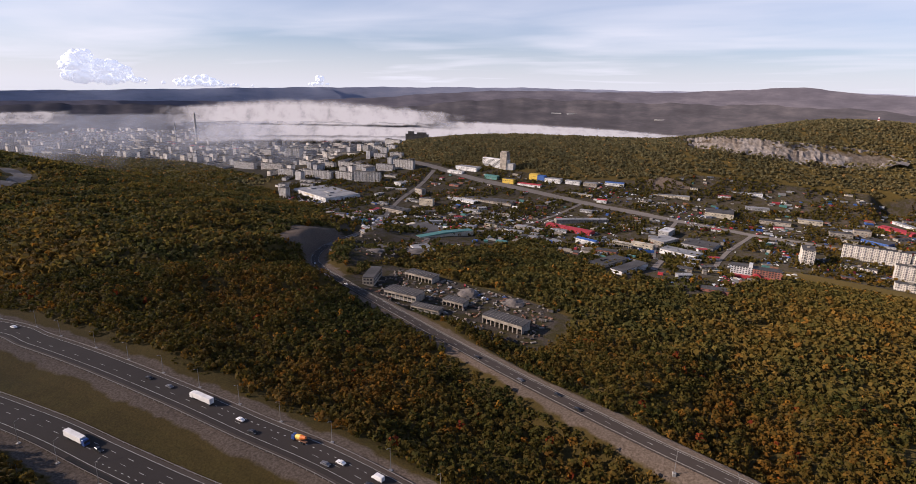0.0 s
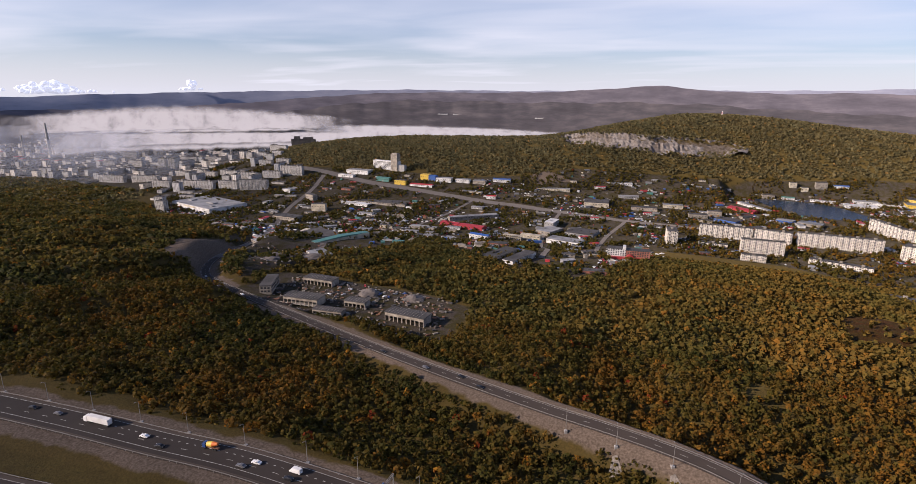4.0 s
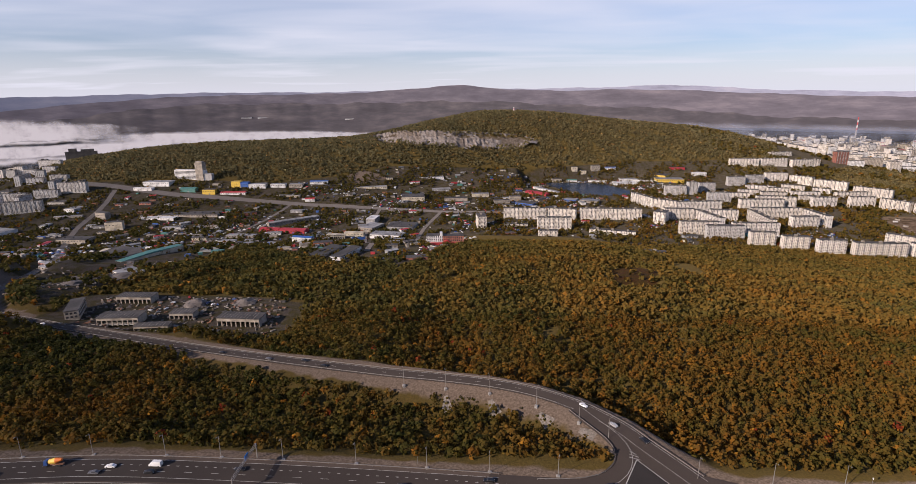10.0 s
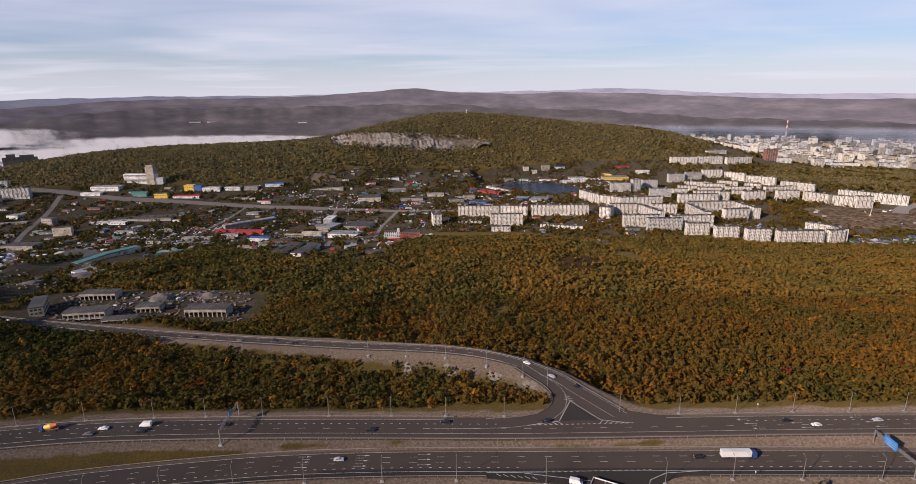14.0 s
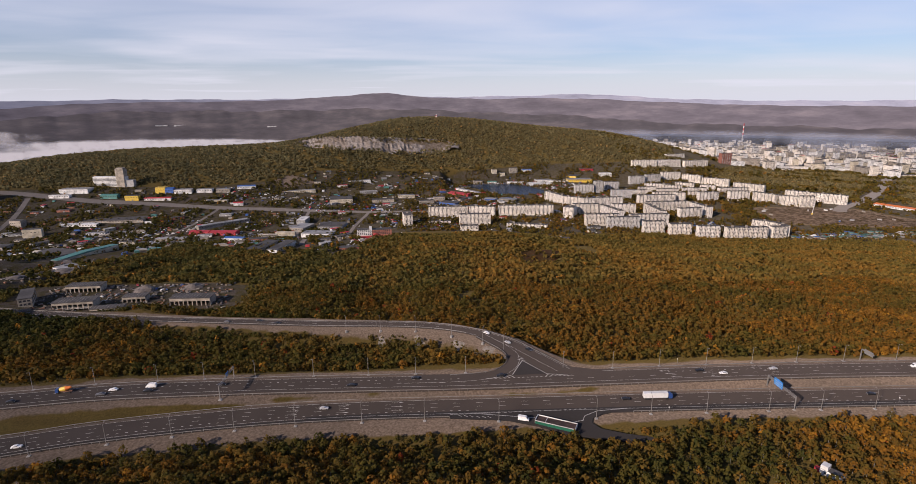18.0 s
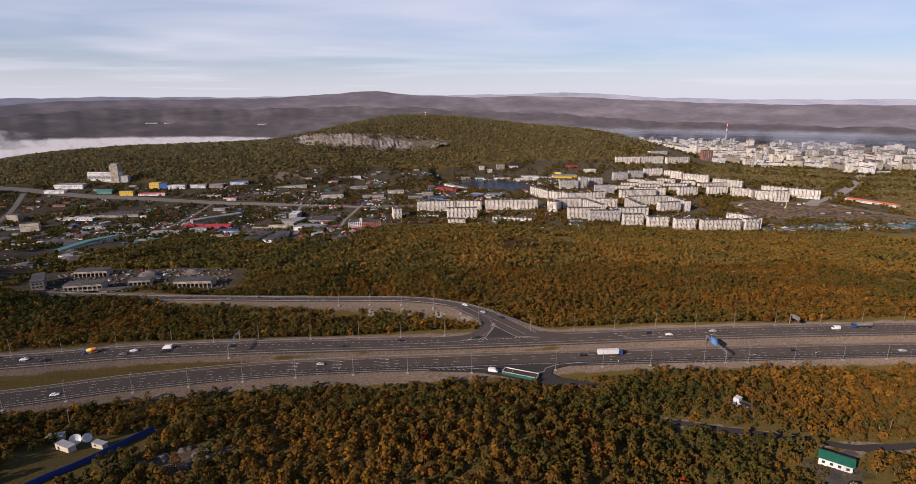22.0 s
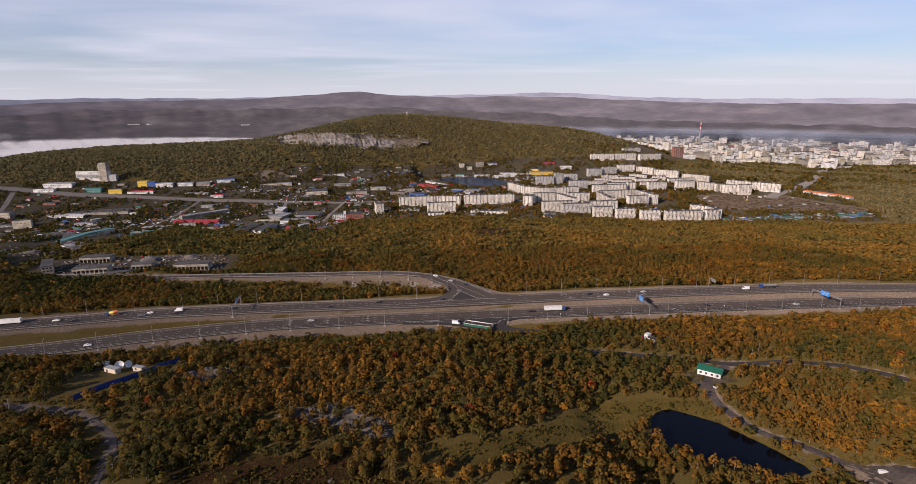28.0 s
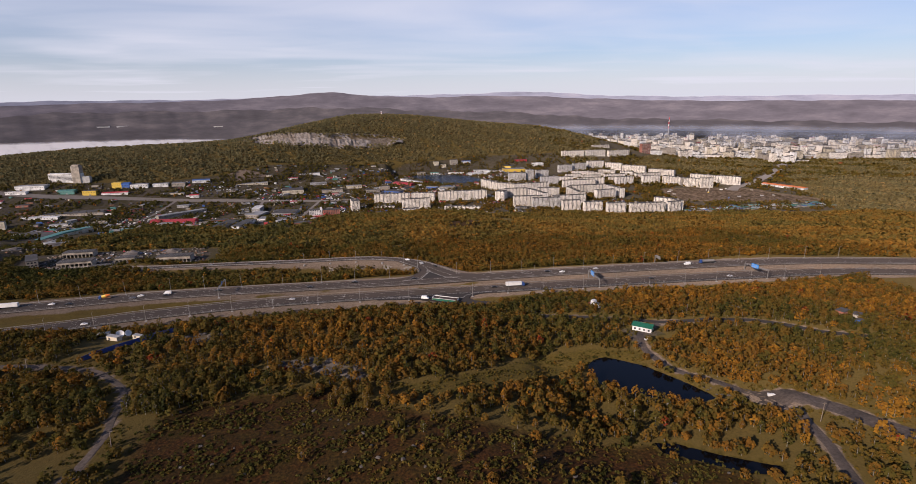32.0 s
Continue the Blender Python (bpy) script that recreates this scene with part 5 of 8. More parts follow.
# hotel slab with its tower
hotel = thing("hotel", pose(-922, 1210, ground_z(-880, 1205) - 2, 0, 0, -6), "white slab hotel with a taller stair tower", "hotel")
part("wall", boxes([(0, 0, -6, 88, 14, 27)]), M_WHITE, hotel)
part("tower", boxes([(64, -2, -6, 86, 14.5, 47), (66, 0, 47, 84, 12, 50)]), M_OLDWALL, hotel, "concrete tower with blank walls")
part("wing", boxes([(86, 1, -6, 108, 13, 18)]), M_SHEET, hotel)
for k in range(7):
    part("window_row", boxes([(1, -0.2, 3 + k * 3.3, 63, 0.2, 4.5 + k * 3.3)]), M_GLASS, hotel)
claim(-880, 1210, 60)
# mall
mall = thing("shopping_hall", pose(-1262, 800, ground_z(-1150, 800) - 2, 0, 0, -13), "large white flat-roofed shopping hall", "shop")
part("wall", boxes([(0, 0, -6, 170, 100, 12)]), M_WHITE, mall)
part("roof", boxes([(1, 1, 12, 169, 99, 12.6), (20, 30, 12.6, 40, 44, 15), (90, 40, 12.6, 120, 52, 15), (135, 20, 12.6, 150, 28, 14.5)]), M_SHEET, mall)
part("sign_band", boxes([(60, -0.4, 7, 110, 0.2, 11)]), M_CREAM, mall)
for i in range(12):
    part("loading_door", boxes([(6 + i * 13.5, -0.3, -1, 11 + i * 13.5, 0.2, 3.5)]), M_SHEET, mall)
claim(-1170, 840, 100)

TONES = {"w": M_WHITE, "c": M_CREAM, "o": M_OLDWALL, "s": M_SHEET, "r": M_RED, "b": M_BLUE, "t": M_TEAL, "y": M_YELLOW, "k": M_BRICK, "d": M_ROOF, "g": M_GREEN}
HALLS_A = [(-668, 500, 34, -25, 8, 60, "w", "d"), (-629, 466, 75, -17, 8, 70, "w", "d"), (-552, 439, 12, -24, 9, 90, "c", "t"), (-503, 367, 30, -30, 6, 22, "w", "s"), (-838, 974, 142, 3, 6, 45, "o", "d"), (-864, 951, 81, -1, 6, 20, "w", "w"),
           (-615, 391, 51, -22, 6, 9, "o", "s"), (-636, 415, 63, -20, 5, 8, "k", "s"), (-772, 889, 37, 8, 6, 14, "w", "s"), (-747, 916, 21, 45, 6, 14, "c", "s"), (-1070, 987, 27, -5, 9, 39, "w", "s"), (-1059, 939, 59, 17, 7, 9, "o", "s")]
HALLS_B = [(-549, 918, 116, 40, 9, 16, "o", "s"), (-556, 883, 44, -10, 7, 18, "r", "r"), (-510, 872, 56, -5, 7, 24, "r", "r"), (-452, 792, 41, -10, 10, 13, "w", "b"), (-346, 893, 33, -18, 9, 50, "o", "s"), (-344, 955, 20, -5, 12, 40, "s", "w"),
           (-289, 904, 57, -6, 8, 50, "s", "d"), (-308, 830, 65, -10, 9, 30, "w", "s"), (-299, 1167, 59, 8, 12, 50, "c", "d"), (-618, 1131, 64, -2, 7, 10, "c", "s"), (-624, 1034, 49, 85, 6, 10, "o", "s"), (-8, 1163, 49, -30, 8, 32, "b", "d")]
HALLS_C = [(25, 1307, 70, -40, 6, 24, "r", "r"), (53, 1391, 110, -58, 6, 12, "w", "s"), (119, 1210, 34, -25, 7, 24, "b", "s"), (160, 1200, 46, -25, 7, 28, "o", "s"), (232, 1502, 56, -5, 6, 10, "w", "s"), (365, 1486, 64, -20, 8, 23, "w", "w"),
           (440, 1529, 34, -40, 9, 45, "y", "d"), (556, 1526, 41, 0, 12, 18, "w", "w"), (504, 1584, 45, -2, 8, 14, "r", "d"), (166, 1510, 31, -8, 6, 9, "w", "t"), (186, 1541, 17, 8, 14, 12, "c", "d"), (213, 1534, 17, 8, 12, 14, "c", "d")]
HALLS_D = [(248, 1551, 28, 8, 18, 11, "o", "d"), (294, 1566, 34, 4, 8, 13, "w", "b"), (-981, 1158, 72, -1, 12, 30, "w", "s"), (-990, 1130, 49, -1, 8, 14, "w", "w"), (-864, 1127, 42, -3, 10, 18, "t", "t"), (-799, 1115, 32, 5, 13, 16, "y", "d"),
           (-756, 1121, 64, 3, 7, 16, "w", "r"), (-746, 1165, 24, 2, 16, 20, "y", "y"), (-722, 1166, 20, 2, 14, 18, "b", "b"), (-700, 1166, 43, 7, 12, 20, "w", "s"), (-648, 1180, 39, 6, 10, 18, "w", "s"), (-600, 1186, 34, 9, 10, 20, "o", "s")]
HALLS_E = [(-553, 1214, 47, 10, 9, 16, "w", "b"), (-533, 1110, 23, 9, 8, 10, "w", "r"), (-457, 1215, 110, 12, 8, 18, "c", "s"), (-284, 1343, 79, 12, 9, 26, "w", "s"), (-891, 875, 34, 17, 18, 14, "c", "d"), (-965, 949, 30, -15, 18, 14, "o", "d"),
           (-927, 782, 62, -2, 10, 30, "o", "d"), (-533, 366, 8, 0, 3, 4, "w", "s"), (-604, 831, 60, -2, 6, 16, "o", "s"), (-313, 482, 22, -18, 7, 58, "o", "d"), (-278, 470, 16, -16, 8, 56, "w", "d"), (-363, 841, 40, -2, 9, 12, "c", "c")]
HALLS_F = [(330, 1500, 90, 3, 10, 40, "w", "s"), (430, 1470, 80, -4, 10, 40, "y", "s"), (300, 1450, 70, 0, 6, 30, "w", "w"), (120, 1500, 30, 8, 10, 14, "o", "d"), (-60, 1160, 40, 10, 12, 16, "o", "d"), (-20, 1200, 30, 8, 14, 14, "o", "d"),
           (-190, 1190, 60, 6, 8, 20, "o", "d"), (-120, 1240, 46, 6, 10, 16, "c", "s"), (-230, 1270, 50, 10, 8, 18, "s", "s"), (420, 850, 30, -5, 8, 14, "t", "t")]
for rows in (HALLS_A, HALLS_B, HALLS_C, HALLS_D, HALLS_E, HALLS_F):
    for x, y, w, ang, h, d, wall, roof in rows:
        tone = {"w": "white", "c": "cream", "o": "stained concrete", "s": "grey sheet", "r": "red", "b": "blue", "t": "teal", "y": "yellow", "k": "brick", "d": "dark bitumen", "g": "green"}
        shed(x, y, w, ang, h, d, TONES[wall], TONES[roof], "flat-roofed %s hall with a %s roof" % (tone[wall], tone[roof]), gable=2.2 if roof in "rbt" else 0.0, doors=max(1, int(w / 22)), group="trade halls")
# red and white trade house with an arch
rb = thing("trade_house", pose(-163, 586, ground_z(-138, 588) - 1.0, 0, 0, 6), "white and brick trade house with a red market front", "shop")
part("wall", boxes([(0, 0, -4, 24, 14, 15), (20, 0, 15, 24, 14, 18)]), M_WHITE, rb)
part("wing", boxes([(24, 0, -4, 56, 14, 14)]), M_BRICK, rb, "red brick wing")
part("roof", boxes([(-0.3, -0.3, 15, 20, 14.3, 15.4), (24.1, -0.3, 14, 56.3, 14.3, 14.4)]), M_ROOF, rb)
bm = boxes([(3, -6, 0, 46, -0.1, 5)])
tube(bm, (30, -6.2, 4), (30, -0.2, 4), 5, 5, 16)
part("market_front", bm, M_RED, rb, "red canopy front with a round gable")
bm = bmesh.new()
tube(bm, (30, -6.5, 3.2), (30, -6.25, 3.2), 3.2, 3.2, 16)
part("sign", bm, M_YELLOW, rb, "yellow round sign")
for k in range(4):
    tagged(part("glazing", quick_boxes([(i * 3.2 + 0.8, -0.1, 6.2 + k * 2.4, i * 3.2 + 2.6, 0.1, 7.6 + k * 2.4) for i in range(17)], "glazing", M_GLASS), None, rb), kind="stuff")
claim(-138, 592, 36)
# long orange-red roofed hall in the east
shed(1145, 1055, 124, -67, 7, 26, M_WHITE, M_ORANGE, "long white hall with an orange roof beside a wide road", gable=2.5, doors=6)
# empty concrete frame
frame_house = thing("unfinished_building", pose(-392, 820, ground_z(-370, 820) - 0.5, 0, 0, -4), "unfinished pale concrete frame on open ground", "unfinished building")
for i in range(9):
    for j in range(2):
        part("column", boxes([(i * 4.5, j * 9, -1, i * 4.5 + 0.7, j * 9 + 0.7, 8)]), M_CREAM, frame_house)
for z in (4, 8):
    part("deck", boxes([(-0.5, -0.5, z, 37, 10.5, z + 0.5)]), M_CREAM, frame_house)

# ruined works beside the slip road
ruin(-300, 214, 38, -2, 7.6, 14, 9, "long ruined concrete workshop with open bays")
ruin(-402, 205, 35, 6, 6.2, 15, 8, "low ruined workshop with a patched grey roof")
ruin(-424, 262, 34, 1, 6.6, 13, 8, "ruined concrete shed with dark door openings")
ruin(-350, 226, 21, 4, 5.8, 11, 5, "small ruined store with a brown roof")
ruin(-366, 200, 28, 8, 4.2, 9, 4, "roofless low wall shed near the road")
ruin(-318, 190, 28, 6, 3.0, 8, 4, "rust-roofed low shelter by the road")
office = thing("ruined_office", pose(-438, 214, ground_z(-435, 215) - 0.2, 0, 0, 28), "narrow two-storey concrete office with empty windows", "ruined building")
part("wall", boxes([(0, 0, -1, 11, 34, 8)]), M_OLDWALL, office)
part("roof", boxes([(-0.4, -0.4, 8, 11.4, 34.4, 8.4)]), M_ROOF, office)
for z in (1.5, 4.8):
    for i in range(3):
        part("window", boxes([(1.2 + i * 3.2, -0.12, z, 3.2 + i * 3.2, 0.2, z + 1.7)]), M_GLASS, office)
    for i in range(9):
        part("window", boxes([(10.8, 1.5 + i * 3.6, z, 11.12, 3.6 + i * 3.6, z + 1.7)]), M_GLASS, office)
for x, y, h, r in ((-345, 262, 6, 11), (-300, 268, 4, 10), (-520, 330, 4, 14), (-545, 300, 3.5, 12), (-500, 300, 3, 10), (-480, 350, 3, 12)):
    bm = bmesh.new()
    bmesh.ops.create_icosphere(bm, subdivisions=3, radius=1)
    for vv in bm.verts:
        k = 1 + 0.25 * noise.noise(vv.co * 1.7 + Vector((x, y, 0)))
        vv.co = Vector((vv.co.x * r * k, vv.co.y * r * k, max(-0.1, vv.co.z) * h * k * (1 - 0.35 * math.hypot(vv.co.x, vv.co.y))))
    ob = part("spoil_heap", bm, M_SPOIL, None)
    ob.location = (x, y, ground_z(x, y) - 0.3)
    tagged(ob, "dark heap of gravel and spoil in a yard", "spoil heap", "spoil heaps")

# broken slabs, scrap and rubble lying about the works yard
ry = np.random.RandomState(9)
scrap = {}
for cx, cy, rx, ryy, count in ((-350, 250, 95, 30, 420), (-330, 205, 90, 16, 120), (-530, 330, 60, 50, 260), (-480, 400, 50, 60, 160)):
    for _ in range(count):
        x, y = cx + ry.uniform(-rx, rx), cy + ry.uniform(-ryy, ryy)
        if not free(x, y, -8) or road_gap(np.array([x]), np.array([y]))[0] < 4:
            continue
        w, d, h = ry.uniform(0.6, 4.5), ry.uniform(0.5, 2.2), ry.uniform(0.3, 1.5)
        z, a = ground_z(x, y), ry.uniform(0, 3.14)
        c, sn = math.cos(a), math.sin(a)
        box = [(x + u * c - v * sn, y + u * sn + v * c, z + k + ry.uniform(-0.15, 0.15)) for k in (-0.4, h) for u, v in ((-w / 2, -d / 2), (w / 2, -d / 2), (w / 2, d / 2), (-w / 2, d / 2))]
        scrap.setdefault(ry.randint(5), []).append((box, [(0, 1, 5, 4), (1, 2, 6, 5), (2, 3, 7, 6), (3, 0, 4, 7), (4, 5, 6, 7)]))
rubble = tagged(new("yard_rubble"), "broken slabs, rusty scrap and rubble strewn over a works yard", "rubble", kind="stuff")
for k, rows in scrap.items():
    v, f = joined(rows)
    tagged(part("rubble_mass", mesh_of("rubble_mass", v, f), (M_SPOIL, M_RUST, M_OLDWALL, M_ROOF, M_WOOD)[k], rubble), kind="stuff")

# scattered sheds and garages of the trade quarter
rng = np.random.RandomState(77)
SMALL = [("w", "s"), ("o", "d"), ("s", "s"), ("o", "s"), ("k", "d"), ("s", "d"), ("c", "d"), ("w", "r"), ("s", "s"), ("o", "d")]
protos = {}
count = 0
while count < 150:
    x, y = rng.uniform(-1050, 330), rng.uniform(420, 1520)
    if urban(np.array([x]), np.array([y]))[0] < 0.9 or not free(x, y, 9) or inside(np.array([x]), np.array([y]), lake, 20)[0] > 0 or min(road_reach(np.array([x]), np.array([y]), [(a, b, 0) for a, b in line])[0][0] - half for line, half in TOWN_ROADS) < 9 or road_gap(np.array([x]), np.array([y]))[0] < 14:
        continue
    k = rng.randint(len(SMALL))
    size = rng.randint(3)
    ang = 8 + rng.choice([0, 0, 90, 25]) + rng.uniform(-6, 6)
    if (k, size) not in protos:
        w, d, h = ((10, 7, 3.4), (18, 9, 4.6), (28, 12, 5.6))[size]
        wall, roof = SMALL[k]
        protos[(k, size)] = shed(x, y, w, ang, h, d, TONES[wall], TONES[roof], "small %s shed with a %s roof in a trade yard" % ({"w": "white", "o": "stained concrete", "s": "sheet-metal", "k": "brick", "c": "cream"}[wall], {"s": "grey", "d": "dark", "b": "blue", "r": "red", "w": "white"}[roof]), "shed", gable=1.2 if roof in "br" else 0.0, doors=1, group="yard sheds", name="yard_shed")
    else:
        copy_thing(protos[(k, size)], pose(x, y, ground_z(x, y) - 0.4, 0, 0, ang))
        claim(x, y, 9)
    count += 1

# far town, east and west: the nearer blocks one by one, the rest as one mass
def fill_town(seed, n, single, xr, yr, walls, keep, sizes, turn, words):
    r = np.random.RandomState(seed)
    x, y = r.uniform(*xr, n * 12), r.uniform(*yr, n * 12)
    ok = keep(x, y)
    x, y = x[ok], y[ok]
    order = np.argsort(np.hypot(x + 60, y + 300))
    x, y = x[order], y[order]
    zs = land(x, y) - 1.0
    taken, made, mass = [t for t in TAKEN if math.hypot(t[0], t[1]) > 900], 0, {}
    grid = {}
    for t in taken:
        grid.setdefault((int(t[0] // 120), int(t[1] // 120)), []).append(t)
    for a, b, z in zip(x, y, zs):
        w, f, d = sizes[r.randint(len(sizes))]
        ang = turn + r.choice([0, 0, 90]) + r.uniform(-7, 7)
        c, sn = math.cos(radians(ang)), math.sin(radians(ang))
        mx, my, rad = a + c * w / 2 - sn * d / 2, b + sn * w / 2 + c * d / 2, w * 0.42
        g = (int(mx // 120), int(my // 120))
        if any((mx - t[0]) ** 2 + (my - t[1]) ** 2 < (rad + t[2]) ** 2 for i in (-1, 0, 1) for j in (-1, 0, 1) for t in grid.get((g[0] + i, g[1] + j), ())):
            continue
        grid.setdefault(g, []).append((mx, my, rad))
        wall = walls[r.randint(len(walls))]
        made += 1
        if made <= single:
            far_house(a, b, ang, w, f, wall, d, label="distant pale block of the %s" % words)
        else:
            h = f * 2.9 + 0.8
            box = np.array([(u, v, k) for k in (-5, h) for u, v in ((0, 0), (w, 0), (w, d), (0, d))])
            put = lambda q: np.column_stack([a + c * q[:, 0] - sn * q[:, 1], b + sn * q[:, 0] + c * q[:, 1], z + q[:, 2]])
            mass.setdefault(wall, []).append((put(box), [(0, 1, 5, 4), (1, 2, 6, 5), (2, 3, 7, 6), (3, 0, 4, 7)]))
            top = box[4:] * 1.0
            mass.setdefault(M_ROOF if r.rand() < 0.93 else M_RED, []).append((put(np.vstack([top - (0, 0, 0.3), top + (0, 0, 0.5)])), [(4, 5, 6, 7), (0, 1, 5, 4), (1, 2, 6, 5), (2, 3, 7, 6), (3, 0, 4, 7)]))
            rows = []
            for k in range(0, f):
                zk = 1.5 + k * 2.9
                n_p = max(1, int(w / 6))
                for i in range(n_p):
                    u = (i + 0.5) * w / n_p
                    rows.append((put(np.array([(u - 1.9, -0.1, zk), (u + 1.9, -0.1, zk), (u + 1.9, -0.1, zk + 1.3), (u - 1.9, -0.1, zk + 1.3)])), [(0, 1, 2, 3)]))
            mass.setdefault(M_GLASS, []).extend(rows)
    town_mass = thing("distant_town", Matrix(), "dense mass of distant town blocks in %s" % words, "town")
    tagged(town_mass, "dense mass of distant blocks of the %s" % words, "town", kind="stuff")
    for material, pieces in mass.items():
        v, fc = joined(pieces)
        tagged(part("house_mass", mesh_of("house_mass", v, fc), material, town_mass), kind="stuff")


wide_road = [(a, b, 0) for a, b in TOWN_ROADS[2][0]]


def east_town(x, y):
    return (y > np.interp(x, [800, 1000, 1300, 1800, 3600], [1900, 1830, 1500, 1500, 1900])) & (np.hypot(x + 60, y + 300) < 4350) & (y < 1.9 * x + 700) & (road_reach(x, y, wide_road)[0] > 38) & (land(x, y) < -84) & (inside(x, y, VALLEY, 20) < 0.3) & (inside(x, y, EAST_HEATH, 20) < 0.3)


def west_town(x, y):
    return (urban(x, y) > 0.9) & (np.hypot(x + 60, y + 300) < 4500) & (ripple(x, y, 420, 97) > -0.45)


fill_town(5, 2300, 190, (900, 3700), (1450, 4300), (M_PANEL, M_PANEL, M_WHITE, M_CREAM, M_WHITE, M_OLDWALL), east_town, [(48, 5, 12), (64, 5, 12), (80, 9, 13), (48, 9, 13), (24, 14, 16), (96, 5, 12), (64, 9, 13), (40, 3, 14), (60, 2, 26)], -8, "hazy far town")
fill_town(6, 1900, 170, (-4300, -1150), (640, 2300), (M_PANEL_SHADED, M_PANEL_SHADED, M_PANEL), west_town, [(48, 5, 12), (64, 5, 12), (80, 5, 12), (48, 9, 13), (40, 3, 14), (64, 9, 13), (22, 9, 16), (40, 2, 24), (60, 2, 30)], 14, "hazy lower town")

# market rows and site clutter in the east
rm = np.random.RandomState(31)
for i in range(150):
    u, v = i % 30, i // 30
    x, y = 700 + u * 13.2 + rm.uniform(-3, 3), 722 + v * 12 - 0.02 * u * 13 + rm.uniform(-2, 2) + (6 if u % 4 else 0)
    if v > 2 and rm.rand() < 0.55:
        continue
    tone = rm.choice(["t", "t", "b", "s", "w", "g", "d"])
    word = {"t": "teal", "b": "blue", "s": "grey", "w": "white", "g": "green", "d": "dark"}[tone]
    ob = thing("market_stall", pose(x, y, ground_z(x, y) - 0.2, 0, 0, rm.uniform(-5, 5)), "low market stall with a %s roof in dense rows" % word, "market stall", "market stalls")
    part("wall", shared("stall_wall", lambda: bm_mesh(boxes([(0, 0, -1, 10.5, 7, 2.8)]), "wall", M_OLDWALL)), None, ob)
    part("roof", shared("stall_roof" + tone, lambda: bm_mesh(boxes([(-0.4, -0.6, 2.8, 10.9, 7.4, 3.1), (-0.4, 2.5, 3.1, 10.9, 4.3, 3.5)]), "roof", TONES[tone])), None, ob)
crane = thing("site_crane", pose(905, 960, ground_z(905, 960), 0, 0, 40), "white lattice crane leaning over a building site", "crane")
bm = bmesh.new()
tube(bm, (0, 0, 2), (14, 0, 42), 0.7, 0.3, 4)
part("boom", bm, M_WHITE, crane)
part("cab", boxes([(-3, -1.6, 0, 4, 1.6, 3.4)]), M_YELLOW, crane)
for i in range(12):
    x, y = rm.uniform(790, 1060), rm.uniform(850, 1030)
    if inside(np.array([x]), np.array([y]), BUILD_SITE, 6)[0] < 1:
        continue
    tone = rm.choice(["w", "s", "s", "o", "b"])
    ob = thing("site_cabin", pose(x, y, ground_z(x, y), 0, 0, rm.uniform(0, 180)), "steel site cabin on a muddy building site", "site cabin", "site cabins")
    part("body", shared("cabin" + tone, lambda: bm_mesh(boxes([(0, 0, 0, 9, 3, 2.7)]), "body", TONES[tone])), None, ob)
    part("roof", shared("cabin_roof", lambda: bm_mesh(boxes([(-0.1, -0.1, 2.7, 9.1, 3.1, 2.9)]), "roof", M_SHEET)), None, ob)


# ---- street furniture ----
def lamp_post(arm):
    ob = thing("street_lamp", Matrix(), "slim galvanised street lamp beside the road", "street lamp", "street lamps")
    bm = bmesh.new()
    tube(bm, (0, 0, 0), (0, 0, 10.6), 0.16, 0.09)
    part("pole", bm, M_STEEL, ob)
    bm = bmesh.new()
    tube(bm, (0, 0, 10.5), (0, arm * 1.9, 11.1), 0.07, 0.05)
    part("arm", bm, M_STEEL, ob)
    part("lamp_head", boxes([(-0.16, arm * 1.8 - 0.35, 11.02, 0.16, arm * 1.8 + 0.45, 11.2)], 0.04), M_STEEL, ob)
    bm = boxes([(-0.8, -0.8, -1.6, 0.8, 0.8, 0.12)], 0.15)
    part("footing", bm, M_CONCRETE, ob)
    return ob


def along(path, side, x, off):
    i = int(np.argmin(np.abs(path[:, 0] - x)))
    p, n = path[i], side[i]
    t = math.degrees(math.atan2(n[1], n[0])) - 90
    return p[0] + n[0] * off, p[1] + n[1] * off, p[2], t


far_lamp, near_lamp = lamp_post(-1), lamp_post(1)
first = {}
for x in [-241.8 - 30 * k for k in range(9, 0, -1)] + [-241.8, -210.9, -182.3, -153, -123, -92.7, -63.5, -34.3, 21.2, 50.2, 77.7, 107.1, 135.2, 164, 193, 222, 251, 280, 310, 340, 370]:
    a, b, z, t = along(far_path, far_side, x, 10.6 if abs(x - 21) > 2 else 12.5)
    m = pose(a, b, ground_z(a, b) + 0.2, 0, 0, t)
    if "far" in first:
        copy_thing(far_lamp, m)
    else:
        far_lamp.matrix_world, first["far"] = m, 1
for x in [-240.3 - 30 * k for k in range(6, 0, -1)] + [-240.3, -211.4, -181.3, -152.1, -121.7, -91.3, -60.2, -20.6, 29.9, 55.9, 85.6, 117.5, 146.7, 175.2, 204, 233, 262, 292, 322]:
    a, b, z, t = along(near_path, near_side, x, -11.6 if not -30 < x < 40 else -14)
    m = pose(a, b, ground_z(a, b) + 0.2, 0, 0, t)
    if "near" in first:
        copy_thing(near_lamp, m)
    else:
        near_lamp.matrix_world, first["near"] = m, 1
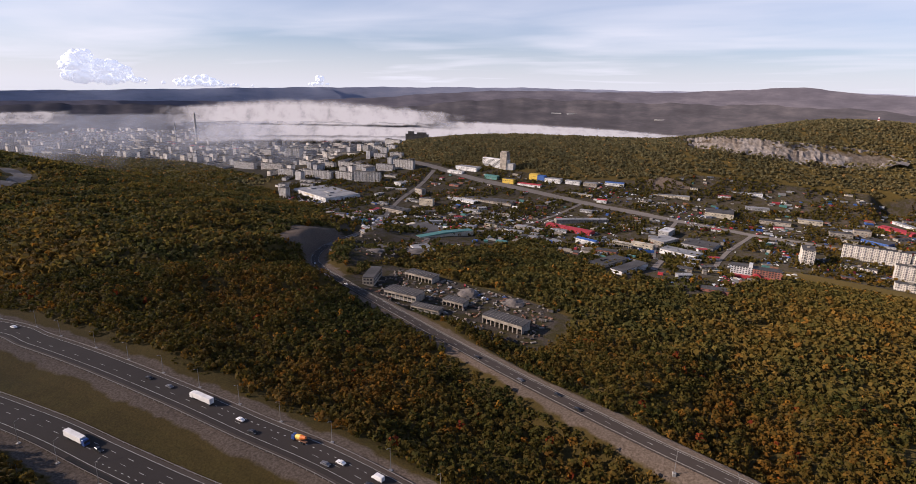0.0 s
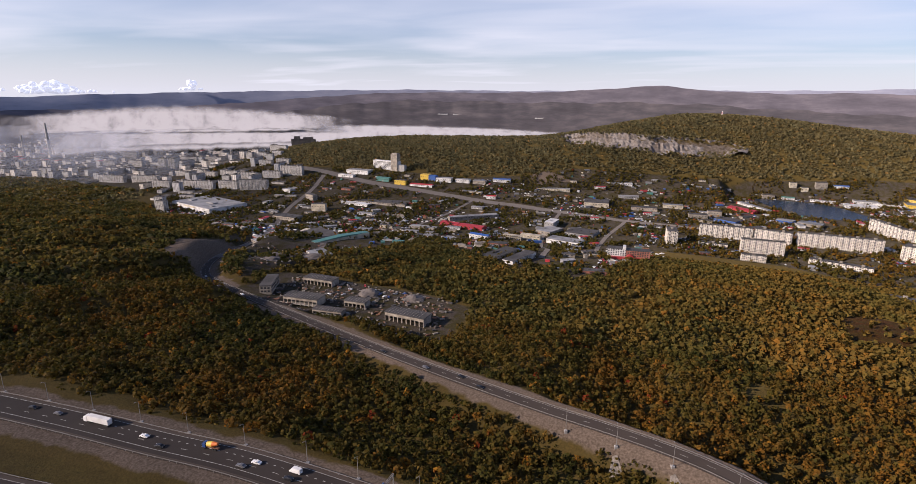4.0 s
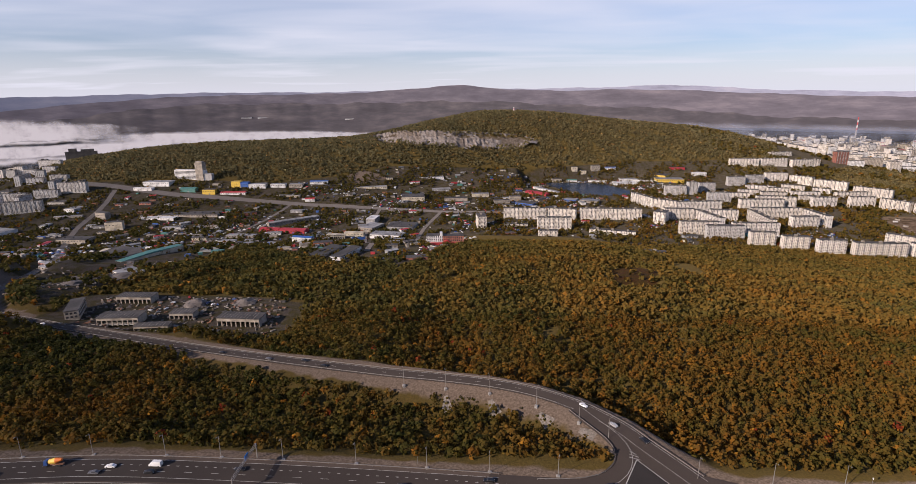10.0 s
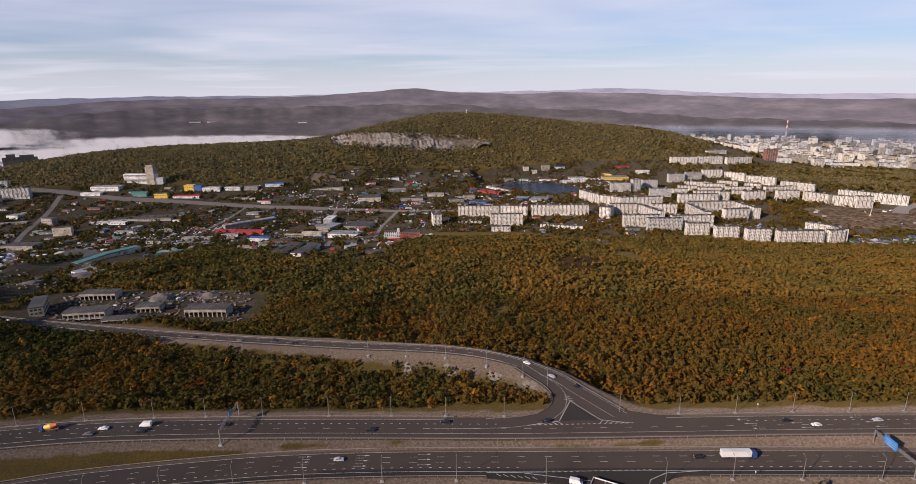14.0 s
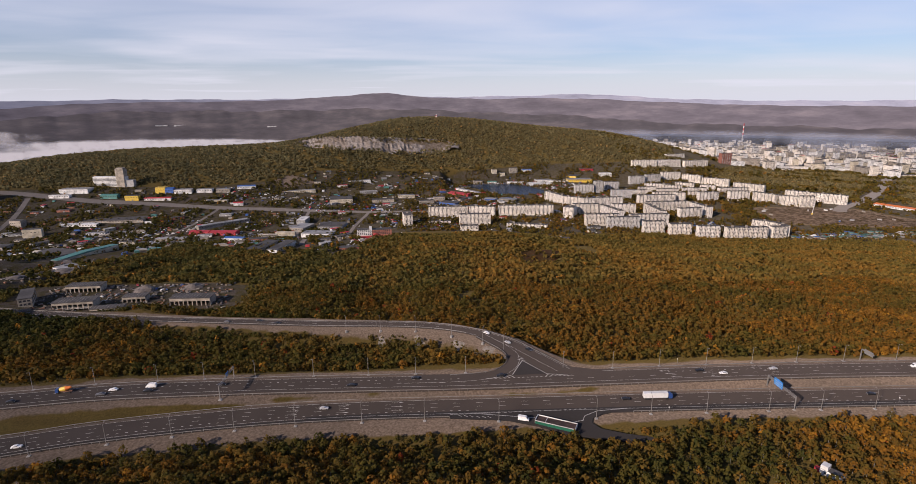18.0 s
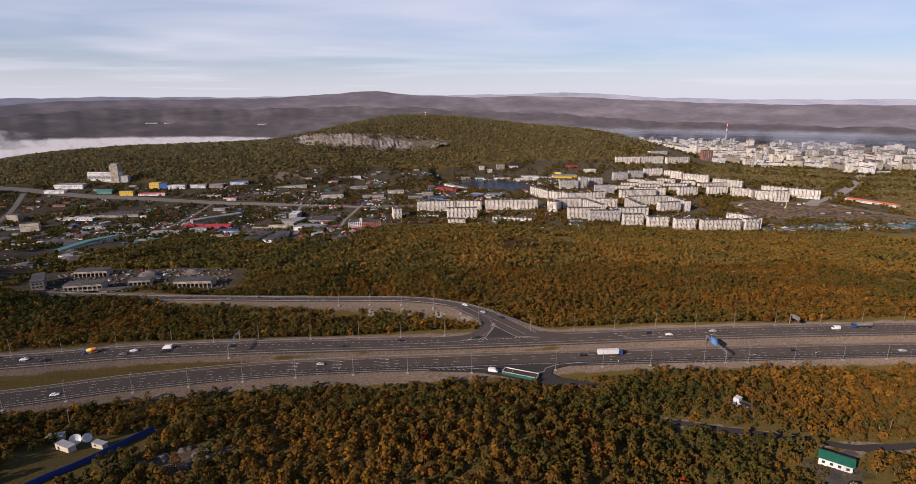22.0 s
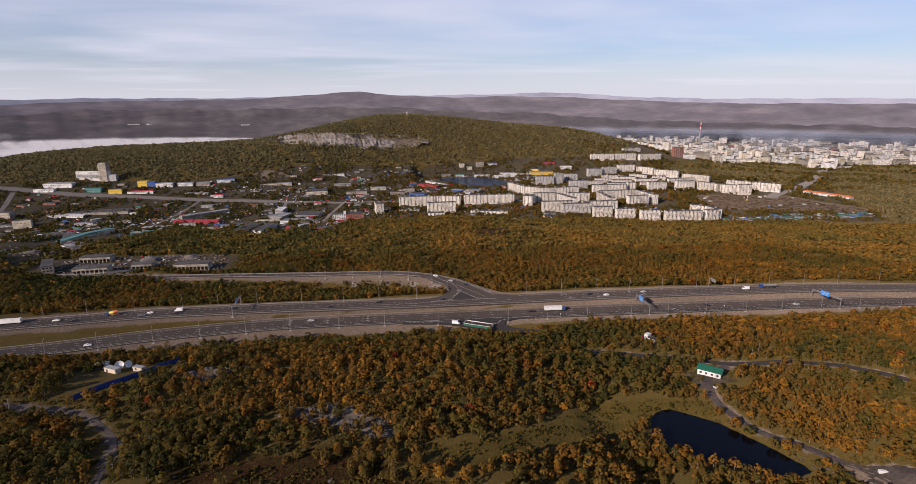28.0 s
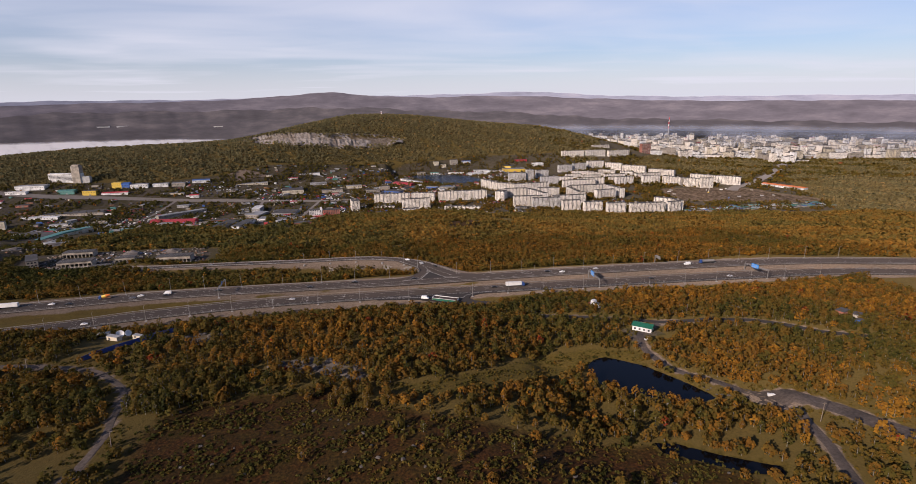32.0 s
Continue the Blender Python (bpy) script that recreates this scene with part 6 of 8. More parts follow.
RAMP_LAMPS = [(-114, 74.5), (-89, 69), (-64, 61.5), (-39.5, 47.5), (-20, 31), (-8.6, 17)]
for x, y in RAMP_LAMPS:
    d, h = road_reach(np.array([float(x)]), np.array([float(y)]), RAMP)
    copy_thing(near_lamp, pose(x, y, float(h[0]) - 0.3, 0, 0, 20 if x < -50 else -30 if x < -15 else -60))
    # stone-pitched cone below the lamp
for x, y, turn in ((-89, 66, 190), (-64, 58.5, 200), (-39, 44, 215), (-21, 27.5, 230), (-10, 10, 250)):
    c, s = math.cos(radians(turn + 90)), math.sin(radians(turn + 90))
    top = float(road_reach(np.array([float(x)]), np.array([float(y)]), RAMP)[1][0]) - 0.8
    rs = np.random.RandomState(int(abs(x)))
    cone = thing("stone_pitching", pose(x, y, top), "pale stone-pitched fan on the gravel bank", "stone slope", "stone cones")
    for i in range(7):
        for j in range(5):
            o0, o1, spread = 0.8 + i * 1.3, 2.04 + i * 1.3, lambda o: 0.9 + 0.26 * o
            corner = []
            for o, u in ((o0, j / 5 + 0.012), (o0, j / 5 + 0.188), (o1, j / 5 + 0.188), (o1, j / 5 + 0.012)):
                w = (u * 2 - 1) * spread(o)
                corner.append((c * o - s * w, s * o + c * w))
            lift = rs.uniform(0.16, 0.24)
            v = [(px, py, ground_z(x + px, y + py) - top + h) for h in (-0.3, lift) for px, py in corner]
            part("stone", mesh_of("stone", v, [(0, 1, 5, 4), (1, 2, 6, 5), (2, 3, 7, 6), (3, 0, 4, 7), (4, 5, 6, 7)]), M_STONE, cone)


def gantry(x, y, z, span, ang, label, sign_from, sign_to, sign_h, sign_mat):
    ob = thing("sign_gantry", pose(x, y, z, 0, 0, ang), label, "sign gantry")
    for v in (0, span):
        part("footing", boxes([(-0.9, v - 0.9, -1.5, 0.9, v + 0.9, 0.5)], 0.2), M_CONCRETE, ob)
        part("post", boxes([(-0.22, v - 0.22, 0.4, 0.22, v + 0.22, 8.0)], 0.04), M_STEEL, ob)
    bm = boxes([(-0.4, 0, 7.9, -0.24, span, 8.06), (0.24, 0, 7.9, 0.4, span, 8.06), (-0.4, 0, 7.0, -0.24, span, 7.16), (0.24, 0, 7.0, 0.4, span, 7.16)])
    n = int(span / 1.6)
    for i in range(n):
        s0, s1 = i * span / n, (i + 1) * span / n
        for u in (-0.32, 0.32):
            tube(bm, (u, s0, 7.1 if i % 2 else 8.0), (u, s1, 8.0 if i % 2 else 7.1), 0.05, 0.05, 5)
    part("truss", bm, M_STEEL, ob)
    panel = part("sign_panel", boxes([(-0.7, sign_from, 6.2, -0.52, sign_to, 6.2 + sign_h)], 0.03), sign_mat, ob, "blue direction panel with white bars")
    for k in range(3):
        part("bar", boxes([(-0.74, sign_from + 0.5, 6.7 + k * (sign_h - 0.8) / 3, -0.705, sign_to - 0.7 - 0.4 * (k % 2), 6.95 + k * (sign_h - 0.8) / 3)]), M_PAINT, panel)
    return ob


gantry(-167, -27.5, -3.6, 23, 0, "steel gantry over one carriageway with a small blue sign", 13, 16.5, 2.4, M_SIGN)
gantry(131.5, -57.5, -6.4, 23, 0, "steel gantry over the carriageway with a large blue sign", 10, 17, 4.0, M_SIGN)
gantry(276, -65, -6.4, 23, 12, "steel gantry over the carriageway with a blue sign", 9, 16, 3.6, M_SIGN)
for x, y, z, rz in ((203, -13.5, -3, 0),):
    ob = thing("sign_mast", pose(x, y, z, 0, 0, rz), "cantilever sign mast seen from behind", "road sign")
    part("post", boxes([(-0.25, -0.25, -1, 0.25, 0.25, 7.5)], 0.04), M_STEEL, ob)
    part("arm", boxes([(-0.25, -9, 6.9, 0.25, 0.25, 7.5)], 0.04), M_STEEL, ob)
    part("sign_panel", boxes([(0.3, -8, 5.4, 0.45, -1.5, 8.2)], 0.03), M_STEEL, ob, "grey back of a sign panel")
for x, y, z in ((190, -56, 0), (-165, -56, 0), (-95, -5, 0), (92, -9, 0), (66, -55, 0)):
    ob = thing("road_sign", pose(x, y, ground_z(x, y)), "small round road sign on a thin post", "road sign", "small road signs")
    bm = bmesh.new()
    tube(bm, (0, 0, -0.5), (0, 0, 3), 0.06, 0.06, 6)
    part("post", bm, M_STEEL, ob)
    bm = bmesh.new()
    tube(bm, (-0.02, 0, 3.2), (0.02, 0, 3.2), 0.45, 0.45, 14)
    part("face", bm, M_WHITE, ob)


# ---- vehicles ----
def wheel_mesh():
    bm = bmesh.new()
    tube(bm, (0, -0.11, 0), (0, 0.11, 0), 0.33, 0.33, 12)
    return bm_mesh(bm, "wheel", M_BLACK)


WHEEL = wheel_mesh()


def profile_body(name, outline, half, material, taper=0.06):
    """Side outline (x, z), drawn out across the car and narrowed towards the roof."""
    bm = bmesh.new()
    zs = [z for _, z in outline]
    lo, hi = min(zs), max(zs)
    rings = []
    for s in (-1, 1):
        rings.append([bm.verts.new((x, s * half * (1 - taper * max(0, (z - 0.75)) / max(0.1, hi - 0.75) * 2), z)) for x, z in outline])
    bm.faces.new(rings[0])
    bm.faces.new(list(reversed(rings[1])))
    n = len(outline)
    for i in range(n):
        bm.faces.new((rings[0][i], rings[1][i], rings[1][(i + 1) % n], rings[0][(i + 1) % n]))
    bmesh.ops.recalc_face_normals(bm, faces=bm.faces)
    bmesh.ops.bevel(bm, geom=list(bm.edges), offset=0.05, segments=1, affect="EDGES")
    return bm_mesh(bm, name, material)


PAINTS = {"white": (0.75, 0.75, 0.74), "silver": (0.42, 0.42, 0.43), "black": (0.015, 0.015, 0.017), "red": (0.35, 0.03, 0.03), "blue": (0.03, 0.07, 0.22), "grey": (0.12, 0.12, 0.13)}
PAINT_M = {k: plain(k + "_car_paint", c, 0.28) for k, c in PAINTS.items()}
CARS = {}


def car(m, colour, suv=False, where="on the road"):
    key = (colour, suv, where)
    if key in CARS:
        return copy_thing(CARS[key], m)
    ob = thing("car", m, "%s %s %s" % (colour, "off-road estate car" if suv else "saloon car", where), "car", "cars " + where)
    top = 1.72 if suv else 1.45
    body = profile_body("body", [(-2.2, 0.3), (-2.25, 0.75), (-2.0, 0.92), (-0.95, 1.0 if not suv else 1.1), (-0.3, top), (1.0 if not suv else 1.7, top), (1.75 if not suv else 2.15, 1.02), (2.2, 0.9), (2.25, 0.35)], 0.88, PAINT_M[colour])
    part("body", body, None, ob)
    part("glazing", boxes([(-0.55, -0.86, 1.03, 1.25, 0.86, top - 0.12)], 0.05), M_GLASS, ob)
    for x in (-1.4, 1.4):
        for y in (-0.8, 0.8):
            o = part("wheel", WHEEL, None, ob)
            o.location = (x, y, 0.33)
    part("lights", boxes([(-2.28, -0.75, 0.6, -2.2, -0.4, 0.78), (-2.28, 0.4, 0.6, -2.2, 0.75, 0.78), (2.2, -0.75, 0.65, 2.29, -0.45, 0.85), (2.2, 0.45, 0.65, 2.29, 0.75, 0.85)]), M_WHITE, ob)
    CARS[key] = ob
    return ob


def van(m, label="white panel van on the road"):
    ob = thing("van", m, label, "van")
    part("body", profile_body("body", [(-2.7, 0.35), (-2.75, 1.0), (-2.2, 1.25), (-1.5, 2.2), (-1.1, 2.45), (2.7, 2.45), (2.75, 0.35)], 0.98, PAINT_M["white"], 0.02), None, ob)
    part("windscreen", boxes([(-2.05, -0.85, 1.35, -1.55, 0.85, 2.1)], 0.05), M_GLASS, ob)
    for x in (-1.8, 1.7):
        for y in (-0.88, 0.88):
            o = part("wheel", WHEEL, None, ob)
            o.location = (x, y, 0.33)
    return ob


def lorry(m, label, cab, box, length=13.0, tank=False):
    ob = thing("lorry", m, label, "lorry")
    part("cab", profile_body("cab", [(-8.2, 0.6), (-8.25, 1.8), (-8.0, 3.1), (-7.4, 3.4), (-6.2, 3.4), (-6.2, 0.6)], 1.22, cab, 0.02), None, ob)
    part("windscreen", boxes([(-8.3, -1.05, 1.9, -8.0, 1.05, 2.8)], 0.03), M_GLASS, ob)
    if tank:
        bm = bmesh.new()
        tube(bm, (-5.8, 0, 2.3), (-5.8 + length, 0, 2.3), 1.15, 1.15, 18)
        part("tank", bm, box, ob)
    else:
        part("trailer", boxes([(-5.8, -1.25, 1.1, -5.8 + length, 1.25, 3.9)], 0.06), box, ob)
    part("chassis", boxes([(-7.8, -0.5, 0.6, -6 + length, 0.5, 1.05)]), M_BLACK, ob)
    for x in (-7.2, -4.9, length - 8.6, length - 7.7, length - 6.8):
        for y in (-1.05, 1.05):
            o = part("wheel", WHEEL, None, ob)
            o.location, o.scale = (x, y, 0.5), (1.5, 1.4, 1.5)
    return ob


def on(path, side, x, off, flip=False):
    a, b, z, t = along(path, side, x, off)
    return pose(a, b, z + 0.02, 0, 0, t + (180 if flip else 0))


# far carriageway: traffic heads west
for x, off, colour, suv in ((-491, 3, "white", 0), (-358, 2.6, "black", 0), (-341, 2.4, "grey", 0), (-287, 1.2, "white", 0), (-276, -2.4, "black", 0), (-233, -2.6, "grey", 0), (-229, 1.5, "white", 0), (-209, -1.8, "black", 1),
                            (-171, 2.2, "black", 0), (-65, 4.2, "black", 0), (-14.6, 4.4, "black", 1), (99.8, 2.4, "black", 0), (110, -1.5, "white", 0), (144, 2.0, "silver", 0), (-100, -2.4, "black", 0)):
    car(on(far_path, far_side, x, off), colour, bool(suv))
for x, off, colour, suv in ((-249, -3.2, "white", 0), (-110, 2.2, "silver", 0), (183, 1.8, "black", 0), (50, 2.2, "black", 0), (-320, 1, "black", 1), (250, -2.5, "silver", 0)):
    car(on(near_path, near_side, x, off, True), colour, bool(suv))
van(on(far_path, far_side, -208.6, 3.0))
van(on(far_path, far_side, 228, 1.2))
van(pose(-9.5, -56.5, -5.35, 0, 0, 160), "white van parked in the lay-by mouth")
lorry(on(far_path, far_side, -315, 2.4), "white articulated lorry on the carriageway", PAINT_M["white"], M_WHITE)
lorry(on(far_path, far_side, 246, 3.2), "blue tanker lorry with a silver tank", PAINT_M["blue"], M_STEEL, 11, True)
lorry(on(near_path, near_side, 66, 2.4, True), "lorry with a blue cab and white box trailer", PAINT_M["blue"], M_WHITE)
lorry(on(near_path, near_side, -336, 0.5, True), "blue-cabbed lorry with a white box trailer", PAINT_M["blue"], M_WHITE)
mixer = thing("concrete_mixer", on(far_path, far_side, -253, 3.4), "concrete mixer lorry with a yellow and orange drum", "lorry")
part("cab", profile_body("cab", [(-4, 0.6), (-4.05, 1.8), (-3.8, 2.8), (-2.4, 2.8), (-2.4, 0.6)], 1.2, PAINT_M["blue"], 0.02), None, mixer)
bm = bmesh.new()
tube(bm, (-2.0, 0, 2.0), (1.0, 0, 2.4), 1.0, 1.3, 14)
part("drum", bm, M_YELLOW, mixer)
bm = bmesh.new()
tube(bm, (1.0, 0, 2.4), (3.6, 0, 3.0), 1.3, 0.6, 14)
part("drum_mouth", bm, M_ORANGE, mixer)
part("chassis", boxes([(-4, -0.6, 0.6, 4, 0.6, 1.1)]), M_RUST, mixer)
for x in (-3.2, 1.6, 2.7):
    for y in (-1.05, 1.05):
        o = part("wheel", WHEEL, None, mixer)
        o.location, o.scale = (x, y, 0.5), (1.5, 1.4, 1.5)
for x, off, colour in ((-251, 1.8, "black"), (-211, 1.8, "grey"), (-187, -1.8, "black"), (-169, 1.8, "black"), (-446, 1.6, "white"), (-534, 1.6, "silver"), (-2.5, 1.6, "silver"), (-18, -1.8, "white"), (6.5, -1.6, "black")):
    i = int(np.argmin(np.abs(ramp_path[:, 0] - x)))
    p, n = ramp_path[i], ramp_side[i]
    car(pose(p[0] + n[0] * off, p[1] + n[1] * off, p[2] + 0.02, 0, 0, math.degrees(math.atan2(n[1], n[0])) - 90 + (180 if off > 0 else 0)), colour)
# long green open-topped trailer unit in the lay-by
M_EARTH = mat("dark_brown_deck", (0.035, 0.018, 0.014), (0.07, 0.04, 0.03), 1.0, 0.2)
tub = thing("site_platform", pose(-3, -57.0, -5.9, 0, 0, -28) @ Matrix.Diagonal((0.82, 0.8, 0.8, 1)), "long dark-decked platform with a white rim standing in the lay-by", "trailer")
part("deck", boxes([(0, -3.2, 1.9, 24, 3.2, 2.3)]), M_EARTH, tub, "dark brown planked deck")
part("rim", boxes([(-0.2, -3.45, 2.3, 24.2, -3.2, 2.75), (-0.2, 3.2, 2.3, 24.2, 3.45, 2.9), (-0.2, -3.2, 0.6, 0, 3.2, 3.2), (24, -3.2, 0.6, 24.2, 3.2, 2.9), (6, -3.2, 2.3, 6.2, 3.2, 2.6)]), M_WHITE, tub, "white side walls")
part("skirt", boxes([(0.2, -3.62, 0.4, 24, -3.5, 2.2)]), M_GREEN, tub, "green side panel")
for x in (3, 12, 21):
    for y in (-2.6, 2.6):
        part("leg", boxes([(x - 0.3, y - 0.3, -0.6, x + 0.3, y + 0.3, 0.4)]), M_STEEL, tub)

# ---- foreground places ----
hut = thing("white_hut", pose(98.5, -117.5, ground_z(102, -120) - 0.1, 0, 0, -58) @ Matrix.Diagonal((0.82, 0.82, 0.8, 1)), "small white hut with dark windows in a clearing", "hut")
part("wall", boxes([(0, 0, -1, 9.5, 4.5, 3.2)], 0.03), M_WHITE, hut)
part("roof", boxes([(-0.1, 0.1, 3.2, 9.6, 4.6, 3.35)]), M_ROOF, hut)
part("porch", boxes([(-2.6, 0.8, -0.5, -0.05, 3.2, 2.0)]), M_RED, hut, "red porch")
part("roof_room", boxes([(0.2, 0.05, 3.35, 3.4, 4.2, 5.4)], 0.03), M_WHITE, hut)
for i in range(3):
    part("window", boxes([(2.2 + i * 2.5, -0.08, 1.2, 3.0 + i * 2.5, 0.1, 2.3)]), M_GLASS, hut)
green = thing("green_roofed_house", pose(105, -166, ground_z(110, -170) - 0.2, 0, 0, -42) @ Matrix.Diagonal((0.9, 0.9, 0.9, 1)), "white service house with a dark green roof", "house")
part("wall", boxes([(0, 0, -1, 12.5, 7, 3.6)], 0.03), M_WHITE, green)
bm = bmesh.new()
vs = [bm.verts.new(p) for p in ((-0.6, -0.8, 3.5), (13.1, -0.8, 3.5), (13.1, 7.8, 3.5), (-0.6, 7.8, 3.5), (-0.6, 3.5, 5.4), (13.1, 3.5, 5.4))]
for f in ((0, 1, 5, 4), (2, 3, 4, 5), (1, 2, 5), (3, 0, 4), (3, 2, 1, 0)):
    bm.faces.new([vs[i] for i in f])
bmesh.ops.recalc_face_normals(bm, faces=bm.faces)
part("roof", bm, M_GREEN, green, "dark green sheet roof")
for i in range(4):
    part("window", boxes([(1.2 + i * 3, -0.08, 1.2, 2.4 + i * 3, 0.1, 2.4)]), M_GLASS, green)
part("door", boxes([(12.4, 2.6, 0, 12.6, 3.7, 2.1)]), M_WOOD, green)
car(pose(107, -181, ground_z(107, -181) + 0.05, 0, 0, 25), "silver", True, "parked by the house")
shelter = thing("roadside_box", pose(183, -151, ground_z(184, -150), 0, 0, 8), "small pale concrete store half hidden by birches", "store")
part("wall", boxes([(0, 0, -0.5, 7, 3.5, 2.4)], 0.05), M_OLDWALL, shelter)
part("roof", boxes([(-0.3, -0.3, 2.4, 7.3, 3.8, 2.65)]), M_CONCRETE, shelter)
for x, y, w, d, h, rz, lab, mm in ((238, -178, 7, 5, 3.2, 20, "small reddish hut in birch scrub", M_BRICK), (244, -184, 6, 4, 2.6, 35, "low grey shed in birch scrub", M_OLDWALL), (236, -188, 5, 3, 2.2, -20, "blue sheet shed in birch scrub", M_BLUE)):
    ob = thing("scrub_hut", pose(x, y, ground_z(x, y), 0, 0, rz), lab, "hut")
    part("wall", boxes([(0, 0, -0.5, w, d, h)], 0.04), mm, ob)
    part("roof", boxes([(-0.3, -0.3, h, w + 0.3, d + 0.3, h + 0.25)]), M_ROOF, ob)
block = tagged(part("white_block", boxes([(-1.6, -0.6, -0.2, 1.6, 0.6, 1.1)], 0.08), M_WHITE, None), "white block lying at the fork of a track", "block")
block.matrix_world = pose(132.5, -249.5, ground_z(132, -249), 0, 0, -20)


# blue fence, dishes and rubble west of the wood
def fence(pts, h, material, label, step=2.4):
    ob = thing("sheet_fence", Matrix(), label, "fence")
    path, side = smooth_path(pts, step)
    for a, b in zip(path[:-1], path[1:]):
        za, zb = ground_z(*a[:2]), ground_z(*b[:2])
        d = Vector((b[0] - a[0], b[1] - a[1], 0)).normalized()
        n = Vector((-d.y, d.x, 0)) * 0.05
        v = [(a[0] - n.x, a[1] - n.y, za), (b[0] - n.x, b[1] - n.y, zb), (b[0] - n.x, b[1] - n.y, zb + h), (a[0] - n.x, a[1] - n.y, za + h), (a[0] + n.x, a[1] + n.y, za), (b[0] + n.x, b[1] + n.y, zb), (b[0] + n.x, b[1] + n.y, zb + h), (a[0] + n.x, a[1] + n.y, za + h)]
        part("panel", mesh_of("panel", v, [(0, 1, 2, 3), (7, 6, 5, 4), (3, 2, 6, 7), (1, 5, 6, 2), (4, 0, 3, 7)]), material, ob)
        part("post", boxes([(a[0] - 0.04, a[1] - 0.04, za - 0.3, a[0] + 0.04, a[1] + 0.04, za + h - 0.1)]), M_STEEL, ob)
    return ob


fence([(-194, -174), (-186, -164), (-178, -154), (-172, -140), (-167, -124)], 2.6, plain("deep_blue_sheet", (0.02, 0.06, 0.26), 0.5), "deep blue sheet fence round a small compound")
fence([(-200, -124), (-190, -121), (-180, -118)], 1.9, M_RUST, "rusty red sheet fence at the wood's edge")
for x, y, r, rz in ((-191, -137, 2.4, 30), (-187.5, -135.5, 2.1, 55)):
    ob = thing("dish_antenna", pose(x, y, ground_z(x, y), 0, 0, rz), "large white dish antenna on a steel foot", "dish antenna", "dish antennas")
    bm = bmesh.new()
    bmesh.ops.create_uvsphere(bm, u_segments=20, v_segments=10, radius=r * 1.5)
    bmesh.ops.delete(bm, geom=[vv for vv in bm.verts if vv.co.z > -r * 1.1], context="VERTS")
    bmesh.ops.translate(bm, verts=bm.verts, vec=(0, 0, r * 1.4))
    bmesh.ops.rotate(bm, verts=bm.verts, cent=(0, 0, 0), matrix=Matrix.Rotation(radians(62), 3, "X"))
    bmesh.ops.translate(bm, verts=bm.verts, vec=(0, 0, 3))
    bmesh.ops.solidify(bm, geom=bm.faces, thickness=0.08)
    part("dish", bm, M_WHITE, ob)
    bm = bmesh.new()
    tube(bm, (0, 0, -0.3), (0, 0, 2.8), 0.18, 0.14)
    part("foot", bm, M_STEEL, ob)
for x, y, w, d, h, rz, lab, mm in ((-197, -140, 8, 3, 2.6, -28, "cream site cabin beside dish antennas", M_CREAM), (-184, -139, 6, 2.4, 2.4, -25, "cream site cabin inside a blue fence", M_CREAM), (-205, -133, 6, 3, 2.4, 10, "grey site cabin half hidden by birches", M_SHEET)):
    ob = thing("site_cabin", pose(x, y, ground_z(x, y) - 0.05, 0, 0, rz), lab, "cabin", "site cabins")
    part("wall", boxes([(0, 0, -0.4, w, d, h)], 0.05), mm, ob)
    part("roof", boxes([(-0.1, -0.1, h, w + 0.1, d + 0.1, h + 0.12)]), M_SHEET, ob)
    part("window", boxes([(1.5, -0.06, 1.1, 2.6, 0.1, 1.9)]), M_GLASS, ob)
for x, y, h in ((-145, -258, 8.5), (133, -277, 9), (-205, -118, 11), (-214, -182, 7.5), (150, -150, 8), (-300, -178, 8)):
    ob = thing("wooden_pole", pose(x, y, ground_z(x, y), 0, 3, 0), "weathered wooden utility pole with a crossarm", "utility pole", "utility poles")
    bm = bmesh.new()
    tube(bm, (0, 0, -0.5), (0, 0, h), 0.16, 0.11)
    part("pole", bm, M_WOOD, ob)
    part("crossarm", boxes([(-0.9, -0.06, h - 0.7, 0.9, 0.06, h - 0.55)]), M_WOOD, ob)

# ---- rocks on the heath and at the crag ----
rs = np.random.RandomState(12)
ROCK_SHAPES = []
for k in range(6):
    bm = bmesh.new()
    bmesh.ops.create_icosphere(bm, subdivisions=2, radius=1)
    for vv in bm.verts:
        q = vv.co.copy()
        vv.co = q * (1 + 0.45 * noise.noise(q * 1.3 + Vector((k * 7, 0, 0))) + 0.18 * noise.noise(q * 3.1 + Vector((0, k * 5, 0))))
        vv.co.z *= 0.6
    ROCK_SHAPES.append(bm_mesh(bm, "boulder", M_ROCK))


def scatter_rocks(n, poly, lo, hi, label, group):
    p = np.array(poly)
    done = 0
    while done < n:
        x, y = rs.uniform(p[:, 0].min(), p[:, 0].max()), rs.uniform(max(-330, p[:, 1].min()), p[:, 1].max())
        if inside(np.array([x]), np.array([y]), poly, 1)[0] < 0.9 or track_gap(np.array([x]), np.array([y]))[0] < 1:
            continue
        ob = tagged(new("boulder", ROCK_SHAPES[rs.randint(6)]), label, "rock", group)
        s = rs.uniform(lo, hi)
        ob.matrix_world = pose(x, y, ground_z(x, y) + 0.1 * s, 0, 0, rs.uniform(0, 360)) @ Matrix.Diagonal((s * rs.uniform(.8, 1.5), s, s, 1))
        done += 1


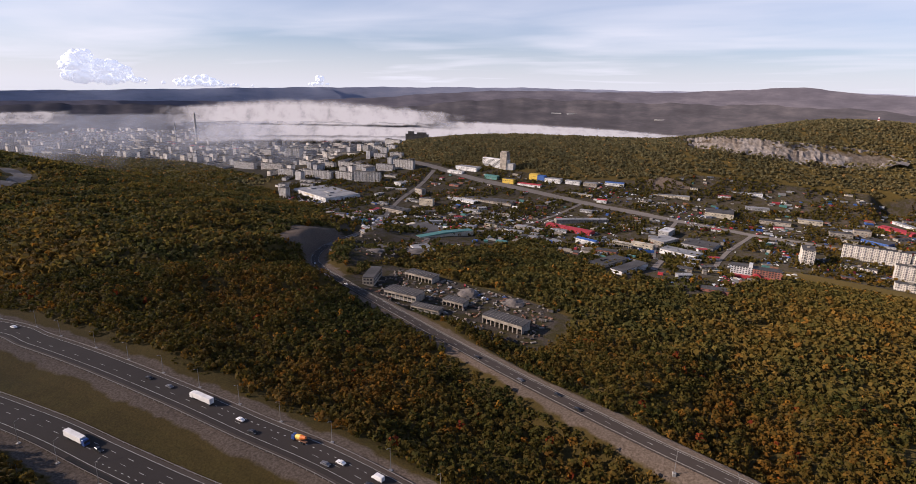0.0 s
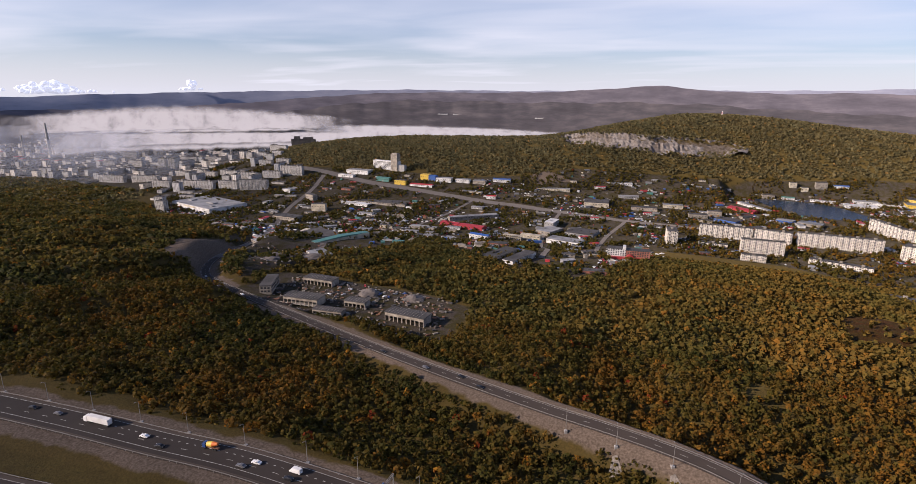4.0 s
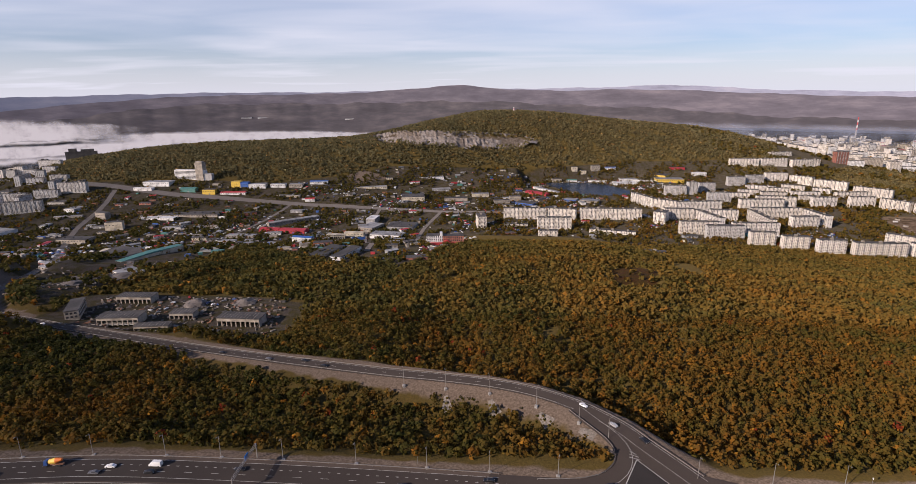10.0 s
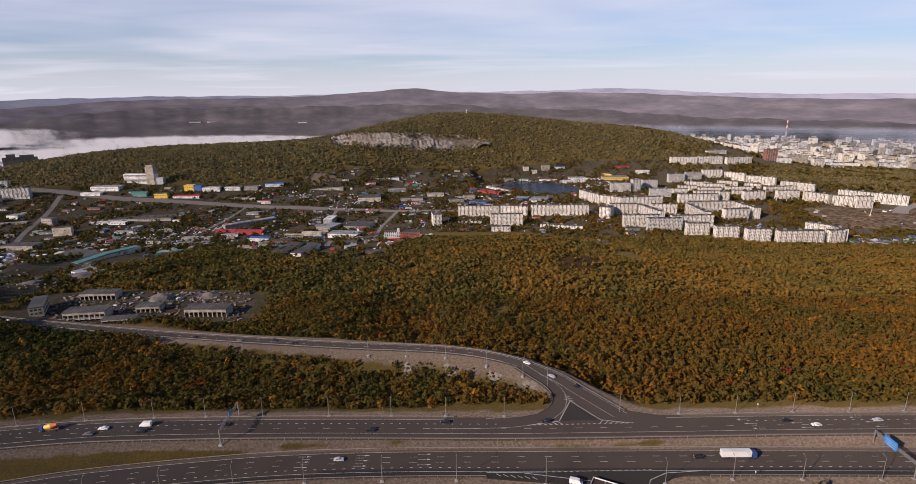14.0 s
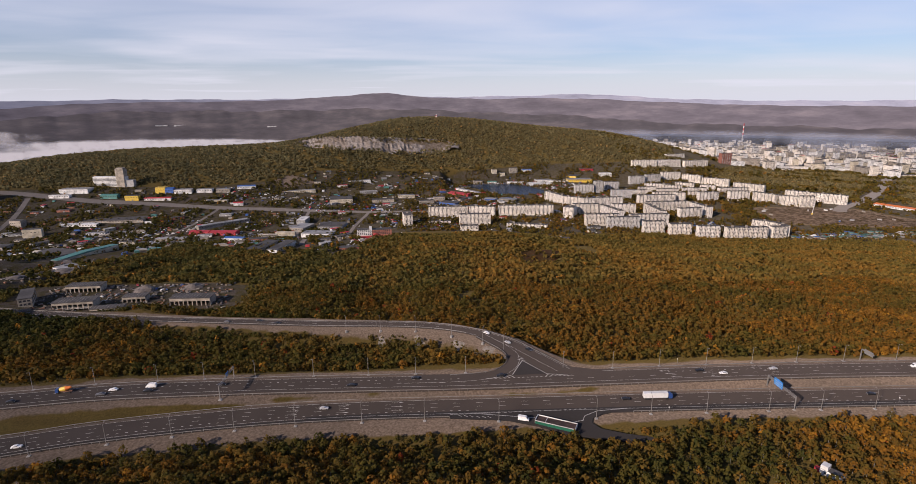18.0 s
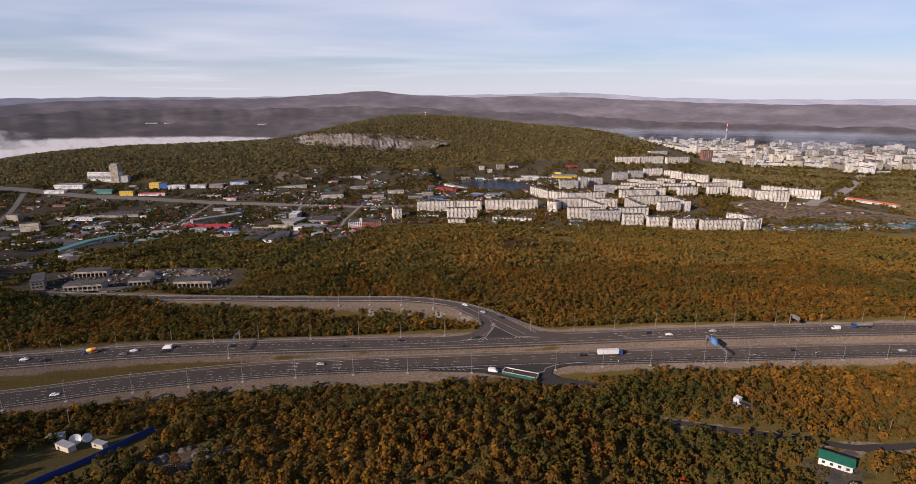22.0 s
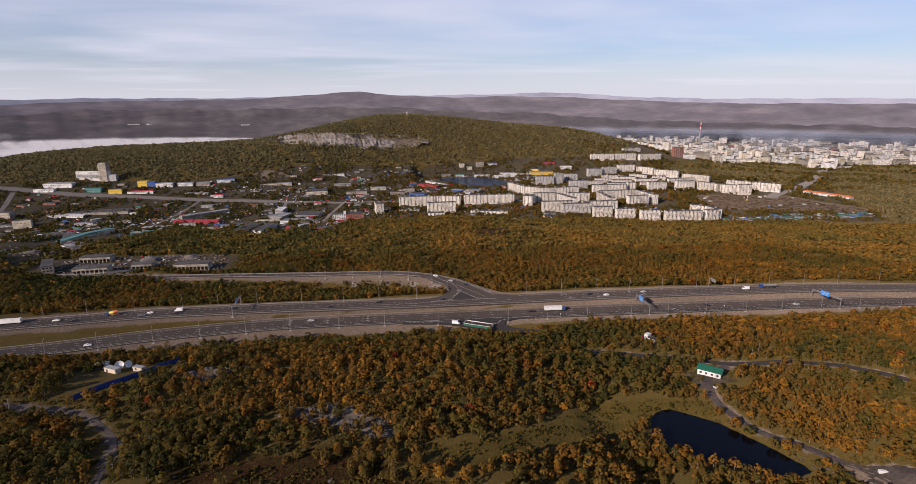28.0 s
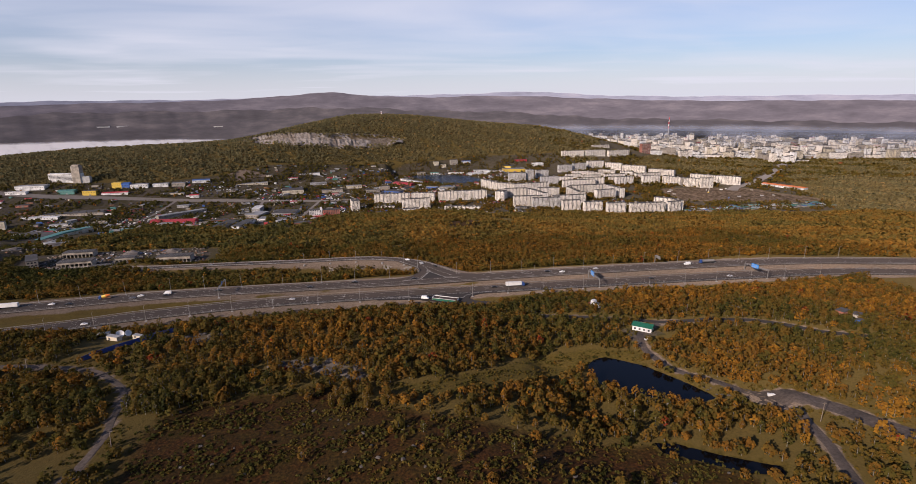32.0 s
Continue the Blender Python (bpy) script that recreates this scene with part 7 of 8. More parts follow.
scatter_rocks(90, HEATH, 0.25, 0.8, "pale lichen-covered boulder lying on the heath", "heath boulders")
scatter_rocks(60, BOULDERS, 0.6, 2.2, "grey weathered crag rock among birches", "crag rocks")
scatter_rocks(26, OUTCROP, 0.5, 1.9, "pale weathered slab of bare rock", "outcrop slabs")
scatter_rocks(26, [(104, -232), (120, -236), (134, -256), (122, -300), (112, -300), (124, -262)], 0.3, 0.7, "grey stone along the dirt track", "track stones")

# ---- single trees of the heath and the copses ----
TREE_KINDS = []
for k in range(8):
    rg = np.random.RandomState(200 + k)
    h, w = rg.uniform(5.0, 7.5), rg.uniform(1.7, 2.6)
    tint = (0.24, 0.36, 0.62, 0.8, 0.3, 0.5, 0.86, 0.42)[k]
    v, f, nv, a = leafy(rg, np.zeros((1, 3)), np.array([h]), np.array([w]), np.array([tint]), 150, 0.15)
    crown = mesh_of("crown", v, f, M_LEAF, True)
    crown.normals_split_custom_set_from_vertices(nv.astype(np.float32))
    crown.attributes.new("tint", "FLOAT", "POINT").data.foreach_set("value", a.astype(np.float32))
    bm = bmesh.new()
    tube(bm, (0, 0, -0.4), (0.1, 0, h * 0.5), 0.16, 0.09, 7)
    tube(bm, (0.1, 0, h * 0.5), (0, 0.1, h * 0.85), 0.09, 0.03, 6)
    for q in range(6):
        an = q * 1.05 + rg.rand()
        z0 = h * rg.uniform(0.3, 0.6)
        tube(bm, (0.05, 0, z0), (math.cos(an) * w * 0.75, math.sin(an) * w * 0.75, z0 + h * 0.22), 0.05, 0.015, 5)
    TREE_KINDS.append((crown, bm_mesh(bm, "trunk", M_BARK)))
KIND_WORDS = ("green", "olive green", "orange", "golden yellow", "dark green", "rust brown", "bright yellow", "olive brown")


def single_tree(x, y, k, s, where):
    ob = thing("birch", pose(x, y, ground_z(x, y), 0, 0, rs.uniform(0, 360)), "small birch with %s leaves %s" % (KIND_WORDS[k], where), "tree", "birches " + where)
    for nm, me in zip(("crown", "trunk"), TREE_KINDS[k]):
        o = part(nm, me, None, ob)
        o.scale = (s, s, s)


def tree_belt(n, poly, where, kinds, lo=0.7, hi=1.15):
    p, done = np.array(poly, float), 0
    while done < n:
        x, y = rs.uniform(p[:, 0].min(), p[:, 0].max()), rs.uniform(p[:, 1].min(), p[:, 1].max())
        if inside(np.array([x]), np.array([y]), poly, 1)[0] < 0.9 or track_gap(np.array([x]), np.array([y]))[0] < 1.5 or inside(np.array([x]), np.array([y]), POND, 4)[0] > 0 or inside(np.array([x]), np.array([y]), POOL, 4)[0] > 0:
            continue
        single_tree(x, y, kinds[rs.randint(len(kinds))], rs.uniform(lo, hi), where)
        done += 1


tree_belt(70, [(-150, -215), (-135, -205), (-112, -205), (-100, -212), (-112, -226), (-140, -238), (-152, -232)], "in a copse on the heath", (0, 1, 4, 4, 7))
tree_belt(34, [(-30, -248), (12, -236), (40, -244), (66, -262), (60, -275), (10, -266), (-24, -260)], "at the heath's edge", (0, 1, 2, 3, 6, 7, 1), 0.55, 1.0)
tree_belt(64, [(38, -222), (58, -222), (76, -240), (100, -250), (116, -252), (118, -276), (96, -284), (60, -268), (40, -246)], "by the dark pond", (0, 1, 1, 2, 3, 5, 7), 0.6, 1.0)
tree_belt(26, [(-120, -300), (-40, -262), (20, -290), (60, -300), (20, -318), (-80, -318)], "standing alone on the heath", (1, 2, 3, 6, 7, 0), 0.4, 0.75)
tree_belt(30, [(-60, -228), (-40, -238), (-46, -250), (-80, -236), (-110, -228)], "below the crag", (1, 2, 5, 7), 0.5, 0.9)

# ---- parked cars and yard clutter ----
rp = np.random.RandomState(31)
names = list(PAINTS)
made = 0
while made < 150:
    x, y = rp.uniform(-1000, 700), rp.uniform(420, 1500)
    if urban(np.array([x]), np.array([y]))[0] < 0.9 or not free(x, y, 1.5) or inside(np.array([x]), np.array([y]), lake, 10)[0] > 0:
        continue
    car(pose(x, y, ground_z(x, y) + 0.1, 0, 0, rp.choice([10, 100, 55]) + rp.uniform(-8, 8)), names[rp.choice([0, 0, 0, 1, 1, 3, 4])], False, "parked in a yard")
    made += 1
for x, y in [(rp.uniform(-168, -142), rp.uniform(470, 572)) for _ in range(34)] + [(rp.uniform(-372, -310), rp.uniform(258, 280)) for _ in range(12)] + [(rp.uniform(-395, -365), rp.uniform(232, 250)) for _ in range(6)]:
    car(pose(x, y, ground_z(x, y) + 0.1, 0, 0, rp.uniform(0, 360)), names[rp.choice([0, 0, 1, 3, 4, 5])], bool(rp.rand() < 0.3), "standing in a yard")

# close-packed parked cars of the yards and markets, too many to tell apart
rk = np.random.RandomState(55)
lots = [(-560, 930, 160, 70), (-430, 760, 120, 90), (-330, 700, 90, 60), (-150, 760, 60, 70), (330, 1390, 90, 60), (260, 1480, 120, 40), (60, 1200, 110, 50), (-60, 940, 90, 60), (-660, 520, 60, 90), (-720, 860, 120, 80), (-200, 1130, 160, 40), (480, 1440, 90, 60), (-430, 1180, 160, 40), (560, 860, 60, 60), (350, 970, 120, 40), (-1130, 760, 100, 40)]
groups = {}
for i in range(2400):
    lx, ly, rx, ry = lots[rk.randint(len(lots))]
    x, y, a = lx + rk.uniform(-rx, rx), ly + rk.uniform(-ry, ry), rk.choice([0.1, 1.67, 0.8]) + rk.uniform(-0.15, 0.15)
    if inside(np.array([x]), np.array([y]), lake, 12)[0] > 0:
        continue
    groups.setdefault(rk.choice([0, 0, 0, 1, 2, 3, 4]), []).append((x, y, a, rk.choice([1.0, 1.0, 1.2, 1.9])))
paints = [M_WHITE, M_SHEET, M_BLACK, M_RED, M_BLUE]
mass = tagged(new("parked_cars"), "crowd of small parked cars and vans in the yards", "cars", kind="stuff")
for k, rows in groups.items():
    r = np.array(rows)
    z = land(r[:, 0], r[:, 1])
    body = np.array([(u, v, w) for w, g in ((0.35, 1.0), (0.95, 1.0)) for u, v in ((-2.2, -0.9), (2.2, -0.9), (2.2, 0.9), (-2.2, 0.9))] + [(u, v, 1.5) for u, v in ((-1.5, -0.7), (0.7, -0.7), (0.7, 0.7), (-1.5, 0.7))])
    c, sn = np.cos(r[:, 2])[:, None], np.sin(r[:, 2])[:, None]
    u, v = body[None, :, 0] * np.minimum(r[:, 3:4], 1.4), body[None, :, 1] * np.minimum(r[:, 3:4], 1.25)
    pts = np.stack([r[:, :1] + u * c - v * sn, r[:, 1:2] + u * sn + v * c, z[:, None] + body[None, :, 2] * r[:, 3:4]], -1).reshape(-1, 3)
    quads = np.array([(0, 1, 5, 4), (1, 2, 6, 5), (2, 3, 7, 6), (3, 0, 4, 7), (4, 5, 9, 8), (5, 6, 10, 9), (6, 7, 11, 10), (7, 4, 8, 11), (8, 9, 10, 11)])
    f = (np.arange(len(r)) * 12)[:, None, None] + quads[None]
    tagged(part("car_mass", mesh_of("car_mass", pts, f.reshape(-1, 4)), paints[k], mass), kind="stuff")

# containers, kiosks and lean-tos of the trade yards, too small and many to tell apart
cx, cy = rk.uniform(-1080, 520, 5200), rk.uniform(430, 1530, 5200)
ok = (urban(cx, cy) > 0.9) & (ripple(cx, cy, 130, 77) > -0.1) & (inside(cx, cy, lake, 20) <= 0) & (np.minimum.reduce([road_reach(cx, cy, [(a, b, 0) for a, b in line])[0] - half for line, half in TOWN_ROADS]) > 8) & ~((cx > -130) & (cy < 1180))
cx, cy = cx[ok][:900], cy[ok][:900]
cz = land(cx, cy)
piles = {}
for x, y, z in zip(cx, cy, cz):
    if not all((x - a) ** 2 + (y - b) ** 2 > (c * 0.8 + 3) ** 2 for a, b, c in TAKEN if abs(x - a) < 120):
        continue
    w, d, h = rk.choice([4, 6, 6, 12, 16]), rk.choice([2.5, 3, 6, 8]), rk.choice([2.4, 2.6, 3.4, 4.2])
    a = rk.choice([0.1, 0.1, 1.67, 0.5]) + rk.uniform(-0.1, 0.1)
    c, sn = math.cos(a), math.sin(a)
    box = [(x + u * c - v * sn, y + u * sn + v * c, z + k) for k in (-1, h) for u, v in ((0, 0), (w, 0), (w, d), (0, d))]
    piles.setdefault(rk.choice([0, 1, 1, 1, 2, 2, 2, 2, 3, 3, 4, 5, 6, 7]), []).append((box, [(0, 1, 5, 4), (1, 2, 6, 5), (2, 3, 7, 6), (3, 0, 4, 7), (4, 5, 6, 7)]))
yard_clutter = tagged(new("yard_clutter"), "crowd of containers, kiosks and lean-tos in the trade yards", "yard clutter", kind="stuff")
for k, rows in piles.items():
    v, f = joined(rows)
    tagged(part("container_mass", mesh_of("container_mass", v, f), (M_WHITE, M_SHEET, M_OLDWALL, M_RUST, M_BLUE, M_RED, M_TEAL, M_CREAM)[k], yard_clutter), kind="stuff")


# ---- distance: chimneys, fog, hazy hills ----
def chimney(x, y, z, h, r, bands, label):
    ob = thing("power_station_chimney", pose(x, y, z), label, "chimney")
    n = 8
    for i in range(n):
        a, b = i / n, (i + 1) / n
        bm = bmesh.new()
        tube(bm, (0, 0, h * a), (0, 0, h * b), r * (1 - 0.45 * a), r * (1 - 0.45 * b), 14)
        part("shaft", bm, (M_RED if i % 2 else M_WHITE) if bands and i > 2 else M_CONCRETE, ob)
    return ob


def by_bearing(bearing, dist):
    return -60 + dist * math.sin(radians(bearing)), -300 + dist * math.cos(radians(bearing))


def hazed_hill_material(name, a, b):
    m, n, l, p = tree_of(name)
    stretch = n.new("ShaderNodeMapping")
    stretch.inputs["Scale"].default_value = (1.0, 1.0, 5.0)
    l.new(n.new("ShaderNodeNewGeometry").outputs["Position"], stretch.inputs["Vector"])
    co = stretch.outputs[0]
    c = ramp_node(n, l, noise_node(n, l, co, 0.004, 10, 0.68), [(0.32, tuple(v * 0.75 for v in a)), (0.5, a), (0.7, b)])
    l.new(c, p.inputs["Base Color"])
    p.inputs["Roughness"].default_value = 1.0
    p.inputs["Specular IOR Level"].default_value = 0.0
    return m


def far_ridge(name, label, dist, depth, bearings, tops, foot, material, seed, wobble):
    """A hill range seen from afar: a sloping strip with a crest given in degrees above level."""
    b = np.arange(bearings[0], bearings[-1] + 0.01, 0.25)
    crest = smooth_line(b, bearings, tops) + wobble * (np.sin(b * 0.9 + seed) * 0.5 + np.sin(b * 2.3 + seed * 2) * 0.3 + np.sin(b * 5.1 + seed * 3) * 0.12)
    rows = []
    for s in np.linspace(0, 1, 9):
        d = dist + depth * s
        top_z = 148 + (dist + depth) * np.tan(np.radians(crest))
        lumpy = 1.2 * np.sin(b * 3.1 + s * 9 + seed) * s * (1 - s) * 4
        z = foot + (top_z - foot) * (s ** 0.8) + lumpy
        rows.append(np.column_stack([-60 + d * np.sin(np.radians(b)), -300 + d * np.cos(np.radians(b)), z]))
    n = len(b)
    f = np.concatenate([np.column_stack([np.arange(n - 1) + k * n, np.arange(1, n) + k * n, np.arange(1, n) + (k + 1) * n, np.arange(n - 1) + (k + 1) * n]) for k in range(8)])
    return tagged(new(name, mesh_of(name, np.concatenate(rows), f, material, True)), label, "hills", kind="structure")


# farther ranges paler and bluer: haze of distance put into their base colour
far_ridge("backdrop_1", "hazy blue hills on the far horizon", 4660, 120, [-80, -65, -50, -35, -28, -14, -8, -3.6, 0, 10, 18, 23, 30, 45, 54], [-1.1, -0.72, -0.22, 0.12, 0.22, 0.2, 0.3, 0.4, 0.34, 0.36, 0.46, 0.1, -0.16, -0.26, -0.4], -120, hazed_hill_material("blue_haze_hills", (0.25, 0.26, 0.33), (0.31, 0.31, 0.37)), 1, 0.06)
far_ridge("backdrop_2", "purple brown moorland hills across the bay", 4380, 220, [-80, -65, -52, -42, -34, -28, -20, -14, -8.4, -3.7, 0, 6, 12, 18, 24, 32, 44, 54], [-1.8, -1.6, -1.5, -1.0, -0.35, -0.05, 0.0, 0.1, 0.4, 0.72, 0.40, 0.1, 0.15, 0.0, -0.3, -0.6, -0.7, -0.8], -140, hazed_hill_material("moorland", (0.125, 0.115, 0.134), (0.185, 0.165, 0.182)), 4, 0.06)
far_ridge("backdrop_3", "dark lower hills beyond the fog", 4100, 200, [-80, -66, -58, -48, -38, -30, -22, -14, -6, 0, 8, 16, 24, 34, 54], [-2.2, -1.9, -2.0, -2.4, -1.7, -0.9, -0.8, -0.9, -0.8, -0.9, -1.3, -1.6, -2.2, -2.4, -2.6], -150, hazed_hill_material("dark_moor", (0.088, 0.081, 0.088), (0.145, 0.128, 0.13)), 7, 0.15)


def mist_material(name, tone, scale, low, high):
    """White vapour, thin where its sheet is thin, broken by billows."""
    m, n, l, p = tree_of(name)
    a, flow = n.new("ShaderNodeAttribute"), n.new("ShaderNodeAttribute")
    a.attribute_name, flow.attribute_name = "thick", "flow"
    co = flow.outputs["Vector"]
    puffs = noise_node(n, l, co, scale, 9, 0.6)
    add = n.new("ShaderNodeMath")
    add.operation = "MULTIPLY_ADD"
    l.new(puffs, add.inputs[0])
    add.inputs[1].default_value = 2.0
    shift = n.new("ShaderNodeMath")
    shift.operation = "SUBTRACT"
    l.new(a.outputs["Fac"], shift.inputs[0])
    shift.inputs[1].default_value = 1.0
    l.new(shift.outputs[0], add.inputs[2])
    r = n.new("ShaderNodeMapRange")
    r.interpolation_type = "SMOOTHSTEP"
    r.inputs["From Min"].default_value, r.inputs["From Max"].default_value = low, high
    l.new(add.outputs[0], r.inputs["Value"])
    cap = n.new("ShaderNodeMath")
    cap.operation = "MULTIPLY"
    l.new(r.outputs[0], cap.inputs[0])
    l.new(a.outputs["Fac"], cap.inputs[1])
    l.new(cap.outputs[0], p.inputs["Alpha"])
    p.inputs["Base Color"].default_value, p.inputs["Roughness"].default_value, p.inputs["Specular IOR Level"].default_value = (*tone, 1), 1.0, 0.0
    return m


def mist(name, label, material, bearings, near, far, z0, z1, seed, puff, most, soft=(6, 0.3, 0.2)):
    """A lying sheet of vapour with a billowing top, thinning out at its rims."""
    b, s = np.meshgrid(np.linspace(*bearings, 150), np.linspace(0, 1, 46))
    d = near + (far - near) * s
    x, y = -60 + d * np.sin(np.radians(b)), -300 + d * np.cos(np.radians(b))
    u, v = b * 70, s * 180 + seed * 300
    lump = ripple(u, v, 420, seed) * 0.6 + ripple(u, v, 170, seed + 1) * 0.4 + ripple(u, v, 80, seed + 2) * 0.2
    edge = np.clip(np.minimum.reduce([s / soft[1], (1 - s) / soft[2], (b - bearings[0]) / soft[0], (bearings[1] - b) / soft[0]]), 0, 1)
    if not isinstance(z1, (int, float)):
        z1 = 148 + far * np.tan(np.radians(smooth_line(b, *z1)))
    z = z0 + (z1 - z0) * s ** 1.5 + puff * lump
    k = np.arange(b.size).reshape(b.shape)
    f = np.stack([k[:-1, :-1], k[:-1, 1:], k[1:, 1:], k[1:, :-1]], -1).reshape(-1, 4)
    me = mesh_of(name, np.stack([x, y, z], -1).reshape(-1, 3), f, material, True)
    me.normals_split_custom_set_from_vertices(np.tile(np.array([-0.35, -0.3, 0.89], np.float32), (b.size, 1)))
    me.attributes.new("thick", "FLOAT", "POINT").data.foreach_set("value", (np.clip(edge * 1.7, 0, 1) * most).astype(np.float32).ravel())
    me.attributes.new("flow", "FLOAT_VECTOR", "POINT").data.foreach_set("vector", np.stack([u, v, 0 * u], -1).astype(np.float32).ravel())
    return tagged(new(name, me), label, "fog", kind="structure")


M_FOG = mist_material("fog", (0.36, 0.36, 0.385), 0.012, 0.15, 1.1)
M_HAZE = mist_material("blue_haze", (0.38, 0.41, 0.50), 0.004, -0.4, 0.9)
LOW_TOP, BILLOW_TOP = ([-62, -50, -35, -25, -17, -8], [-2.2, -2.5, -2.9, -3.1, -3.35, -4.0]), ([-64, -58, -51, -45, -39, -33, -28], [-2.4, -1.7, -0.95, -1.15, -1.6, -2.4, -3.2])
for k, (lo, z) in enumerate(((-61, -130), (-59, -118))):
    mist("fog_bank", "white morning fog lying over the bay", M_FOG, (lo, -9), 2950 + 150 * k, 4085, z, LOW_TOP, 3 + 5 * k, 3, 1.0, (10, 0.3, 0.30))
for k in range(2):
    mist("fog_bank", "brighter billow of fog rolling up the far shore", M_FOG, (-63, -31), 3560 + 60 * k, 4085 + 10 * k, -86 + 10 * k, BILLOW_TOP, 18 + 5 * k, 5, 1.0, (12, 0.3, 0.45))
# lying mist and the haze of distance, both put in as thin tinted sheets
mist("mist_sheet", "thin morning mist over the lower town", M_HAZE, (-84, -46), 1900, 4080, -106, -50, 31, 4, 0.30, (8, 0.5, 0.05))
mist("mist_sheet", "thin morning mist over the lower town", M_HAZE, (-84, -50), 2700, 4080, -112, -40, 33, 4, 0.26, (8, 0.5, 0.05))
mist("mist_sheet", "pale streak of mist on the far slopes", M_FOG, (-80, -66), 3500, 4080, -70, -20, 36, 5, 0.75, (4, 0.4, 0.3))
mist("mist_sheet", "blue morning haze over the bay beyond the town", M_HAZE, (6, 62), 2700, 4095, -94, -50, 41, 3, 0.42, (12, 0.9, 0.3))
bay = tagged(new("bay_water", mesh_of("bay_water", [(*by_bearing(b, d), -92.0) for d in (3950, 4200) for b in np.linspace(8, 64, 30)], [(i, i + 1, i + 31, i + 30) for i in range(29)], plain("bay_water", (0.05, 0.06, 0.085), 0.6))), "blue-grey water of the bay under haze", "water", kind="structure")

chimney(*by_bearing(-57.6, 3300), -150, 150, 7, False, "tall dark power station chimney at the bay")
chimney(*by_bearing(-59.3, 3350), -150, 95, 5, False, "slender dark chimney near the bay")
cx, cy = by_bearing(31.2, 3880)
chimney(cx, cy, -118, 116, 4.5, True, "tall red and white banded chimney in haze")
# pale halls on the far shore, mast on the hill, house on the shoulder
for bb, dd, zz, w in ((-24.4, 4208, -9, 72), (-22.9, 4208, -10, 72), (-14.8, 4190, -31, 62)):
    x, y = by_bearing(bb, dd)
    ob = thing("far_hall", pose(x, y, zz, 0, 0, -bb), "long white hall on the far shore", "hall", "far halls")
    part("wall", boxes([(0, 0, -6, w, 20, 8)]), M_WHITE, ob)
    part("roof", boxes([(-1, -1, 8, w + 1, 21, 9)]), M_SHEET, ob)
bx, by = 15, 2010
ob = thing("beacon_tower", pose(bx, by, ground_z(bx, by)), "small red and white tower on the hilltop", "tower")
for i in range(5):
    part("stage", boxes([(-3 + i * 0.3, -3 + i * 0.3, i * 4 - 2, 3 - i * 0.3, 3 - i * 0.3, i * 4 + 2)]), M_RED if i % 2 else M_WHITE, ob)
hx, hy = by_bearing(-38.0, 2560)
ob = thing("hill_house", pose(hx, hy, -92, 0, 0, 30), "dark tall apartment house standing against the fog", "apartment block")
part("wall", boxes([(0, 0, -40, 100, 16, 46), (12, 0, 46, 36, 16, 58), (50, 0, 46, 90, 16, 54)]), M_ROOF, ob)
part("roof", boxes([(-0.5, -0.5, 46.1, 11.9, 16.5, 47), (36.1, -0.5, 46.1, 49.9, 16.5, 47)]), M_ROOF, ob)


# heaped cloud standing low over the horizon
M_CLOUD = plain("glowing_cloud_vapour", (0.8, 0.8, 0.82), 1.0)
cloud_body = M_CLOUD.node_tree.nodes["Principled BSDF"]
# glow added in place of the sunlight scattered inside the cloud
cloud_body.inputs["Emission Color"].default_value, cloud_body.inputs["Emission Strength"].default_value = (0.66, 0.70, 0.80, 1), 0.58


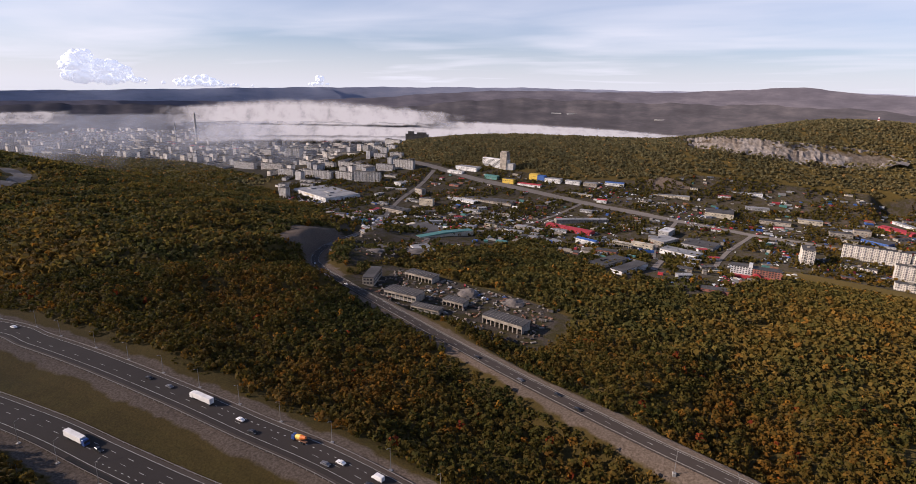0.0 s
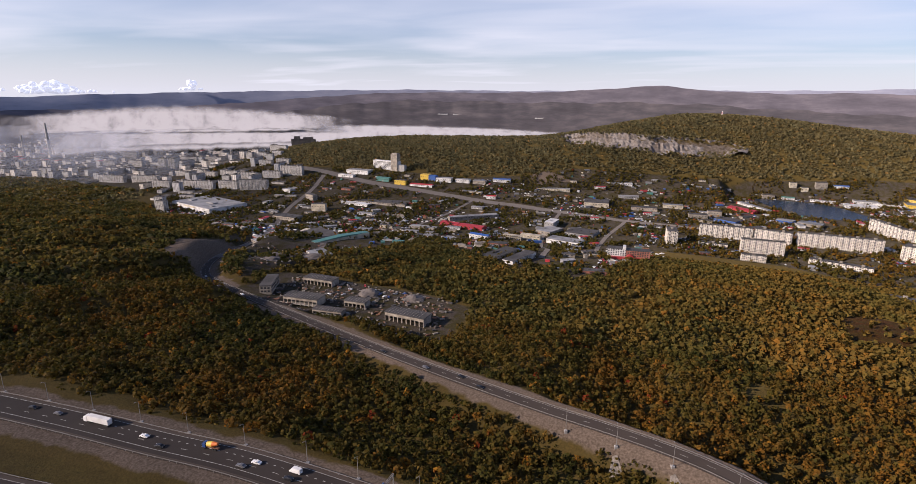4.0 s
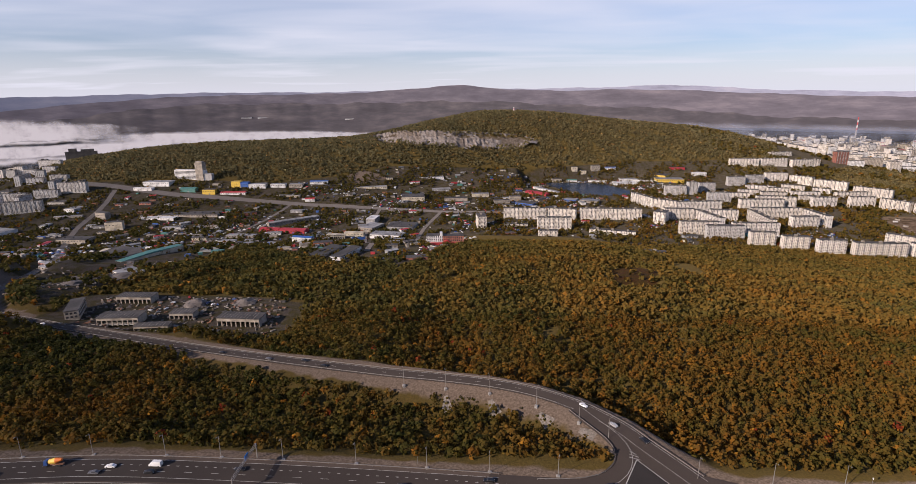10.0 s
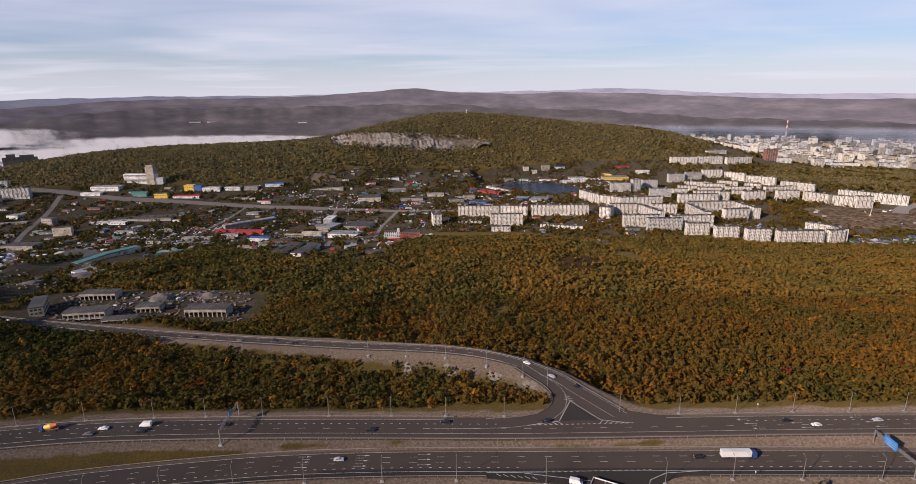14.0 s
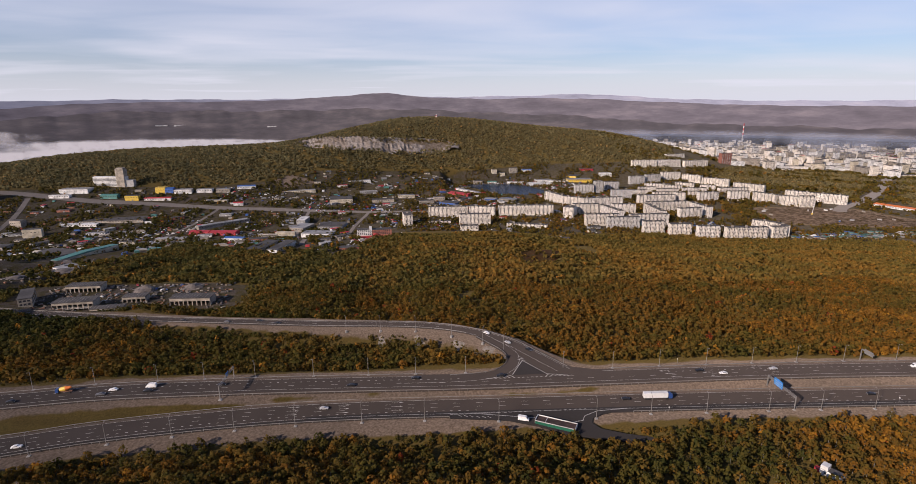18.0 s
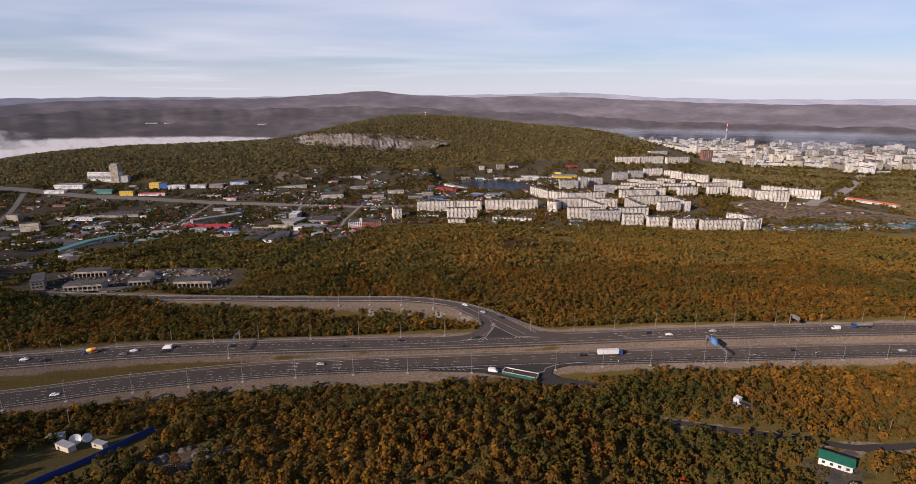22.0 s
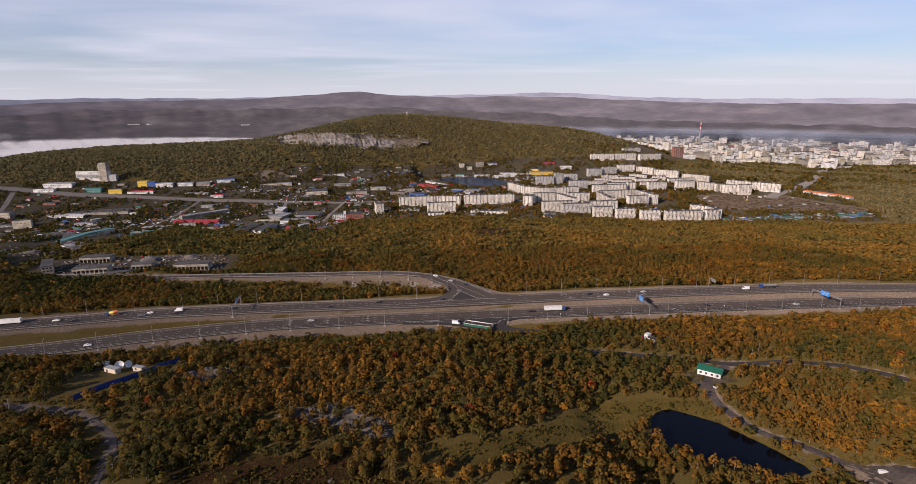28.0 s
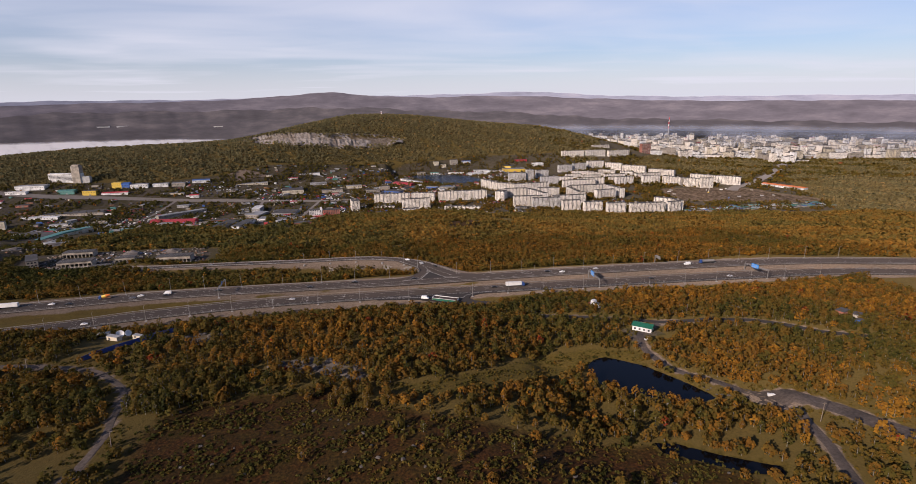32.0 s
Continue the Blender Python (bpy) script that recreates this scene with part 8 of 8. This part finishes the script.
def cumulus(bearing, dist, elev, wide, tall, n, seed):
    rg = np.random.RandomState(seed)
    cx, cy = by_bearing(bearing, dist)
    cz = 148 + dist * math.tan(radians(elev))
    bm = bmesh.new()
    for i in range(n):
        u = rg.normal(0, 0.42)
        size = tall * rg.uniform(0.16, 0.34) * (1.1 - min(abs(u), 1.0) * 0.7)
        h = rg.uniform(0, 1) * tall * max(0.12, 1 - u * u * 1.4)
        m = Matrix.Translation((u * wide * 0.5 * math.cos(radians(-bearing)), u * wide * 0.5 * math.sin(radians(-bearing)) + rg.uniform(-30, 30), h)) @ Matrix.Diagonal((size * 1.35, size * 1.35, size, 1))
        bmesh.ops.create_icosphere(bm, subdivisions=3, radius=1, matrix=m)
    for vv in bm.verts:
        vv.co += Vector((noise.noise(vv.co * 0.05), noise.noise(vv.co * 0.05 + Vector((9, 0, 0))), noise.noise(vv.co * 0.05 + Vector((0, 9, 0))))) * tall * 0.12
        vv.co += Vector((noise.noise(vv.co * 0.16), 0, noise.noise(vv.co * 0.16 + Vector((0, 9, 0))))) * tall * 0.05
    ob = part("cloud", bm, M_CLOUD, None)
    for pl in ob.data.polygons:
        pl.use_smooth = True
    ob.location = (cx, cy, cz)
    tagged(ob, "small white heaped cloud low over the horizon", "cloud", kind="structure")


for row in ((-64.5, 4700, 0.1, 430, 110, 90, 1), (-66.3, 4720, 0.3, 190, 170, 40, 2), (-57.5, 4720, -0.2, 640, 60, 70, 3), (-47, 4740, 0.1, 150, 60, 16, 4)):
    cumulus(*row)


# quarry: a broken rock face above a shelf
def rock_face(name, label, line, height, depth, seed):
    rg = np.random.RandomState(seed)
    pts, side = smooth_path([(x, y, 0) for x, y in line], 7)
    n = len(pts)
    jag = np.convolve(rg.normal(0, 1, n + 8), np.ones(3) / 3, "same")[4:n + 4]
    tall = height * np.clip(np.minimum(np.arange(n), n - 1 - np.arange(n)) / 12, 0.15, 1) * (1 + 0.12 * jag)
    top = land(pts[:, 0], pts[:, 1])
    rows = []
    for k, (s, out) in enumerate(((1.06, 6.0), (1.0, 0.0), (0.72, 0.12), (0.5, 0.22), (0.47, 0.50), (0.2, 0.62), (0.0, 0.75), (-0.3, 1.6))):
        wob = rg.normal(0, 2.2, n) if 0 < k < 7 else np.zeros(n)
        o = (6.0 if k == 0 else -out * depth) + wob
        rows.append(np.column_stack([pts[:, :2] + side * o[:, None], top - tall * (1 - s) + (1.5 if k < 2 else 0) + rg.normal(0, 1.2, n) * (0 < k < 7)]))
    f = np.concatenate([np.column_stack([np.arange(n - 1) + k * n, np.arange(n - 1) + (k + 1) * n, np.arange(1, n) + (k + 1) * n, np.arange(1, n) + k * n]) for k in range(len(rows) - 1)])
    return tagged(new(name, mesh_of(name, np.concatenate(rows), f, M_FACE)), label, "quarry", kind="structure")


M_FACE = mat("quarry_rock", (0.10, 0.085, 0.075), (0.30, 0.265, 0.24), 0.12, 0.02, 0.95, 0.5, wear=(0.6, 0.55, 0.5))
rock_face("quarry_face", "pale broken rock face of a hillside quarry", [(-500, 1672), (-440, 1700), (-347, 1668), (-228, 1660), (-110, 1690), (20, 1722), (90, 1712)], 34, 34, 3)
